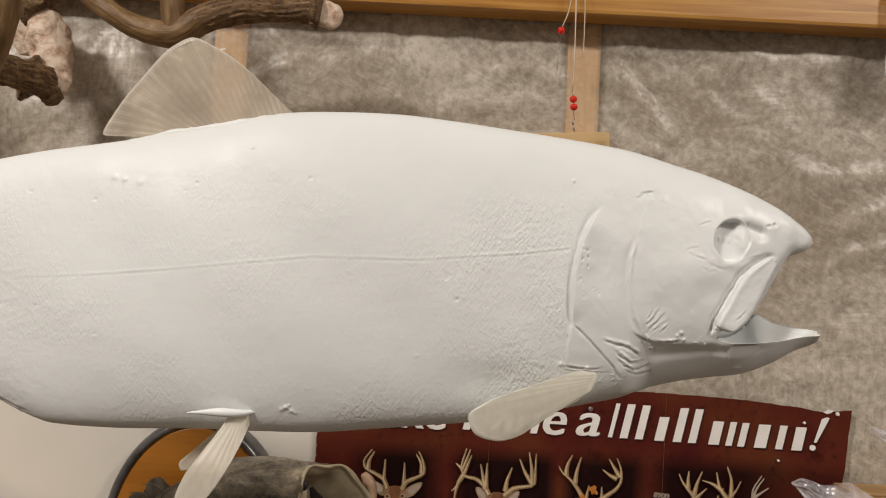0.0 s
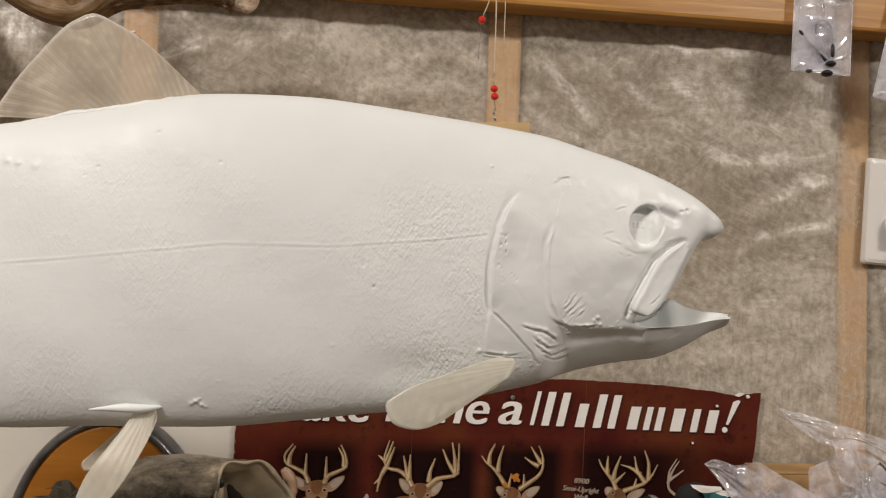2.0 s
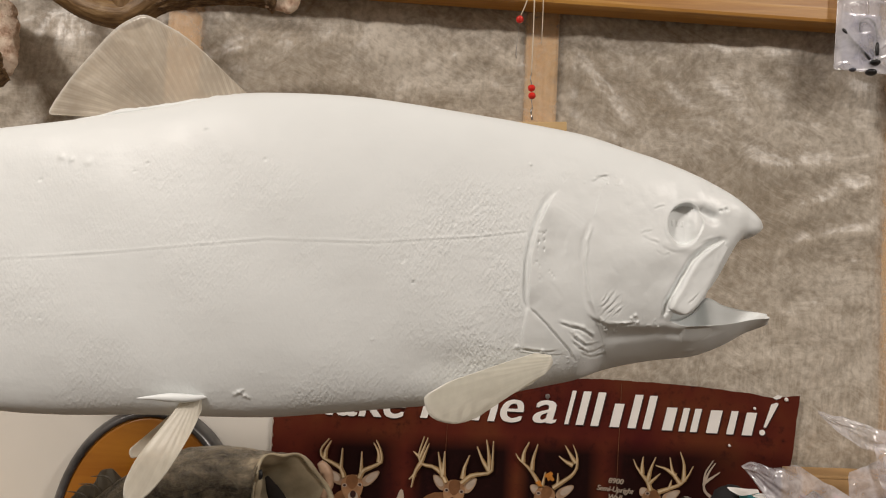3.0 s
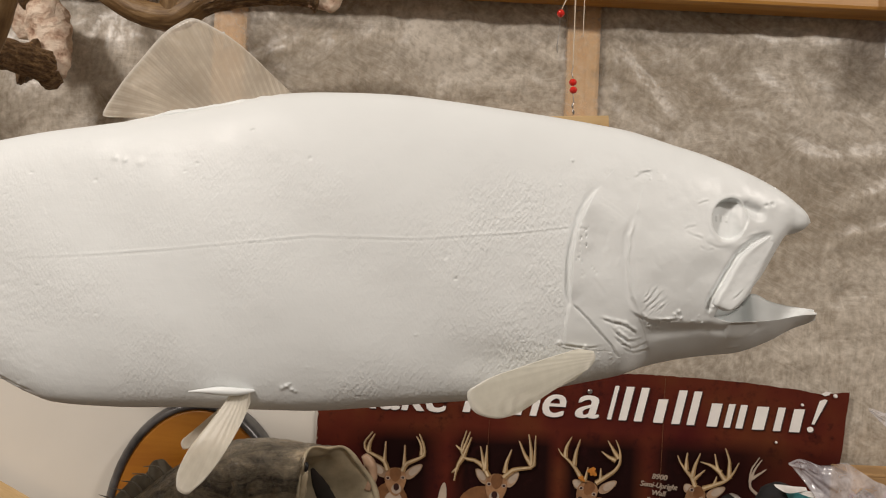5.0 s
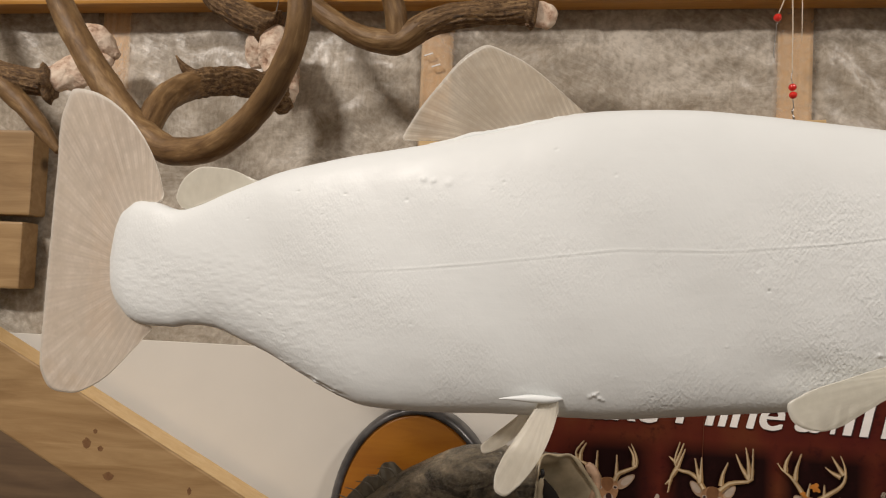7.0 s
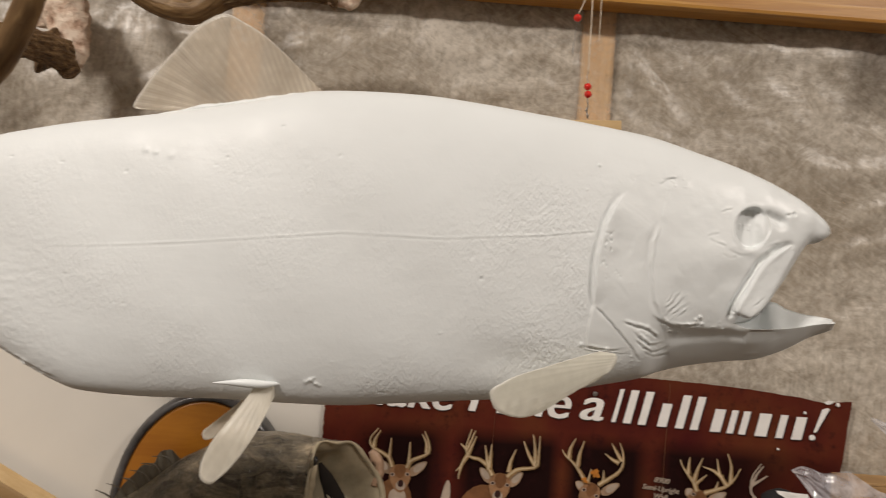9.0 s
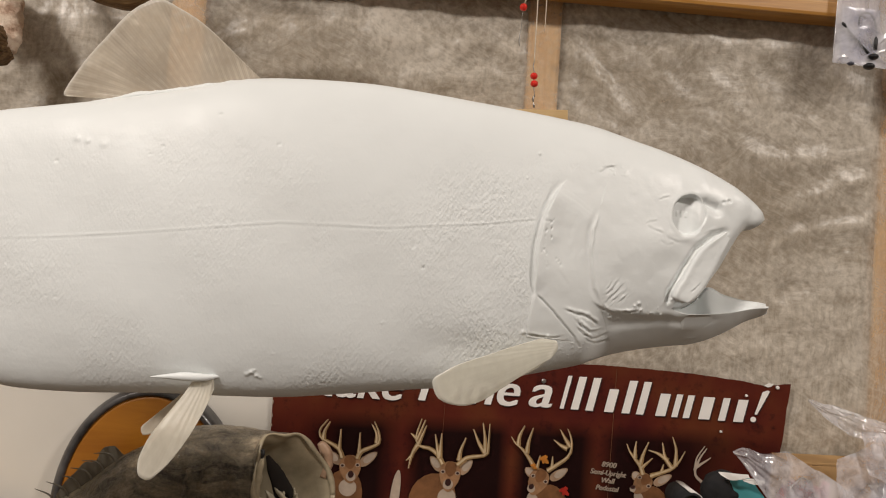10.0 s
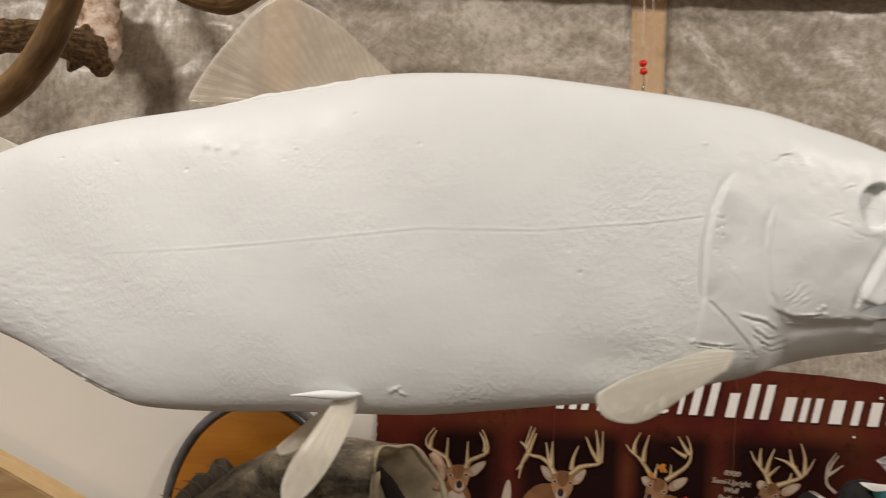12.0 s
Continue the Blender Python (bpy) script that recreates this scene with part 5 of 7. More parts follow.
linked("cord", tube("cord", [(0.640, 0.889, 1.508, 0.003), (0.642, 0.878, 1.480, 0.003), (0.655, 0.885, 1.40, 0.003), (0.668, 0.895, 1.25, 0.003), (0.672, 0.89, 1.10, 0.003), (0.675, 0.86, 1.019, 0.003)], 40, 10), BLACK, plug, label="thin black cord")


# ---- poster ----
def poster_sheet():
    xs, us = np.linspace(0, 1, 150), np.linspace(0, 1, 60)
    P = np.zeros((150, 60, 3))
    for i, s in enumerate(xs):
        top = float(curve([0, 0.35, 0.60, 0.80, 0.90, 0.945, 1.0], [1.324, 1.328, 1.3292, 1.3250, 1.3200, 1.3165, 1.3195], np.array([s]))[0])
        top += 0.0007 * rough((s * 9, 0, 0), 3.0) + 0.0005 * rough((s * 60, 2, 0), 3.0)
        for j, u in enumerate(us):
            z = 1.035 + (top - 1.035) * u
            right = 0.4710 - 0.11 * (1.32 - z) + 0.0006 * rough((1, 3, z * 20), 3.0)
            x = -0.107 + (right + 0.107) * s
            lift = 0.0002 + 0.0010 * min(1.0, abs(rough((s * 1.5, 5, u * 1.5), 3.0)))
            P[i, j] = (x, WALL - 0.0095 - lift, z)
    return grid_mesh("paper", P)


poster = thing("poster", "torn dark red printed wall poster with white lettering and antlered heads", "poster")
linked("paper", poster_sheet(), PAPER, poster)
INK = WALL - 0.0112


def lettering(text, x0, x1, z, cap, mat, name, shear=0.22, bold=0.0, slope=-0.7, depth=0.0):
    data = bpy.data.curves.new(name, "FONT")
    data.body, data.size, data.shear, data.extrude = text, cap / 0.70, shear, 0.0002
    data.resolution_u = 4
    tmp = new(name, data)
    bpy.context.view_layer.update()
    mesh = bpy.data.meshes.new_from_object(tmp.evaluated_get(bpy.context.evaluated_depsgraph_get()))
    bpy.data.objects.remove(tmp)
    w = [v.co.x for v in mesh.vertices]
    k = (x1 - x0) / (max(w) - min(w))
    mesh.transform(Matrix.Translation((x0, INK + depth, z)) @ Matrix.Rotation(radians(-slope), 4, "Y") @ Matrix.Rotation(radians(90), 4, "X") @ Matrix.Diagonal((k, 1, 1, 1)) @ Matrix.Translation((-min(w), 0, 0)))
    bm = bmesh.new()
    for k in range(3 if bold else 1):
        bm.from_mesh(mesh)
        mesh.transform(Matrix.Translation((bold, -0.0003, 0)))
    return part(name, bm, mat, poster)


for text, x0, x1, z, cap in (("Make", -0.0780, 0.0330, 1.2795, 0.0370), ("Mine", 0.0510, 0.1610, 1.2795, 0.0370), ("a", 0.1730, 0.1970, 1.2790, 0.0370)):
    lettering(text, x0, x1, z, cap, SHADOW_PRINT, "letter_shadow", depth=0.0002)
lettering("Make", -0.080, 0.031, 1.2808, 0.0370, WHITE_PRINT, "lettering", bold=0.0011)
lettering("Mine", 0.049, 0.159, 1.2808, 0.0370, WHITE_PRINT, "lettering", bold=0.0011)
lettering("a", 0.171, 0.195, 1.2802, 0.0370, WHITE_PRINT, "lettering", bold=0.0011)
for text, x0, x1, z in (("8900", 0.2570, 0.2735, 1.2180), ("Semi-Upright", 0.2445, 0.2850, 1.2100), ("Wall", 0.2575, 0.2725, 1.2005), ("Pedestal", 0.2515, 0.2775, 1.1925)):
    lettering(text, x0, x1, z, 0.0056, PALE_PRINT, "small_lettering", bold=0.0002, slope=-5)


def slanted_bar(x, w, z0, h):
    lean = 0.22 * h
    return flat_shape([(x, z0), (x + w, z0), (x + w + lean, z0 + h), (x + lean, z0 + h)], INK, 0.0003)


# The trade name stands as plain slanted bars.
def baseline(x):
    return 1.2795 - 0.026 * (x - 0.2)


for x, w, h in ((0.2060, 0.0045, 0.0365), (0.2185, 0.0085, 0.0365), (0.2350, 0.0085, 0.0365), (0.2560, 0.0105, 0.0255), (0.2760, 0.0090, 0.0365), (0.2925, 0.0085, 0.0365), (0.3145, 0.0115, 0.0250), (0.3330, 0.0070, 0.0255), (0.3460, 0.0075, 0.0255), (0.3640, 0.0130, 0.0250), (0.3870, 0.0080, 0.0255), (0.4045, 0.0115, 0.0250)):
    part("printed_bar", slanted_bar(x, w, baseline(x), h), WHITE_PRINT, poster)
    shade = slanted_bar(x + 0.0013, w, baseline(x) - 0.0012, h)
    shade.transform(Matrix.Translation((0, 0.00035, 0)))
    part("bar_shadow", shade, SHADOW_PRINT, poster)


def horn(points, w0, w1, mat=None, depth=0.0):
    """A flat tapered stroke of print."""
    q = path_points([(x, z, 0) for x, z in points], 12 if len(points) > 2 else 5)[:, :2]
    t = np.gradient(q, axis=0)
    t /= np.linalg.norm(t, axis=1)[:, None]
    nrm = np.stack([-t[:, 1], t[:, 0]], 1)
    w = np.linspace(w0, w1, len(q))[:, None] / 2
    a, b = q + nrm * w, q - nrm * w
    return part("printed_antler", flat_shape([tuple(p) for p in a] + [tuple(p) for p in b[::-1]], INK - depth, 0.0002), mat or HORN_PRINT, poster)


def oval(name, x, z, a, b, turn, mat, depth=0.0, taper=0.0):
    c, s = math.cos(radians(turn)), math.sin(radians(turn))
    pts = []
    for k in range(20):
        w = 2 * math.pi * k / 20
        p, q = a * math.cos(w), b * math.sin(w) * (1 - taper * math.cos(w))
        pts.append((x + p * c - q * s, z + p * s + q * c))
    return part(name, flat_shape(pts, INK - depth, 0.0002), mat, poster)


def leaf_oval(name, a, b, wide, mat, depth=0.0, taper=0.0):
    """A plain oval print from one end to the other."""
    d = (b[0] - a[0], b[1] - a[1])
    return oval(name, (a[0] + b[0]) / 2, (a[1] + b[1]) / 2, math.hypot(*d) / 2, wide / 2, math.degrees(math.atan2(d[1], d[0])), mat, depth, taper)


# the exclamation mark: a slim wedge over a round dot, with its printed shadow
for name, mat, dx, depth in (("lettering", WHITE_PRINT, 0.0, 0.0), ("letter_shadow", SHADOW_PRINT, 0.0013, -0.00035)):
    part(name, flat_shape([(0.4292 + dx, 1.2835 - dx), (0.4322 + dx, 1.2835 - dx), (0.4460 + dx, 1.3100 - dx), (0.4435 + dx, 1.3112 - dx), (0.4375 + dx, 1.3090 - dx)], INK - depth, 0.0003), mat, poster)
    oval(name, 0.4280 + dx, 1.2778 - dx, 0.0034, 0.0031, 0, mat, depth)


def printed_head(face, ears, neck, throat, antlers, muzzle):
    """A plain shape of an antlered head: tapered oval face, ears, neck and tapered strokes."""
    leaf_oval("printed_neck", *neck, HIDE_PRINT)
    leaf_oval("printed_patch", *throat, PALE_PRINT, 0.0003)
    for base, tip in ears:
        leaf_oval("printed_ear", base, tip, 0.0100, EAR_PRINT, 0.0006, 0.25)
        leaf_oval("printed_ear", (base[0] * 0.75 + tip[0] * 0.25, base[1] * 0.75 + tip[1] * 0.25), (base[0] * 0.08 + tip[0] * 0.92, base[1] * 0.08 + tip[1] * 0.92), 0.0070, PALE_PRINT, 0.0008, 0.25)
    leaf_oval("printed_face", *face, FACE_PRINT, 0.0010, 0.30)
    leaf_oval("printed_brow", face[0], ((face[0][0] + face[1][0]) / 2, (face[0][1] + face[1][1]) / 2), face[2] * 0.55, HIDE_PRINT, 0.0012, 0.2)
    leaf_oval("printed_muzzle", *muzzle, PALE_PRINT, 0.0014)
    leaf_oval("printed_muzzle", (muzzle[0][0], muzzle[0][1] + 0.0008), (muzzle[1][0], muzzle[1][1] + 0.0035), muzzle[2] * 0.6, SHADOW_PRINT, 0.0016)
    (ax, az), (bx, bz), fw = face
    long = math.hypot(bx - ax, bz - az)
    dx, dz = (bx - ax) / long, (bz - az) / long
    for side in (-1, 1):
        ex, ez = ax + dx * 0.36 * long - side * dz * 0.36 * fw, az + dz * 0.36 * long + side * dx * 0.36 * fw
        oval("printed_patch", ex, ez, 0.0026, 0.0020, 0, PALE_PRINT, 0.00125)
        oval("printed_eye", ex, ez, 0.0016, 0.0013, 0, SHADOW_PRINT, 0.0015)
    for k, points in enumerate(antlers):
        wide = 0.0058 if len(points) > 2 else 0.0044
        horn(points, wide, 0.0011, depth=0.0018 + 0.00012 * k)
        horn([(x - 0.0006, z + 0.0003) for x, z in points], wide * 0.42, 0.0006, HORN_LIGHT, 0.0024 + 0.00012 * k)


printed_head(((-0.0205, 1.2185), (-0.0185, 1.1880), 0.0225), [((-0.029, 1.2085), (-0.0475, 1.2225)), ((-0.010, 1.2075), (0.0085, 1.2225))], ((-0.022, 1.203), (-0.030, 1.145), 0.042), ((-0.020, 1.1925), (-0.022, 1.174), 0.019), [
    [(-0.0285, 1.215), (-0.032, 1.224), (-0.042, 1.2305), (-0.053, 1.2365), (-0.0545, 1.242), (-0.046, 1.2555)], [(-0.050, 1.234), (-0.049, 1.243), (-0.0435, 1.2535)], [(-0.0325, 1.2235), (-0.0315, 1.246)],
    [(-0.0125, 1.215), (-0.0095, 1.222), (0.001, 1.2275), (0.0105, 1.2340), (0.0095, 1.243), (0.0040, 1.2555)], [(0.0075, 1.2325), (0.0070, 1.242), (0.0015, 1.2525)], [(-0.0110, 1.2215), (-0.0108, 1.2430)]],
    ((-0.0185, 1.2010), (-0.0182, 1.1905), 0.0105))
printed_head(((0.0900, 1.2165), (0.0875, 1.1830), 0.0225), [((0.0800, 1.2055), (0.0665, 1.2205)), ((0.0995, 1.2030), (0.1125, 1.2185))], ((0.084, 1.200), (0.058, 1.150), 0.050), ((0.0885, 1.1870), (0.085, 1.166), 0.020), [
    [(0.0805, 1.213), (0.0740, 1.2235), (0.0640, 1.2300), (0.0530, 1.2320), (0.0500, 1.2400), (0.0550, 1.2610)], [(0.0510, 1.2380), (0.0590, 1.2600)], [(0.0525, 1.2330), (0.0605, 1.2540)], [(0.0500, 1.2400), (0.0440, 1.2450)], [(0.0520, 1.2330), (0.0470, 1.2240), (0.0435, 1.2070)], [(0.0465, 1.2210), (0.0405, 1.2155)],
    [(0.0760, 1.2190), (0.0730, 1.2330), (0.0705, 1.2450)], [(0.0765, 1.2210), (0.0770, 1.2350), (0.0775, 1.2465)],
    [(0.0965, 1.213), (0.1070, 1.2215), (0.1180, 1.2235), (0.1280, 1.2260), (0.1290, 1.2380), (0.1295, 1.2590)], [(0.1260, 1.2280), (0.1250, 1.2420), (0.1220, 1.2600)], [(0.1260, 1.2270), (0.1190, 1.2370), (0.1120, 1.2525)], [(0.0975, 1.2180), (0.0990, 1.2290), (0.1042, 1.2430)]],
    ((0.0875, 1.1970), (0.0872, 1.1860), 0.0110))
printed_head(((0.1920, 1.2120), (0.1800, 1.1835), 0.0215), [((0.2000, 1.2010), (0.2190, 1.2135)), ((0.1825, 1.2050), (0.1715, 1.2125))], ((0.195, 1.195), (0.207, 1.150), 0.040), ((0.1790, 1.1860), (0.1850, 1.166), 0.013), [
    [(0.1825, 1.212), (0.1740, 1.2250), (0.1660, 1.2340), (0.1585, 1.2400), (0.1545, 1.2460)], [(0.1620, 1.2370), (0.1630, 1.2470), (0.1685, 1.2590)], [(0.1720, 1.2290), (0.1735, 1.2420), (0.1780, 1.2570)], [(0.1840, 1.212), (0.1873, 1.2275)],
    [(0.1960, 1.211), (0.2080, 1.2190), (0.2175, 1.2265), (0.2215, 1.2350), (0.2205, 1.2480), (0.2165, 1.2575)], [(0.2200, 1.2380), (0.2145, 1.2460), (0.2080, 1.2565)], [(0.2170, 1.2360), (0.2100, 1.2390), (0.2015, 1.2450)], [(0.2010, 1.2150), (0.2010, 1.2270)]],
    ((0.1815, 1.1945), (0.1770, 1.1870), 0.0090))
printed_head(((0.3120, 1.2105), (0.2945, 1.1905), 0.0195), [((0.3170, 1.2005), (0.3370, 1.2115)), ((0.2990, 1.2060), (0.2930, 1.2135))], ((0.312, 1.198), (0.328, 1.150), 0.034), ((0.2975, 1.1920), (0.3050, 1.176), 0.010), [
    [(0.3040, 1.211), (0.3005, 1.2200), (0.2930, 1.2290), (0.2870, 1.2370), (0.2840, 1.2440)], [(0.2935, 1.2290), (0.2935, 1.2390), (0.2945, 1.2475)], [(0.3000, 1.2215), (0.3030, 1.2340), (0.3085, 1.2475)], [(0.3020, 1.2190), (0.3140, 1.2300)],
    [(0.3120, 1.210), (0.3250, 1.2145), (0.3370, 1.2195), (0.3440, 1.2270), (0.3505, 1.2390)], [(0.3400, 1.2220), (0.3400, 1.2390), (0.3355, 1.2540)], [(0.3360, 1.2200), (0.3280, 1.2310), (0.3240, 1.2475)], [(0.3310, 1.2280), (0.3200, 1.2350), (0.3085, 1.2385)], [(0.3240, 1.2145), (0.3265, 1.2235)]],
    ((0.2960, 1.1965), (0.2905, 1.1930), 0.0070))
for k, points in enumerate(([(0.3740, 1.204), (0.3640, 1.2140), (0.3640, 1.2280), (0.3735, 1.2455)], [(0.3630, 1.2180), (0.3690, 1.2330), (0.3760, 1.2430)], [(0.3650, 1.2220), (0.3810, 1.2330)])):
    horn(points, 0.0034, 0.0010, PALE_PRINT, 0.0003 + 0.0003 * k)
for x, z, size, mat in ((0.1905, 1.2250, 0.0050, LEAF_PRINT), (0.2150, 1.1915, 0.0052, RED_PRINT), (0.1795, 1.2170, 0.0030, LEAF_PRINT)):
    for k, a in enumerate((20, 75, 140)):
        oval("printed_leaf", x + 0.001 * k, z - 0.0012 * k, size, size * 0.45, a, mat, 0.0036 + 0.0003 * k)
leaf_oval("printed_post", (0.033, 1.2045), (0.028, 1.150), 0.0100, PALE_PRINT)
for x in (0.0745, 0.2630):
    part("fold_line", flat_shape([(x, 1.040), (x + 0.0004, 1.040), (x + 0.0054, 1.326), (x + 0.0050, 1.326)], INK - 0.0001, 0.0001), HIDE_PRINT if x > 0.2 else BROWN_PRINT, poster)
nick = random.Random(8)
for k in range(9):
    z = 1.310 - 0.0125 * k + nick.uniform(-0.003, 0.003)
    oval("torn_edge", -0.1066, z, nick.uniform(0.0018, 0.0032), nick.uniform(0.0007, 0.0013), 90 + nick.uniform(-12, 12), PALE_PRINT, 0.0003)
part("torn_edge", flat_shape([(0.4385, 1.3165), (0.4440, 1.3195), (0.4500, 1.3190), (0.4475, 1.3160), (0.4430, 1.3145)], INK - 0.0004, 0.0002), WHITE_PRINT, poster, "white torn paper edge")
for x, z, r, mat in ((0.1865, 1.3085, 0.0030, STEEL), (0.4545, 1.3150, 0.0024, WHITE_PRINT), (0.4185, 1.3040, 0.0017, WHITE_PRINT), (0.3910, 1.2625, 0.0015, WHITE_PRINT)):
    screw("fixing", x, INK - 0.0008, z, r, mat, poster)


# ---- bass on its oval plaque ----
def ellipse_loft(name, cx, cz, a, b, profile, seg=72, cap=False):
    P = []
    for inset, y in profile:
        P.append([(cx + (a - inset) * math.cos(2 * math.pi * k / seg), y, cz + (b - inset) * math.sin(2 * math.pi * k / seg)) for k in range(seg)])
    if cap:
        P.append([(cx, profile[-1][1], cz)] * seg)
    return grid_mesh(name, np.array(P), close_v=True)


mount = thing("bass_mount", "mounted painted bass with gaping mouth on an oval wooden plaque", "fish mount")
linked("plaque_rim", ellipse_loft("plaque_rim", -0.2270, 1.1500, 0.0970, 0.1345, [(0.0, WALL - 0.0085), (0.0, 0.893), (0.0012, 0.889), (0.004, 0.886), (0.0072, 0.8845), (0.0095, 0.8865), (0.0105, 0.8905)]), RIM, mount, label="dark burnished bevelled edge")
linked("plaque_face", ellipse_loft("plaque_face", -0.2270, 1.1500, 0.0970, 0.1345, [(0.0095, 0.8955), (0.0097, 0.8885), (0.0130, 0.8880), (0.05, 0.8878)], cap=True), PLAQUE, mount, label="orange-brown stained wooden face")

SPINE_B = [(-0.360, 0.868, 1.085, 0.020, 0.012), (-0.325, 0.850, 1.115, 0.042, 0.024), (-0.275, 0.826, 1.140, 0.054, 0.035), (-0.222, 0.803, 1.168, 0.068, 0.045), (-0.166, 0.787, 1.186, 0.079, 0.052),
           (-0.125, 0.779, 1.190, 0.080, 0.054), (-0.098, 0.775, 1.192, 0.077, 0.053)]
RING = ((-0.062, 0.772, 1.2050), Vector((-0.016, -0.004, 0.067)), Vector((0.029, 0.040, -0.002)))


def ring_point(a, grow=1.0, shift=(0, 0, 0), wob=0.0):
    c, up, side = Vector(RING[0]) + Vector(shift), RING[1], RING[2]
    g = grow * (1 + wob * math.sin(3 * a + 0.6) + 0.6 * wob * math.sin(7 * a))
    return c + up * math.sin(a) * g + side * math.cos(a) * g


def bass_body():
    q = path_points([(x, y, z, h, w) for x, y, z, h, w in SPINE_B], 110)
    seg, rows = 120, []
    for x, y, z, h, w in q:
        rows.append([(x, y + w * math.cos(2 * math.pi * k / seg), z + h * math.sin(2 * math.pi * k / seg)) for k in range(seg)])
    last = np.array(rows[-1])
    ring = np.array([ring_point(2 * math.pi * k / seg, 1.0, wob=0.055) for k in range(seg)])
    for s in np.linspace(0.05, 1, 26):
        rows.append([tuple(p) for p in last * (1 - s) + ring * s])
    P = np.array(rows)
    X, Z = P[:, :, 0].copy(), P[:, :, 2].copy()
    d = 0.0030 * cloud(X, Z, 34, 3, 41) + 0.0012 * cloud(X * 0.7 + Z * 0.3, Z, 150, 3, 42)
    head = step(X, -0.20, -0.14) * step(-0.060 - X, 0, 0.02)
    # bony ridges of the head, the cheek's edge and the dished gill cover
    d += head * (0.0026 * (1 - 2 * abs(cloud(X * 0.35, Z + 0.25 * X, 120, 3, 43))) + 0.0014 * cloud(X, Z, 260, 2, 44))
    d -= crease(X, Z, [(-0.165, 1.262), (-0.150, 1.235), (-0.152, 1.205), (-0.165, 1.180)], 0.006, 0.0035, 0.003)
    d -= crease(X, Z, [(-0.120, 1.258), (-0.112, 1.235), (-0.118, 1.210), (-0.130, 1.190)], 0.005, 0.0030, 0.003)
    P[:, :, 1] -= d
    P[:, :, 2] += 0.5 * d
    return grid_mesh("bass_body", P, close_v=True)


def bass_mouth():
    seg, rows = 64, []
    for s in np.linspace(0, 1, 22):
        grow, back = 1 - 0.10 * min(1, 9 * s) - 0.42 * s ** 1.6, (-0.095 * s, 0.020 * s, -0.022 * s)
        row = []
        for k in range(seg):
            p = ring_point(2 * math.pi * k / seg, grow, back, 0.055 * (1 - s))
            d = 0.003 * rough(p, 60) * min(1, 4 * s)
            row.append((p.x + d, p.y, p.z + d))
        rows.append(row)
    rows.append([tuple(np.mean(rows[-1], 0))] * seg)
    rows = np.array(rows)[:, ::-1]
    # the innermost rows get their own mesh, so shade can be coloured in
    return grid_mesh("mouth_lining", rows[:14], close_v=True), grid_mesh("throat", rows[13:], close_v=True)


def bass_lip():
    pts = []
    for k in range(65):
        a = 2 * math.pi * k / 64
        p = ring_point(a, 1.0, wob=0.055)
        pts.append((p.x, p.y, p.z, 0.0019 + 0.0007 * math.sin(a * 2 + 1) + 0.0004 * math.sin(9 * a)))
    return tube("lip", pts, 120, 12, 0.18, 70)


linked("fish_body", bass_body(), BASS, mount, label="grey-olive mottled painted body")
lining, gullet = bass_mouth()
linked("mouth_lining", lining, GUM, mount, label="pale beige mouth lining")
linked("throat", gullet, MOUTH_SHADE, mount, label="throat coloured near-black to stand for its shade")
linked("lip", bass_lip(), GUM, mount, label="thick pale lip")
# solid dark strip laid in the mouth in place of shade behind the rakers
linked("shade_strip", tube("shade_strip", [(-0.0925, 0.786, 1.2440, 0.0015), (-0.0865, 0.785, 1.2330, 0.0055), (-0.0800, 0.784, 1.2215, 0.0080), (-0.0740, 0.783, 1.2080, 0.0090), (-0.0680, 0.783, 1.1900, 0.0090)], 40, 18, 0.15, 70, flat=0.3), MOUTH_SHADE, mount, label="dark strip standing for shade behind the gill rakers")
rake = random.Random(4)
for k in range(17):
    x, z, lean = -0.088 + 0.0026 * k, 1.2170 + rake.uniform(-0.004, 0.006) - 0.0006 * k, rake.uniform(-0.006, 0.004)
    linked("gill_raker", tube("gill_raker", [(x + 0.005, 0.780, z - 0.036, 0.0048), (x + 0.002, 0.774, z - 0.014, 0.0034), (x + 2 * lean, 0.769 + rake.uniform(0, 0.006), z + rake.uniform(-0.006, 0.004), 0.0006)], 20, 12, 0.6, 170), THROAT, mount, label="pale spiky gill raker inside the mouth")
linked("tongue", tube("tongue", [(-0.098, 0.80, 1.165, 0.012), (-0.078, 0.785, 1.178, 0.016), (-0.058, 0.775, 1.180, 0.012), (-0.046, 0.772, 1.172, 0.004)], 24, 14, 0.3, 60), THROAT, mount, label="pale lumpy tongue")
linked("jaw_plate", tube("jaw_plate", [(-0.0900, 0.738, 1.2540, 0.0012), (-0.0925, 0.7365, 1.2430, 0.0032), (-0.0940, 0.735, 1.2250, 0.0044), (-0.0945, 0.734, 1.2050, 0.0050), (-0.0915, 0.734, 1.175, 0.0050), (-0.0870, 0.736, 1.140, 0.004)], 60, 16, 0.35, 120, flat=0.7), GUM, mount, label="pale ridged jaw plate at the mouth corner")
linked("far_jaw_plate", tube("far_jaw_plate", [(-0.0470, 0.812, 1.2520, 0.0030), (-0.0415, 0.814, 1.2430, 0.0060), (-0.0400, 0.815, 1.2310, 0.0062), (-0.0430, 0.814, 1.2190, 0.0040)], 30, 16, 0.2, 90), PEACH, mount, label="dull peach plate at the far mouth corner")
linked("nostril", tube("nostril", [(-0.0905, 0.7345, 1.2615, 0.0016), (-0.0895, 0.7330, 1.2580, 0.0018), (-0.0905, 0.7345, 1.2545, 0.0012)], 8, 8), BLACK, mount, label="small black nostril pit")
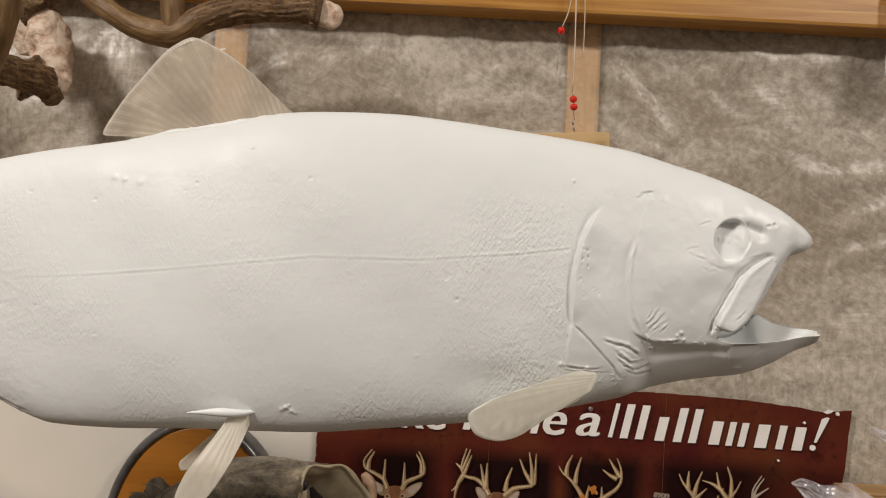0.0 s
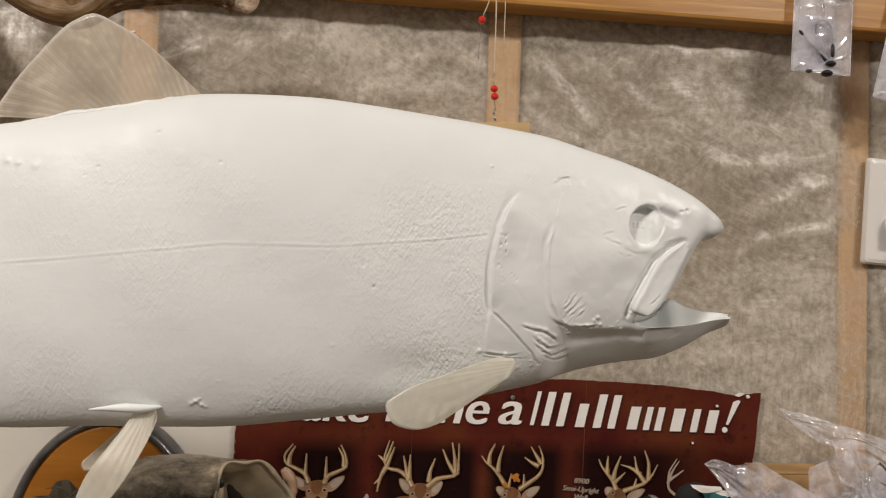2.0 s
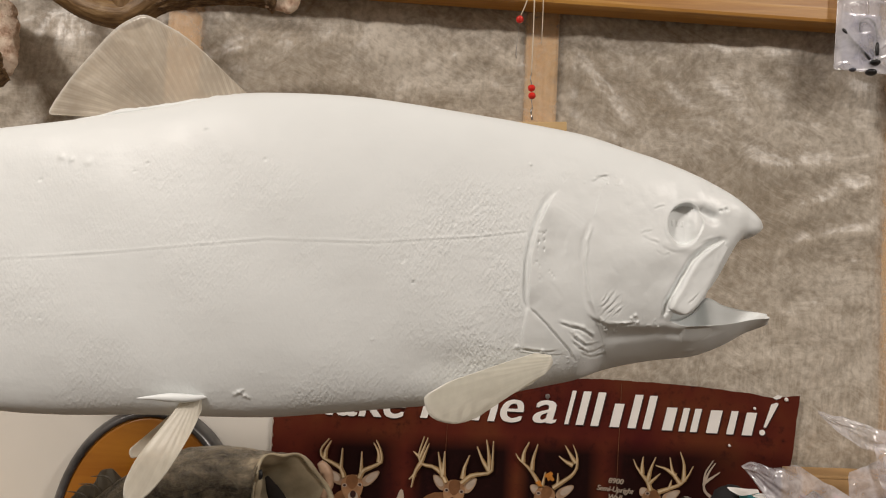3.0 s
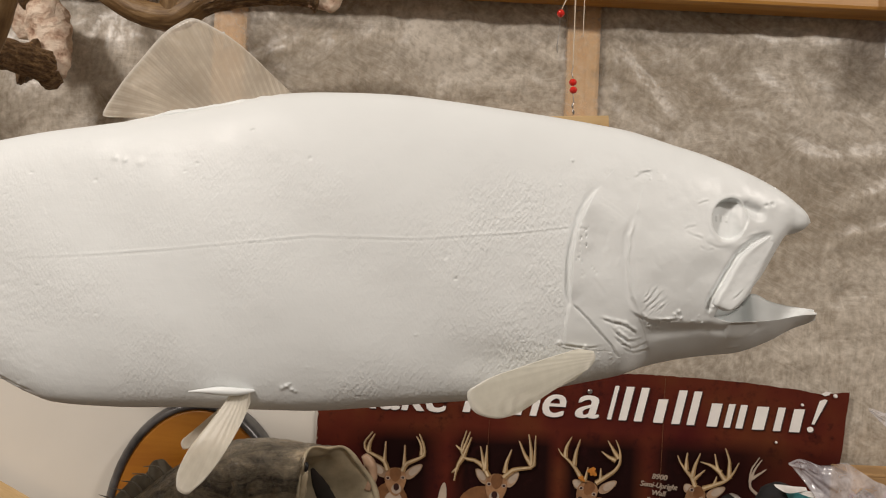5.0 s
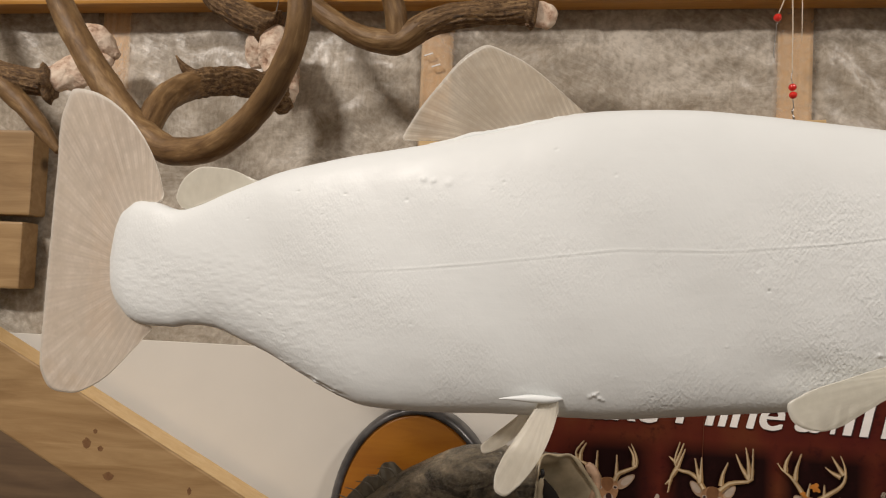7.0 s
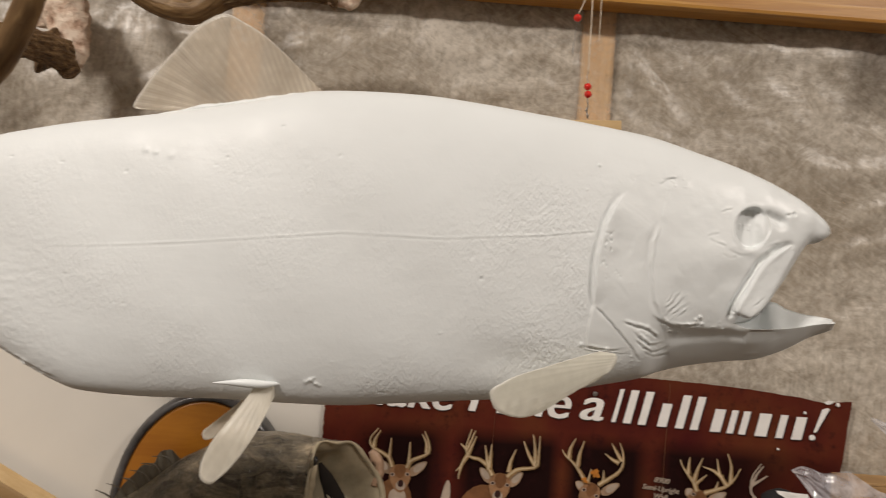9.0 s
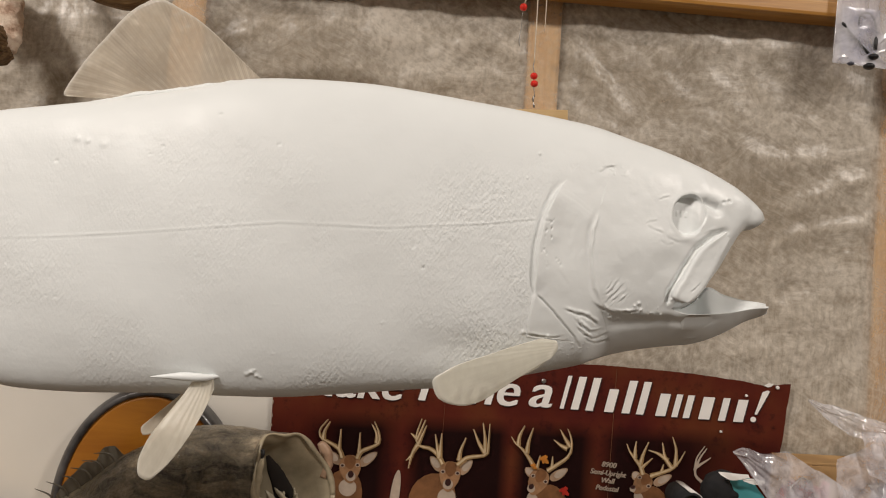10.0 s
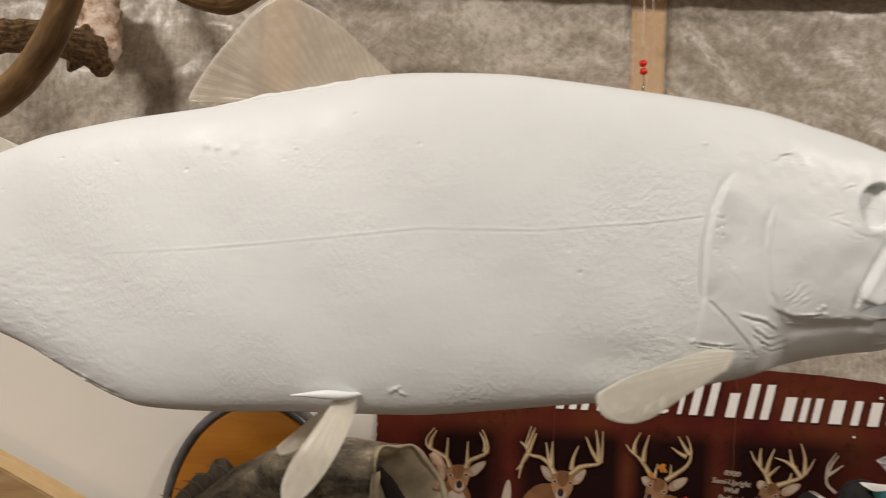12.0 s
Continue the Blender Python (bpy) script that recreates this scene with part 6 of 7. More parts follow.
linked("dorsal_fin", fan("dorsal_fin", [(-0.292, 1.172), (-0.262, 1.198), (-0.224, 1.226)], [(-0.297, 1.182), (-0.284, 1.202), (-0.272, 1.2145), (-0.266, 1.222), (-0.256, 1.224), (-0.2485, 1.2370), (-0.240, 1.2395), (-0.224, 1.2310)], lambda X, Z: 0.815 - 0.35 * (X + 0.25), 0.0018, 7, ridge=0.0010, fold=0.003), FIN_DARK, mount, label="dark spiny back fin")
for k in range(6):
    x, z = -0.288 + 0.0115 * k, 1.178 + 0.0092 * k
    linked("fin_spine", tube("fin_spine", [(x, 0.824 - 0.004 * k, z, 0.0011), (x - 0.008, 0.820 - 0.004 * k, z + 0.012, 0.0009), (x - 0.020, 0.816 - 0.004 * k, z + 0.0185 - 0.0012 * k, 0.0003)], 14, 8), FIN_DARK, mount, label="bare fin spine")


# ---- antlers hung from the rail ----
def pedicle(parent, points, label="raw pinkish-white bone stump"):
    linked("bone_stump", tube("bone_stump", points, 60, 44, 0.24, 50, flat=0.6), BONE, parent, label=label)


def rosette(parent, x, y, z, r, axis):
    d = Vector(axis).normalized() * 0.006
    c = Vector((x, y, z))
    linked("burr", tube("burr", [(*(c - d), r * 0.72), (*(c - d * 0.4), r), (*(c + d * 0.4), r * 0.98), (*(c + d), r * 0.7)], 16, 30, 0.38, 95), PEARL, parent, label="rough brown knobbly burr")


def beam(parent, name, points, mat=None, n=70, lumps=0.10, ridges=0.0, label=""):
    linked(name, tube(name, points, n * 2, 72 if ridges else 40, lumps, 42, ridges=ridges), mat or BEAM, parent, label=label)


a1 = thing("deer_antler", "large curved brown antler with raw bone stump on the rail", "antler", "antlers on the wall")
beam(a1, "main_beam", [(-0.386, 0.838, 1.618, 0.0150), (-0.403, 0.800, 1.618, 0.0140), (-0.420, 0.760, 1.609, 0.0130), (-0.427, 0.728, 1.597, 0.0122), (-0.428, 0.712, 1.590, 0.0102)], PEARL, 70, 0.10, 0.15, "rough pearled lower beam")
beam(a1, "middle_beam", [(-0.4265, 0.735, 1.600, 0.0112), (-0.428, 0.720, 1.594, 0.0125), (-0.428, 0.670, 1.567, 0.0116), (-0.424, 0.638, 1.535, 0.0105)], None, 40, 0.08, 0.03, "smoother dark brown bend")
beam(a1, "upper_beam", [(-0.590, 0.730, 1.760, 0.003), (-0.572, 0.712, 1.715, 0.0085), (-0.558, 0.700, 1.683, 0.0105), (-0.542, 0.690, 1.660, 0.0115), (-0.507, 0.675, 1.614, 0.0122), (-0.465, 0.655, 1.569, 0.0125), (-0.423, 0.635, 1.532, 0.0122), (-0.388, 0.620, 1.516, 0.0112), (-0.346, 0.600, 1.518, 0.0104), (-0.307, 0.580, 1.539, 0.0098),
                         (-0.280, 0.560, 1.567, 0.0090), (-0.267, 0.550, 1.595, 0.0084), (-0.2665, 0.548, 1.620, 0.0075), (-0.271, 0.55, 1.655, 0.0025)], None, 120, 0.07, 0.0, "smooth brown curved beam")
beam(a1, "brow_tine", [(-0.428, 0.738, 1.603, 0.0085), (-0.434, 0.730, 1.609, 0.0055), (-0.439, 0.724, 1.615, 0.0032), (-0.4440, 0.720, 1.6230, 0.0007)], PEARL, 24, 0.12, 0.05)
linked("hanging_wire", tube("hanging_wire", [(-0.402, 0.852, 1.685, 0.0007), (-0.404, 0.866, 1.715, 0.0007), (-0.405, 0.8825, 1.750, 0.0007)], 10, 6), STEEL, a1, label="thin steel hanging wire")
rosette(a1, -0.402, 0.838, 1.622, 0.0215, (1, 0.1, -0.35))
pedicle(a1, [(-0.405, 0.850, 1.692, 0.010), (-0.398, 0.852, 1.680, 0.019), (-0.392, 0.853, 1.660, 0.0215), (-0.389, 0.853, 1.640, 0.0205), (-0.386, 0.852, 1.622, 0.0175), (-0.383, 0.850, 1.610, 0.011)], "broad raw pinkish-white bone stump")
linked("burr", tube("burr", [(-0.395, 0.842, 1.612, 0.008), (-0.383, 0.844, 1.606, 0.010), (-0.374, 0.847, 1.610, 0.007)], 14, 20, 0.4, 95), PEARL, a1, label="rough brown knobbly burr")

a2 = thing("deer_antler", "forked brown antler with bone stump, lying against the rail", "antler", "antlers on the wall")
beam(a2, "main_beam", [(-0.392, 0.905, 1.830, 0.007), (-0.390, 0.86, 1.80, 0.009), (-0.368, 0.822, 1.742, 0.0100), (-0.345, 0.815, 1.706, 0.0100), (-0.313, 0.81, 1.682, 0.0105), (-0.283, 0.81, 1.667, 0.0115), (-0.255, 0.81, 1.664, 0.0130), (-0.222, 0.81, 1.682, 0.0130), (-0.185, 0.812, 1.692, 0.0125), (-0.145, 0.814, 1.696, 0.0120), (-0.118, 0.815, 1.696, 0.0125)], None, 100, 0.09, 0.03, "brown beam with a pale fork")
beam(a2, "lower_beam", [(-0.240, 0.81, 1.672, 0.0110), (-0.222, 0.81, 1.682, 0.0126), (-0.185, 0.812, 1.692, 0.0121), (-0.145, 0.814, 1.696, 0.0118), (-0.118, 0.815, 1.696, 0.0120)], PEARL, 50, 0.06, 0.14, "dark grooved base of the beam")
beam(a2, "tine", [(-0.252, 0.808, 1.668, 0.0110), (-0.254, 0.805, 1.690, 0.0115), (-0.262, 0.80, 1.720, 0.0105), (-0.274, 0.80, 1.765, 0.0080), (-0.285, 0.81, 1.80, 0.002)], None, 36, 0.08)
rosette(a2, -0.117, 0.815, 1.695, 0.0165, (1, 0, -0.1))
pedicle(a2, [(-0.122, 0.816, 1.695, 0.012), (-0.105, 0.817, 1.693, 0.0135), (-0.096, 0.818, 1.691, 0.012), (-0.092, 0.818, 1.690, 0.006)])

a3 = thing("deer_antler", "rough pearled antler base with a broad pink bone stump", "antler", "antlers on the wall")
beam(a3, "main_beam", [(-0.520, 0.905, 1.832, 0.007), (-0.515, 0.88, 1.815, 0.010), (-0.495, 0.862, 1.765, 0.0125), (-0.462, 0.858, 1.722, 0.0135), (-0.430, 0.856, 1.704, 0.0140), (-0.408, 0.856, 1.696, 0.0140)], PEARL, 60, 0.12, 0.16)
rosette(a3, -0.406, 0.856, 1.694, 0.0190, (1, 0, -0.7))
pedicle(a3, [(-0.415, 0.860, 1.690, 0.012), (-0.420, 0.864, 1.676, 0.016), (-0.424, 0.866, 1.660, 0.012), (-0.424, 0.866, 1.652, 0.006)])

a4 = thing("deer_antler", "brown antler pair base with white and pink bone stump", "antler", "antlers on the wall")
beam(a4, "main_beam", [(-0.800, 0.905, 1.832, 0.007), (-0.800, 0.87, 1.80, 0.011), (-0.775, 0.845, 1.70, 0.013), (-0.735, 0.835, 1.645, 0.0135), (-0.690, 0.832, 1.630, 0.0135), (-0.655, 0.832, 1.625, 0.0130)], PEARL, 60, 0.12, 0.16)
beam(a4, "tine", [(-0.720, 0.835, 1.640, 0.011), (-0.695, 0.825, 1.615, 0.0115), (-0.665, 0.818, 1.592, 0.0105), (-0.640, 0.815, 1.566, 0.0085), (-0.622, 0.815, 1.545, 0.004)], None, 36, 0.08)
rosette(a4, -0.652, 0.832, 1.625, 0.0185, (1, 0, 0.2))
pedicle(a4, [(-0.655, 0.836, 1.630, 0.014), (-0.632, 0.842, 1.638, 0.020), (-0.612, 0.850, 1.650, 0.020), (-0.598, 0.856, 1.668, 0.014)], "white and pink bone stump")
beam(a4, "skull_plate", [(-0.640, 0.850, 1.690, 0.008), (-0.615, 0.852, 1.684, 0.014), (-0.598, 0.854, 1.672, 0.013), (-0.585, 0.856, 1.662, 0.005)], BONE, 30, 0.3, label="jagged white skull fragment")


# ---- fishing rigs ----
def ball(name, x, y, z, r, mat, parent, squash=0.92):
    bm = bmesh.new()
    bmesh.ops.create_uvsphere(bm, u_segments=24, v_segments=14, radius=r)
    bm.transform(Matrix.Translation((x, y, z)) @ Matrix.Diagonal((1, 1, squash, 1)))
    return part(name, bm, mat, parent, smooth=True)


rig = thing("fishing_rig", "hanging fishing leader with two red beads and a swivel", "fishing rig", "hanging rigs")
linked("line", tube("line", [(0.1475, 0.880, 1.790, 0.0008), (0.1465, 0.866, 1.735, 0.0008), (0.1455, 0.858, 1.690, 0.0006), (0.1450, 0.8555, 1.655, 0.0006), (0.1450, 0.855, 1.645, 0.0005)], 30, 8), LINE, rig, label="white fishing line")
for z in (1.6315, 1.6235):
    ball("bead", 0.1455 + (1.6315 - z) * 0.1, 0.855, z, 0.0040, RED, rig)
linked("wire_loop", tube("wire_loop", [(0.1450, 0.855, 1.647, 0.0005), (0.1440, 0.855, 1.642, 0.0005), (0.1455, 0.855, 1.636, 0.0005), (0.1460, 0.855, 1.620, 0.0005), (0.1475, 0.855, 1.610, 0.0005)], 20, 6), STEEL, rig)
linked("swivel", tube("swivel", [(0.1470, 0.855, 1.611, 0.0004), (0.1460, 0.855, 1.607, 0.0011), (0.1466, 0.855, 1.604, 0.0005), (0.1472, 0.855, 1.601, 0.0012), (0.1476, 0.855, 1.598, 0.0004)], 24, 8), STEEL, rig)
rig2 = thing("fishing_rig", "single red bead on a short thin leader hanging from the rail", "fishing rig", "hanging rigs")
linked("line", tube("line", [(0.1450, 0.880, 1.788, 0.0006), (0.1420, 0.868, 1.745, 0.0006), (0.1370, 0.862, 1.722, 0.0006), (0.1315, 0.860, 1.708, 0.0005)], 24, 8), LINE, rig2)
ball("bead", 0.1310, 0.860, 1.7045, 0.0041, RED, rig2, 1.0)
linked("leader", tube("leader", [(0.1305, 0.860, 1.700, 0.0003), (0.1300, 0.862, 1.685, 0.0003), (0.1290, 0.863, 1.668, 0.0006), (0.1295, 0.863, 1.664, 0.0003)], 16, 6), STEEL, rig2)
rig3 = thing("fishing_rig", "thin bare tan leader hanging from the rail", "fishing rig", "hanging rigs")
linked("line", tube("line", [(0.1530, 0.880, 1.788, 0.0005), (0.1560, 0.866, 1.735, 0.0005), (0.1555, 0.862, 1.705, 0.0005), (0.1550, 0.860, 1.680, 0.0003)], 24, 8), LINE, rig3)


def pillow(name, wide, high, y, fat, seed, folds=()):
    """A small flat bag: two creased sheets sealed round their edge, its lower left corner at the origin."""
    U, V = np.meshgrid(np.linspace(0, 1, 90), np.linspace(0, 1, 120), indexing="ij")
    X, Z = wide * U, high * V
    puff = fat * np.maximum(0, 16 * U * (1 - U) * V * (1 - V)) ** 0.6
    slack = step(np.minimum(U, 1 - U), 0, 0.08)
    wave = 0.0012 * cloud(X, Z, 40, 2, seed) * slack + 0.0006 * np.sin(9 * U + 5 * V + seed) * U * V
    for line, rise in folds:
        d, f = along(X, Z, line)
        wave = wave - 0.35 * rise * bell(d, 0.0014) * step(f, 0, 0.2) * step(1 - f, 0, 0.2)
    front, back = np.stack([X, y - puff + wave, Z], -1), np.stack([X, y + 0.6 * puff + wave, Z], -1)
    return grid_mesh(name, np.concatenate([front, back[:, ::-1]], 1), close_v=True)


def lure_bag(seed, high):
    """Zip bag with a jig inside; its lower left corner stands at the origin, its hanging hole at the top."""
    bag = thing("lure_bag", "small clear zip bag with dark jig, hung on the rail", "zip bag", "zip bags on the rail")
    folds = (([(0.0285, high - 0.035), (0.0310, high - 0.047), (0.0320, high - 0.062)], 0.0018), ([(0.047, 0.024), (0.056, 0.033), (0.066, 0.045)], 0.0020), ([(0.047, 0.014), (0.058, 0.019), (0.067, 0.023)], 0.0016),
             ([(0.050, 0.012), (0.058, 0.008), (0.065, 0.003)], 0.0018), ([(0.003, 0.003), (0.009, 0.007), (0.018, 0.0065)], 0.0018), ([(0.006, high - 0.048), (0.004, high - 0.060), (0.005, high - 0.075)], 0.0010),
             ([(0.036, high - 0.040), (0.052, high - 0.044), (0.066, high - 0.039)], 0.0012), ([(0.012, high - 0.052), (0.024, high - 0.047), (0.036, high - 0.051)], 0.0010))
    linked("bag_film", pillow("bag_film", 0.0695, high, 0.0, 0.0046, seed, folds), BAG_FROST, bag, label="clear crinkled plastic")
    for z in (high - 0.032, high - 0.036):
        part("zip_strip", box(0.0005, 0.069, -0.0016, 0.0012, z, z + 0.0014, 0.0005), BAG_SEAM, bag, "whitish zip strip")
    edge = [(0.0, 0.0, high), (0.0002, 0.0, high * 0.5), (0.0, 0.0, 0.0040), (0.0, 0.0, 0.0004), (0.0004, 0.0, 0.0), (0.0040, 0.0, 0.0), (0.035, 0.0, 0.0002), (0.0655, 0.0, 0.0), (0.0691, 0.0, 0.0), (0.0695, 0.0, 0.0004), (0.0695, 0.0, 0.0040), (0.0693, 0.0, high * 0.5), (0.0695, 0.0, high)]
    linked("sealed_edge", tube("sealed_edge", [(*p, 0.00065) for p in edge], 160, 6), BAG_SEAM, bag, label="whitish sealed edge")
    linked("jig_rod", tube("jig_rod", [(0.0062, -0.001, 0.0450, 0.0016), (0.0082, -0.001, 0.0430, 0.0025), (0.0120, -0.001, 0.0393, 0.0020), (0.0390, -0.002, 0.0140, 0.0018)], 24, 9), BLACK, bag, label="dark slim jig")
    linked("hook", tube("hook", [(0.0258, -0.002, 0.0430, 0.0006), (0.0256, -0.002, 0.0510, 0.0009), (0.0290, -0.002, 0.0575, 0.0010), (0.0350, -0.002, 0.0590, 0.0010), (0.0415, -0.002, 0.0545, 0.0010), (0.0450, -0.002, 0.0450, 0.0010), (0.0458, -0.002, 0.0340, 0.0011), (0.0460, -0.002, 0.0310, 0.0022), (0.0462, -0.002, 0.0240, 0.0026), (0.0468, -0.002, 0.0190, 0.0020)], 60, 8), BLACK, bag, label="black curved hook")
    linked("inner_sleeve", pillow("inner_sleeve", 0.044, 0.062, 0.0018, 0.0008, seed + 2), LILAC_FILM, bag, label="lilac-grey inner sleeve").matrix_local = Matrix.Translation((0.008, 0, 0.003))
    for x, z, r, mat in ((0.0450, 0.0110, 0.0056, BLACK), (0.0410, -0.0002, 0.0060, BLACK), (0.0200, 0.0005, 0.0036, SLATE)):
        ball("jig_bead", x, -0.002, z, r, mat, bag, 0.62)
    return bag


for x, z, lean, seed, high in ((0.4810, 1.6795, 1.8, 3, 0.122), (0.5780, 1.6560, 13.0, 8, 0.135)):
    hung = lure_bag(seed, high)
    hung.matrix_world = Matrix.Translation((x, 0.8755, z)) @ Matrix.Rotation(radians(lean), 4, "Y")
    peg = linked("rail_nail", tube("rail_nail", [(0, 0.012, 0, 0.0011), (0, -0.006, 0.0004, 0.0011), (-0.0005, -0.0090, 0.0014, 0.0011), (-0.006, -0.0095, -0.004, 0.0008)], 24, 8), BLACK)
    peg.matrix_world = Matrix.Translation((x + 0.048 + math.sin(radians(lean)) * (high - 0.02), 0.8755, z + high - 0.026 - 0.04 * math.sin(radians(lean))))
    tagged(peg, "thin dark bent nail in the wooden rail", "nail", "nails in the rail")


# ---- clutter on the bench ----
carton = thing("cardboard_box", "plain brown cardboard box on the bench", "box")
part("carton_wall", box(0.456, 0.80, 0.868, 0.872, 1.0155, 1.2385, 0.0008), CARD, carton)
part("carton_wall", box(0.456, 0.80, 0.906, 0.910, 1.0155, 1.2385, 0.0008), CARD, carton)
part("carton_wall", box(0.452, 0.4559, 0.868, 0.910, 1.0155, 1.2385, 0.0008), CARD, carton)
part("carton_wall", box(0.8001, 0.804, 0.868, 0.910, 1.0155, 1.2385, 0.0008), CARD, carton)
part("carton_flap", box(0.452, 0.804, 0.868, 0.910, 1.2387, 1.2417, 0.0008, Matrix.Identity(4)), CARD, carton, "closed brown top flap")
part("carton_base", box(0.4565, 0.7995, 0.8725, 0.9055, 1.0155, 1.019, 0), CARD, carton)


def crumpled(name, centre, size, seed, crease_size=16.0, amount=0.30, n=70, m=90):
    """A loose crumpled bag: a closed, sharply creased skin."""
    P = np.zeros((n, m, 3))
    c, s = Vector(centre), Vector(size)
    for i in range(n):
        th = math.pi * i / (n - 1)
        for j in range(m):
            ph = 2 * math.pi * j / m
            d = Vector((math.sin(th) * math.cos(ph), math.sin(th) * math.sin(ph), math.cos(th)))
            p = Vector((d.x * s.x, d.y * s.y, d.z * s.z))
            q = p * crease_size + Vector((seed, seed * 2, 0))
            r = 1 - amount * (1.5 * abs(noise.noise(q)) + 0.8 * abs(noise.noise(q * 2.1)) + 0.3 * abs(noise.noise(q * 4.3)) - 0.50)
            P[i, j] = c + p * r
    P[:, :, 2] = np.maximum(P[:, :, 2], 1.0155)
    return grid_mesh(name, P, close_v=True)


bag_a = thing("plastic_bag", "crumpled clear plastic bag with a pointed corner sticking out", "plastic bag", "loose plastic bags")
linked("bag_skin", crumpled("bag_skin", (0.575, 0.828, 1.140), (0.083, 0.030, 0.118), 4.0, 10.0, 0.30), BAG, bag_a)


def loose_sheet(name, rows, seed, amount=1.0):
    """A floppy film strip between two edges given as rows of (upper, lower)."""
    up, low = path_points([r[0] for r in rows], 60), path_points([r[1] for r in rows], 60)
    P = np.zeros((60, 30, 3))
    for i in range(60):
        for j in range(30):
            v = j / 29
            p = up[i] * (1 - v) + low[i] * v
            w = 0.010 * noise.noise(Vector((p[0] * 38 + seed, v * 2.0, seed))) + 0.005 * noise.noise(Vector((p[0] * 90, v * 6.0, seed)))
            P[i, j] = (p[0], p[1] + 0.6 * amount * w, p[2] + 0.3 * amount * w)
    return grid_mesh(name, P)


linked("bag_corner", loose_sheet("bag_corner", [((0.457, 0.850, 1.3125), (0.459, 0.850, 1.3085)), ((0.486, 0.845, 1.3060), (0.480, 0.838, 1.2880)), ((0.514, 0.842, 1.2990), (0.506, 0.832, 1.2755)), ((0.546, 0.84, 1.2900), (0.545, 0.828, 1.2720)), ((0.590, 0.84, 1.274), (0.592, 0.828, 1.2370)), ((0.650, 0.84, 1.255), (0.650, 0.83, 1.200))], 2.0), BAG, bag_a, label="pointed clear bag corner")
linked("bag_corner", loose_sheet("bag_corner", [((0.481, 0.83, 1.254), (0.478, 0.82, 1.200)), ((0.501, 0.825, 1.266), (0.500, 0.808, 1.180)), ((0.525, 0.828, 1.272), (0.530, 0.805, 1.150)), ((0.56, 0.83, 1.262), (0.56, 0.805, 1.12)), ((0.61, 0.835, 1.235), (0.60, 0.81, 1.10))], 7.0), BAG, bag_a)
linked("bag_corner", loose_sheet("bag_corner", [((0.500, 0.822, 1.286), (0.504, 0.815, 1.245)), ((0.512, 0.815, 1.287), (0.514, 0.806, 1.240)), ((0.524, 0.818, 1.276), (0.528, 0.806, 1.225)), ((0.540, 0.822, 1.262), (0.542, 0.810, 1.21))], 11.0), BAG, bag_a)

bag_b = thing("plastic_bag", "crumpled clear bag wrapped round pink soft lures", "plastic bag", "loose plastic bags")
linked("bag_skin", crumpled("bag_skin", (0.432, 0.800, 1.120), (0.062, 0.026, 0.112), 9.0, 10.0, 0.28), BAG, bag_b)
linked("bag_corner", loose_sheet("bag_corner", [((0.355, 0.80, 1.2630), (0.358, 0.80, 1.2600)), ((0.364, 0.795, 1.2690), (0.368, 0.788, 1.245)), ((0.381, 0.792, 1.2660), (0.386, 0.782, 1.220)), ((0.397, 0.790, 1.2680), (0.405, 0.778, 1.195)), ((0.424, 0.79, 1.2580), (0.425, 0.775, 1.170)), ((0.448, 0.79, 1.2460), (0.450, 0.775, 1.150)), ((0.485, 0.80, 1.2220), (0.490, 0.78, 1.13)), ((0.520, 0.80, 1.195), (0.520, 0.785, 1.11))], 5.0), BAG, bag_b)
for k in range(6):
    x = 0.398 + 0.0085 * k
    linked("soft_lure", tube("soft_lure", [(x, 0.812, 1.09, 0.006), (x + 0.004, 0.809, 1.15, 0.008), (x + 0.010, 0.806, 1.210 + 0.005 * (k % 3), 0.0075), (x + 0.014, 0.806, 1.232 + 0.005 * (k % 2), 0.003)], 20, 10, 0.15, 60), PINK, bag_b, label="pink soft lure")

pack = thing("lure_package", "flat teal lure package with torn white top standing on end", "package")
part("card", flat_shape([(0.360, 1.2355), (0.379, 1.2375), (0.425, 1.185), (0.460, 1.110), (0.490, 1.0158), (0.420, 1.0158), (0.395, 1.15)], 0.819, 0.002), TEAL, pack)
linked("torn_flap", loose_sheet("torn_flap", [((0.346, 0.812, 1.2410), (0.348, 0.810, 1.2385)), ((0.356, 0.810, 1.2412), (0.357, 0.806, 1.2350)), ((0.366, 0.809, 1.2405), (0.366, 0.805, 1.2360)), ((0.376, 0.809, 1.2400), (0.376, 0.806, 1.2375))], 1.0, 0.12), WHITE_PRINT, pack, label="torn white top edge")
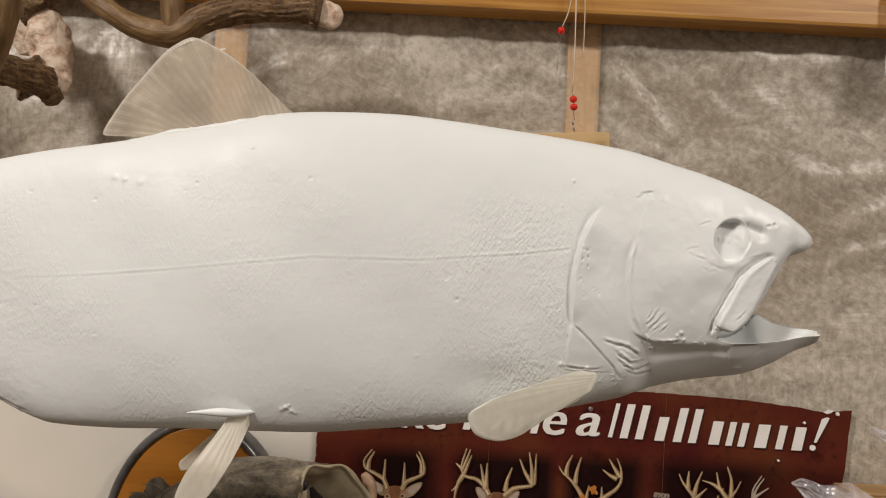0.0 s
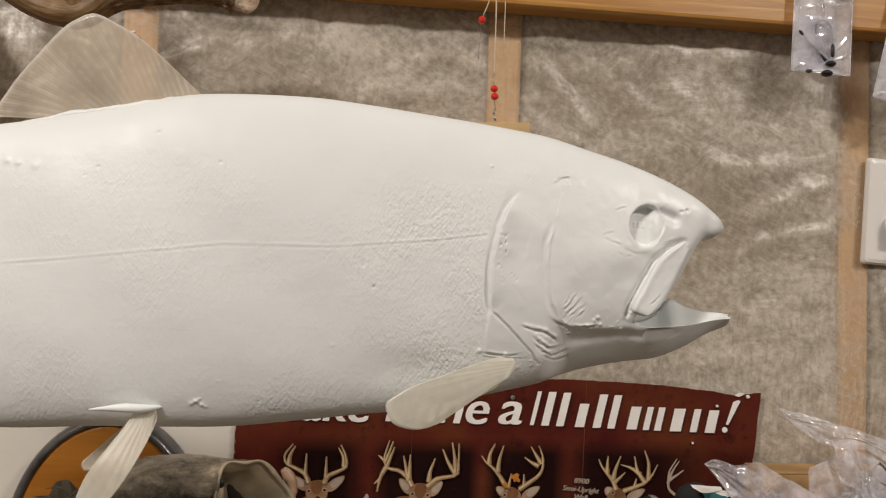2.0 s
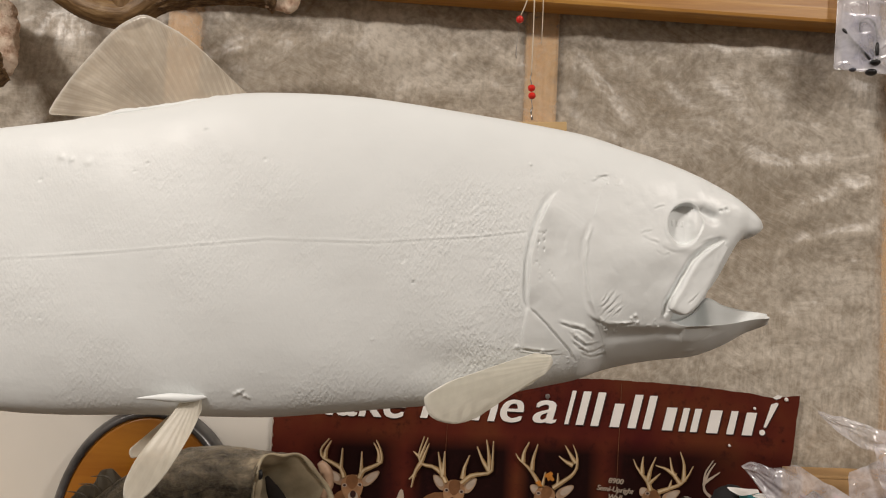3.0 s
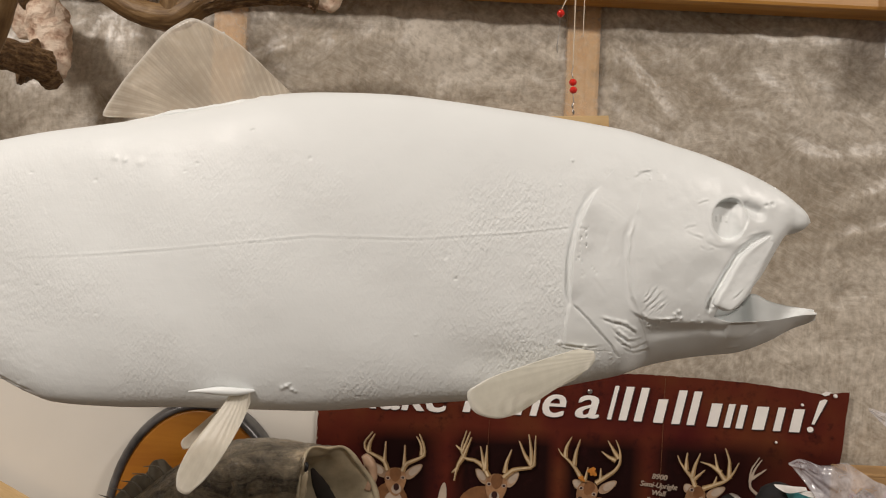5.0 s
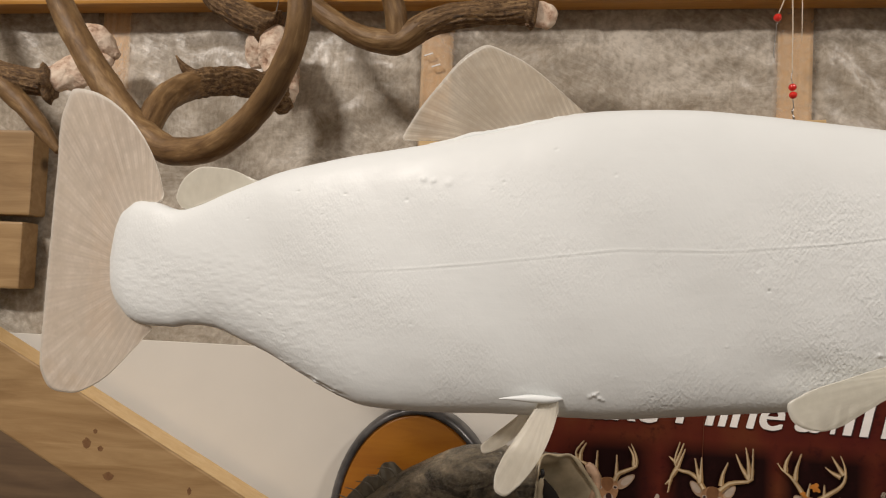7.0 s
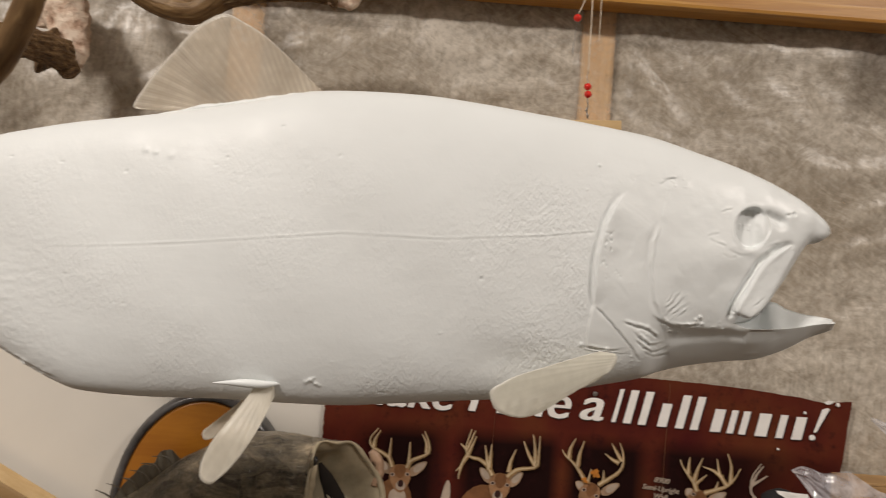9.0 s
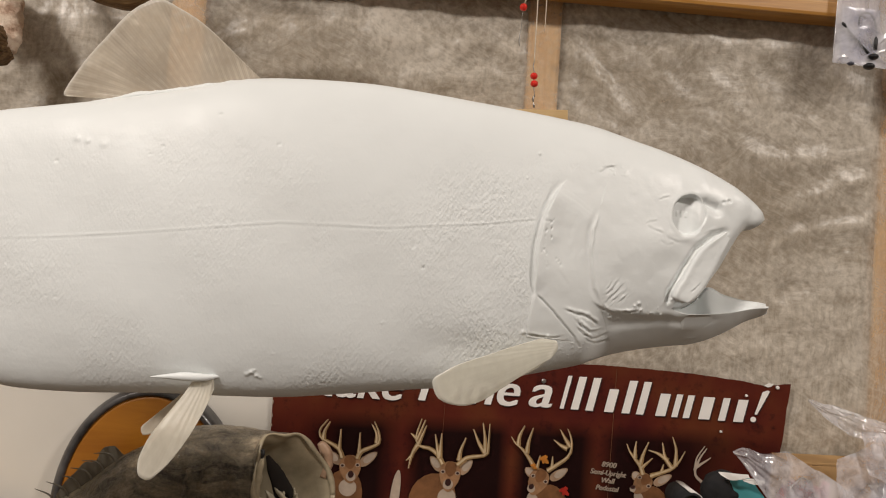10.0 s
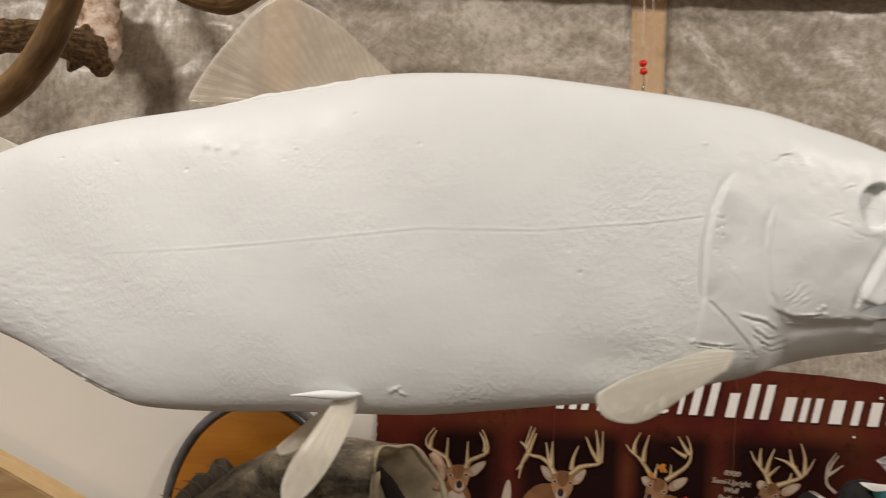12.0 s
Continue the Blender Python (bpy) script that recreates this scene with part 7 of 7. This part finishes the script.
linked("torn_flap", loose_sheet("torn_flap", [((0.368, 0.808, 1.2360), (0.370, 0.806, 1.2340)), ((0.378, 0.807, 1.2372), (0.379, 0.804, 1.2320)), ((0.392, 0.806, 1.2352), (0.390, 0.804, 1.2325))], 8.0, 0.12), WHITE_PRINT, pack, label="torn white top edge")
roll = thing("rubber_roll", "black rolled rubber sheet standing on the bench", "rubber roll")
linked("sheet", tube("sheet", [(0.3615, 0.838, 1.0155, 0.022), (0.3610, 0.838, 1.10, 0.022), (0.3612, 0.837, 1.200, 0.0215), (0.3610, 0.836, 1.222, 0.0185), (0.3600, 0.835, 1.2330, 0.0125), (0.3590, 0.835, 1.2370, 0.004)], 80, 48, 0.22, 75), FELT, roll)
wrap = thing("rubber_sheet", "black rubber sheet with white face, curled over at its top", "rubber sheet")


def curled(inner, outer, y0, y1, start=-20, sweep=290):
    """A sheet that rises from the bench and curls over into an open roll; two radii give its thickness."""
    cx, cz = 0.3185, 1.2065
    line = []
    for k in range(60):
        a = radians(start + sweep * k / 59)
        grow = 1 - 0.22 * (math.degrees(a) + 20) / 290
        line.append((cx, cz, math.cos(a), math.sin(a), grow))
    rows = []
    for y in (y0, y1):
        path = []
        for radius, order in ((outer, 1), (inner, -1)):
            side = [(x + radius * g * c, z + radius * 1.05 * g * d) for x, z, c, d, g in line]
            foot = [(cx + radius * 0.94 + 0.010, 1.0157), (cx + radius * 0.94 + 0.004, 1.11)] if start < 0 else []
            path += (foot + side)[::order]
        lean = 0.10 * (y - y0)
        rows.append([(px + lean, y, pz - (0.0 if pz < 1.05 else 0.05 * (y - y0))) for px, pz in path])
    mid = np.array(rows)
    ends = [mid[0].copy(), mid[1].copy()]
    n = mid.shape[1]
    for e in ends:
        half = (e + e[::-1]) / 2
        e[:] = half
    return grid_mesh("sheet", np.array([ends[0], mid[0], mid[1], ends[1]]), close_v=True)


linked("sheet", curled(0.0118, 0.0142, 0.806, 0.862), FELT, wrap)
linked("white_face", curled(0.0144, 0.0151, 0.8075, 0.8605, 20, 75), WHITE_PRINT, wrap, label="smooth white strip on its top")
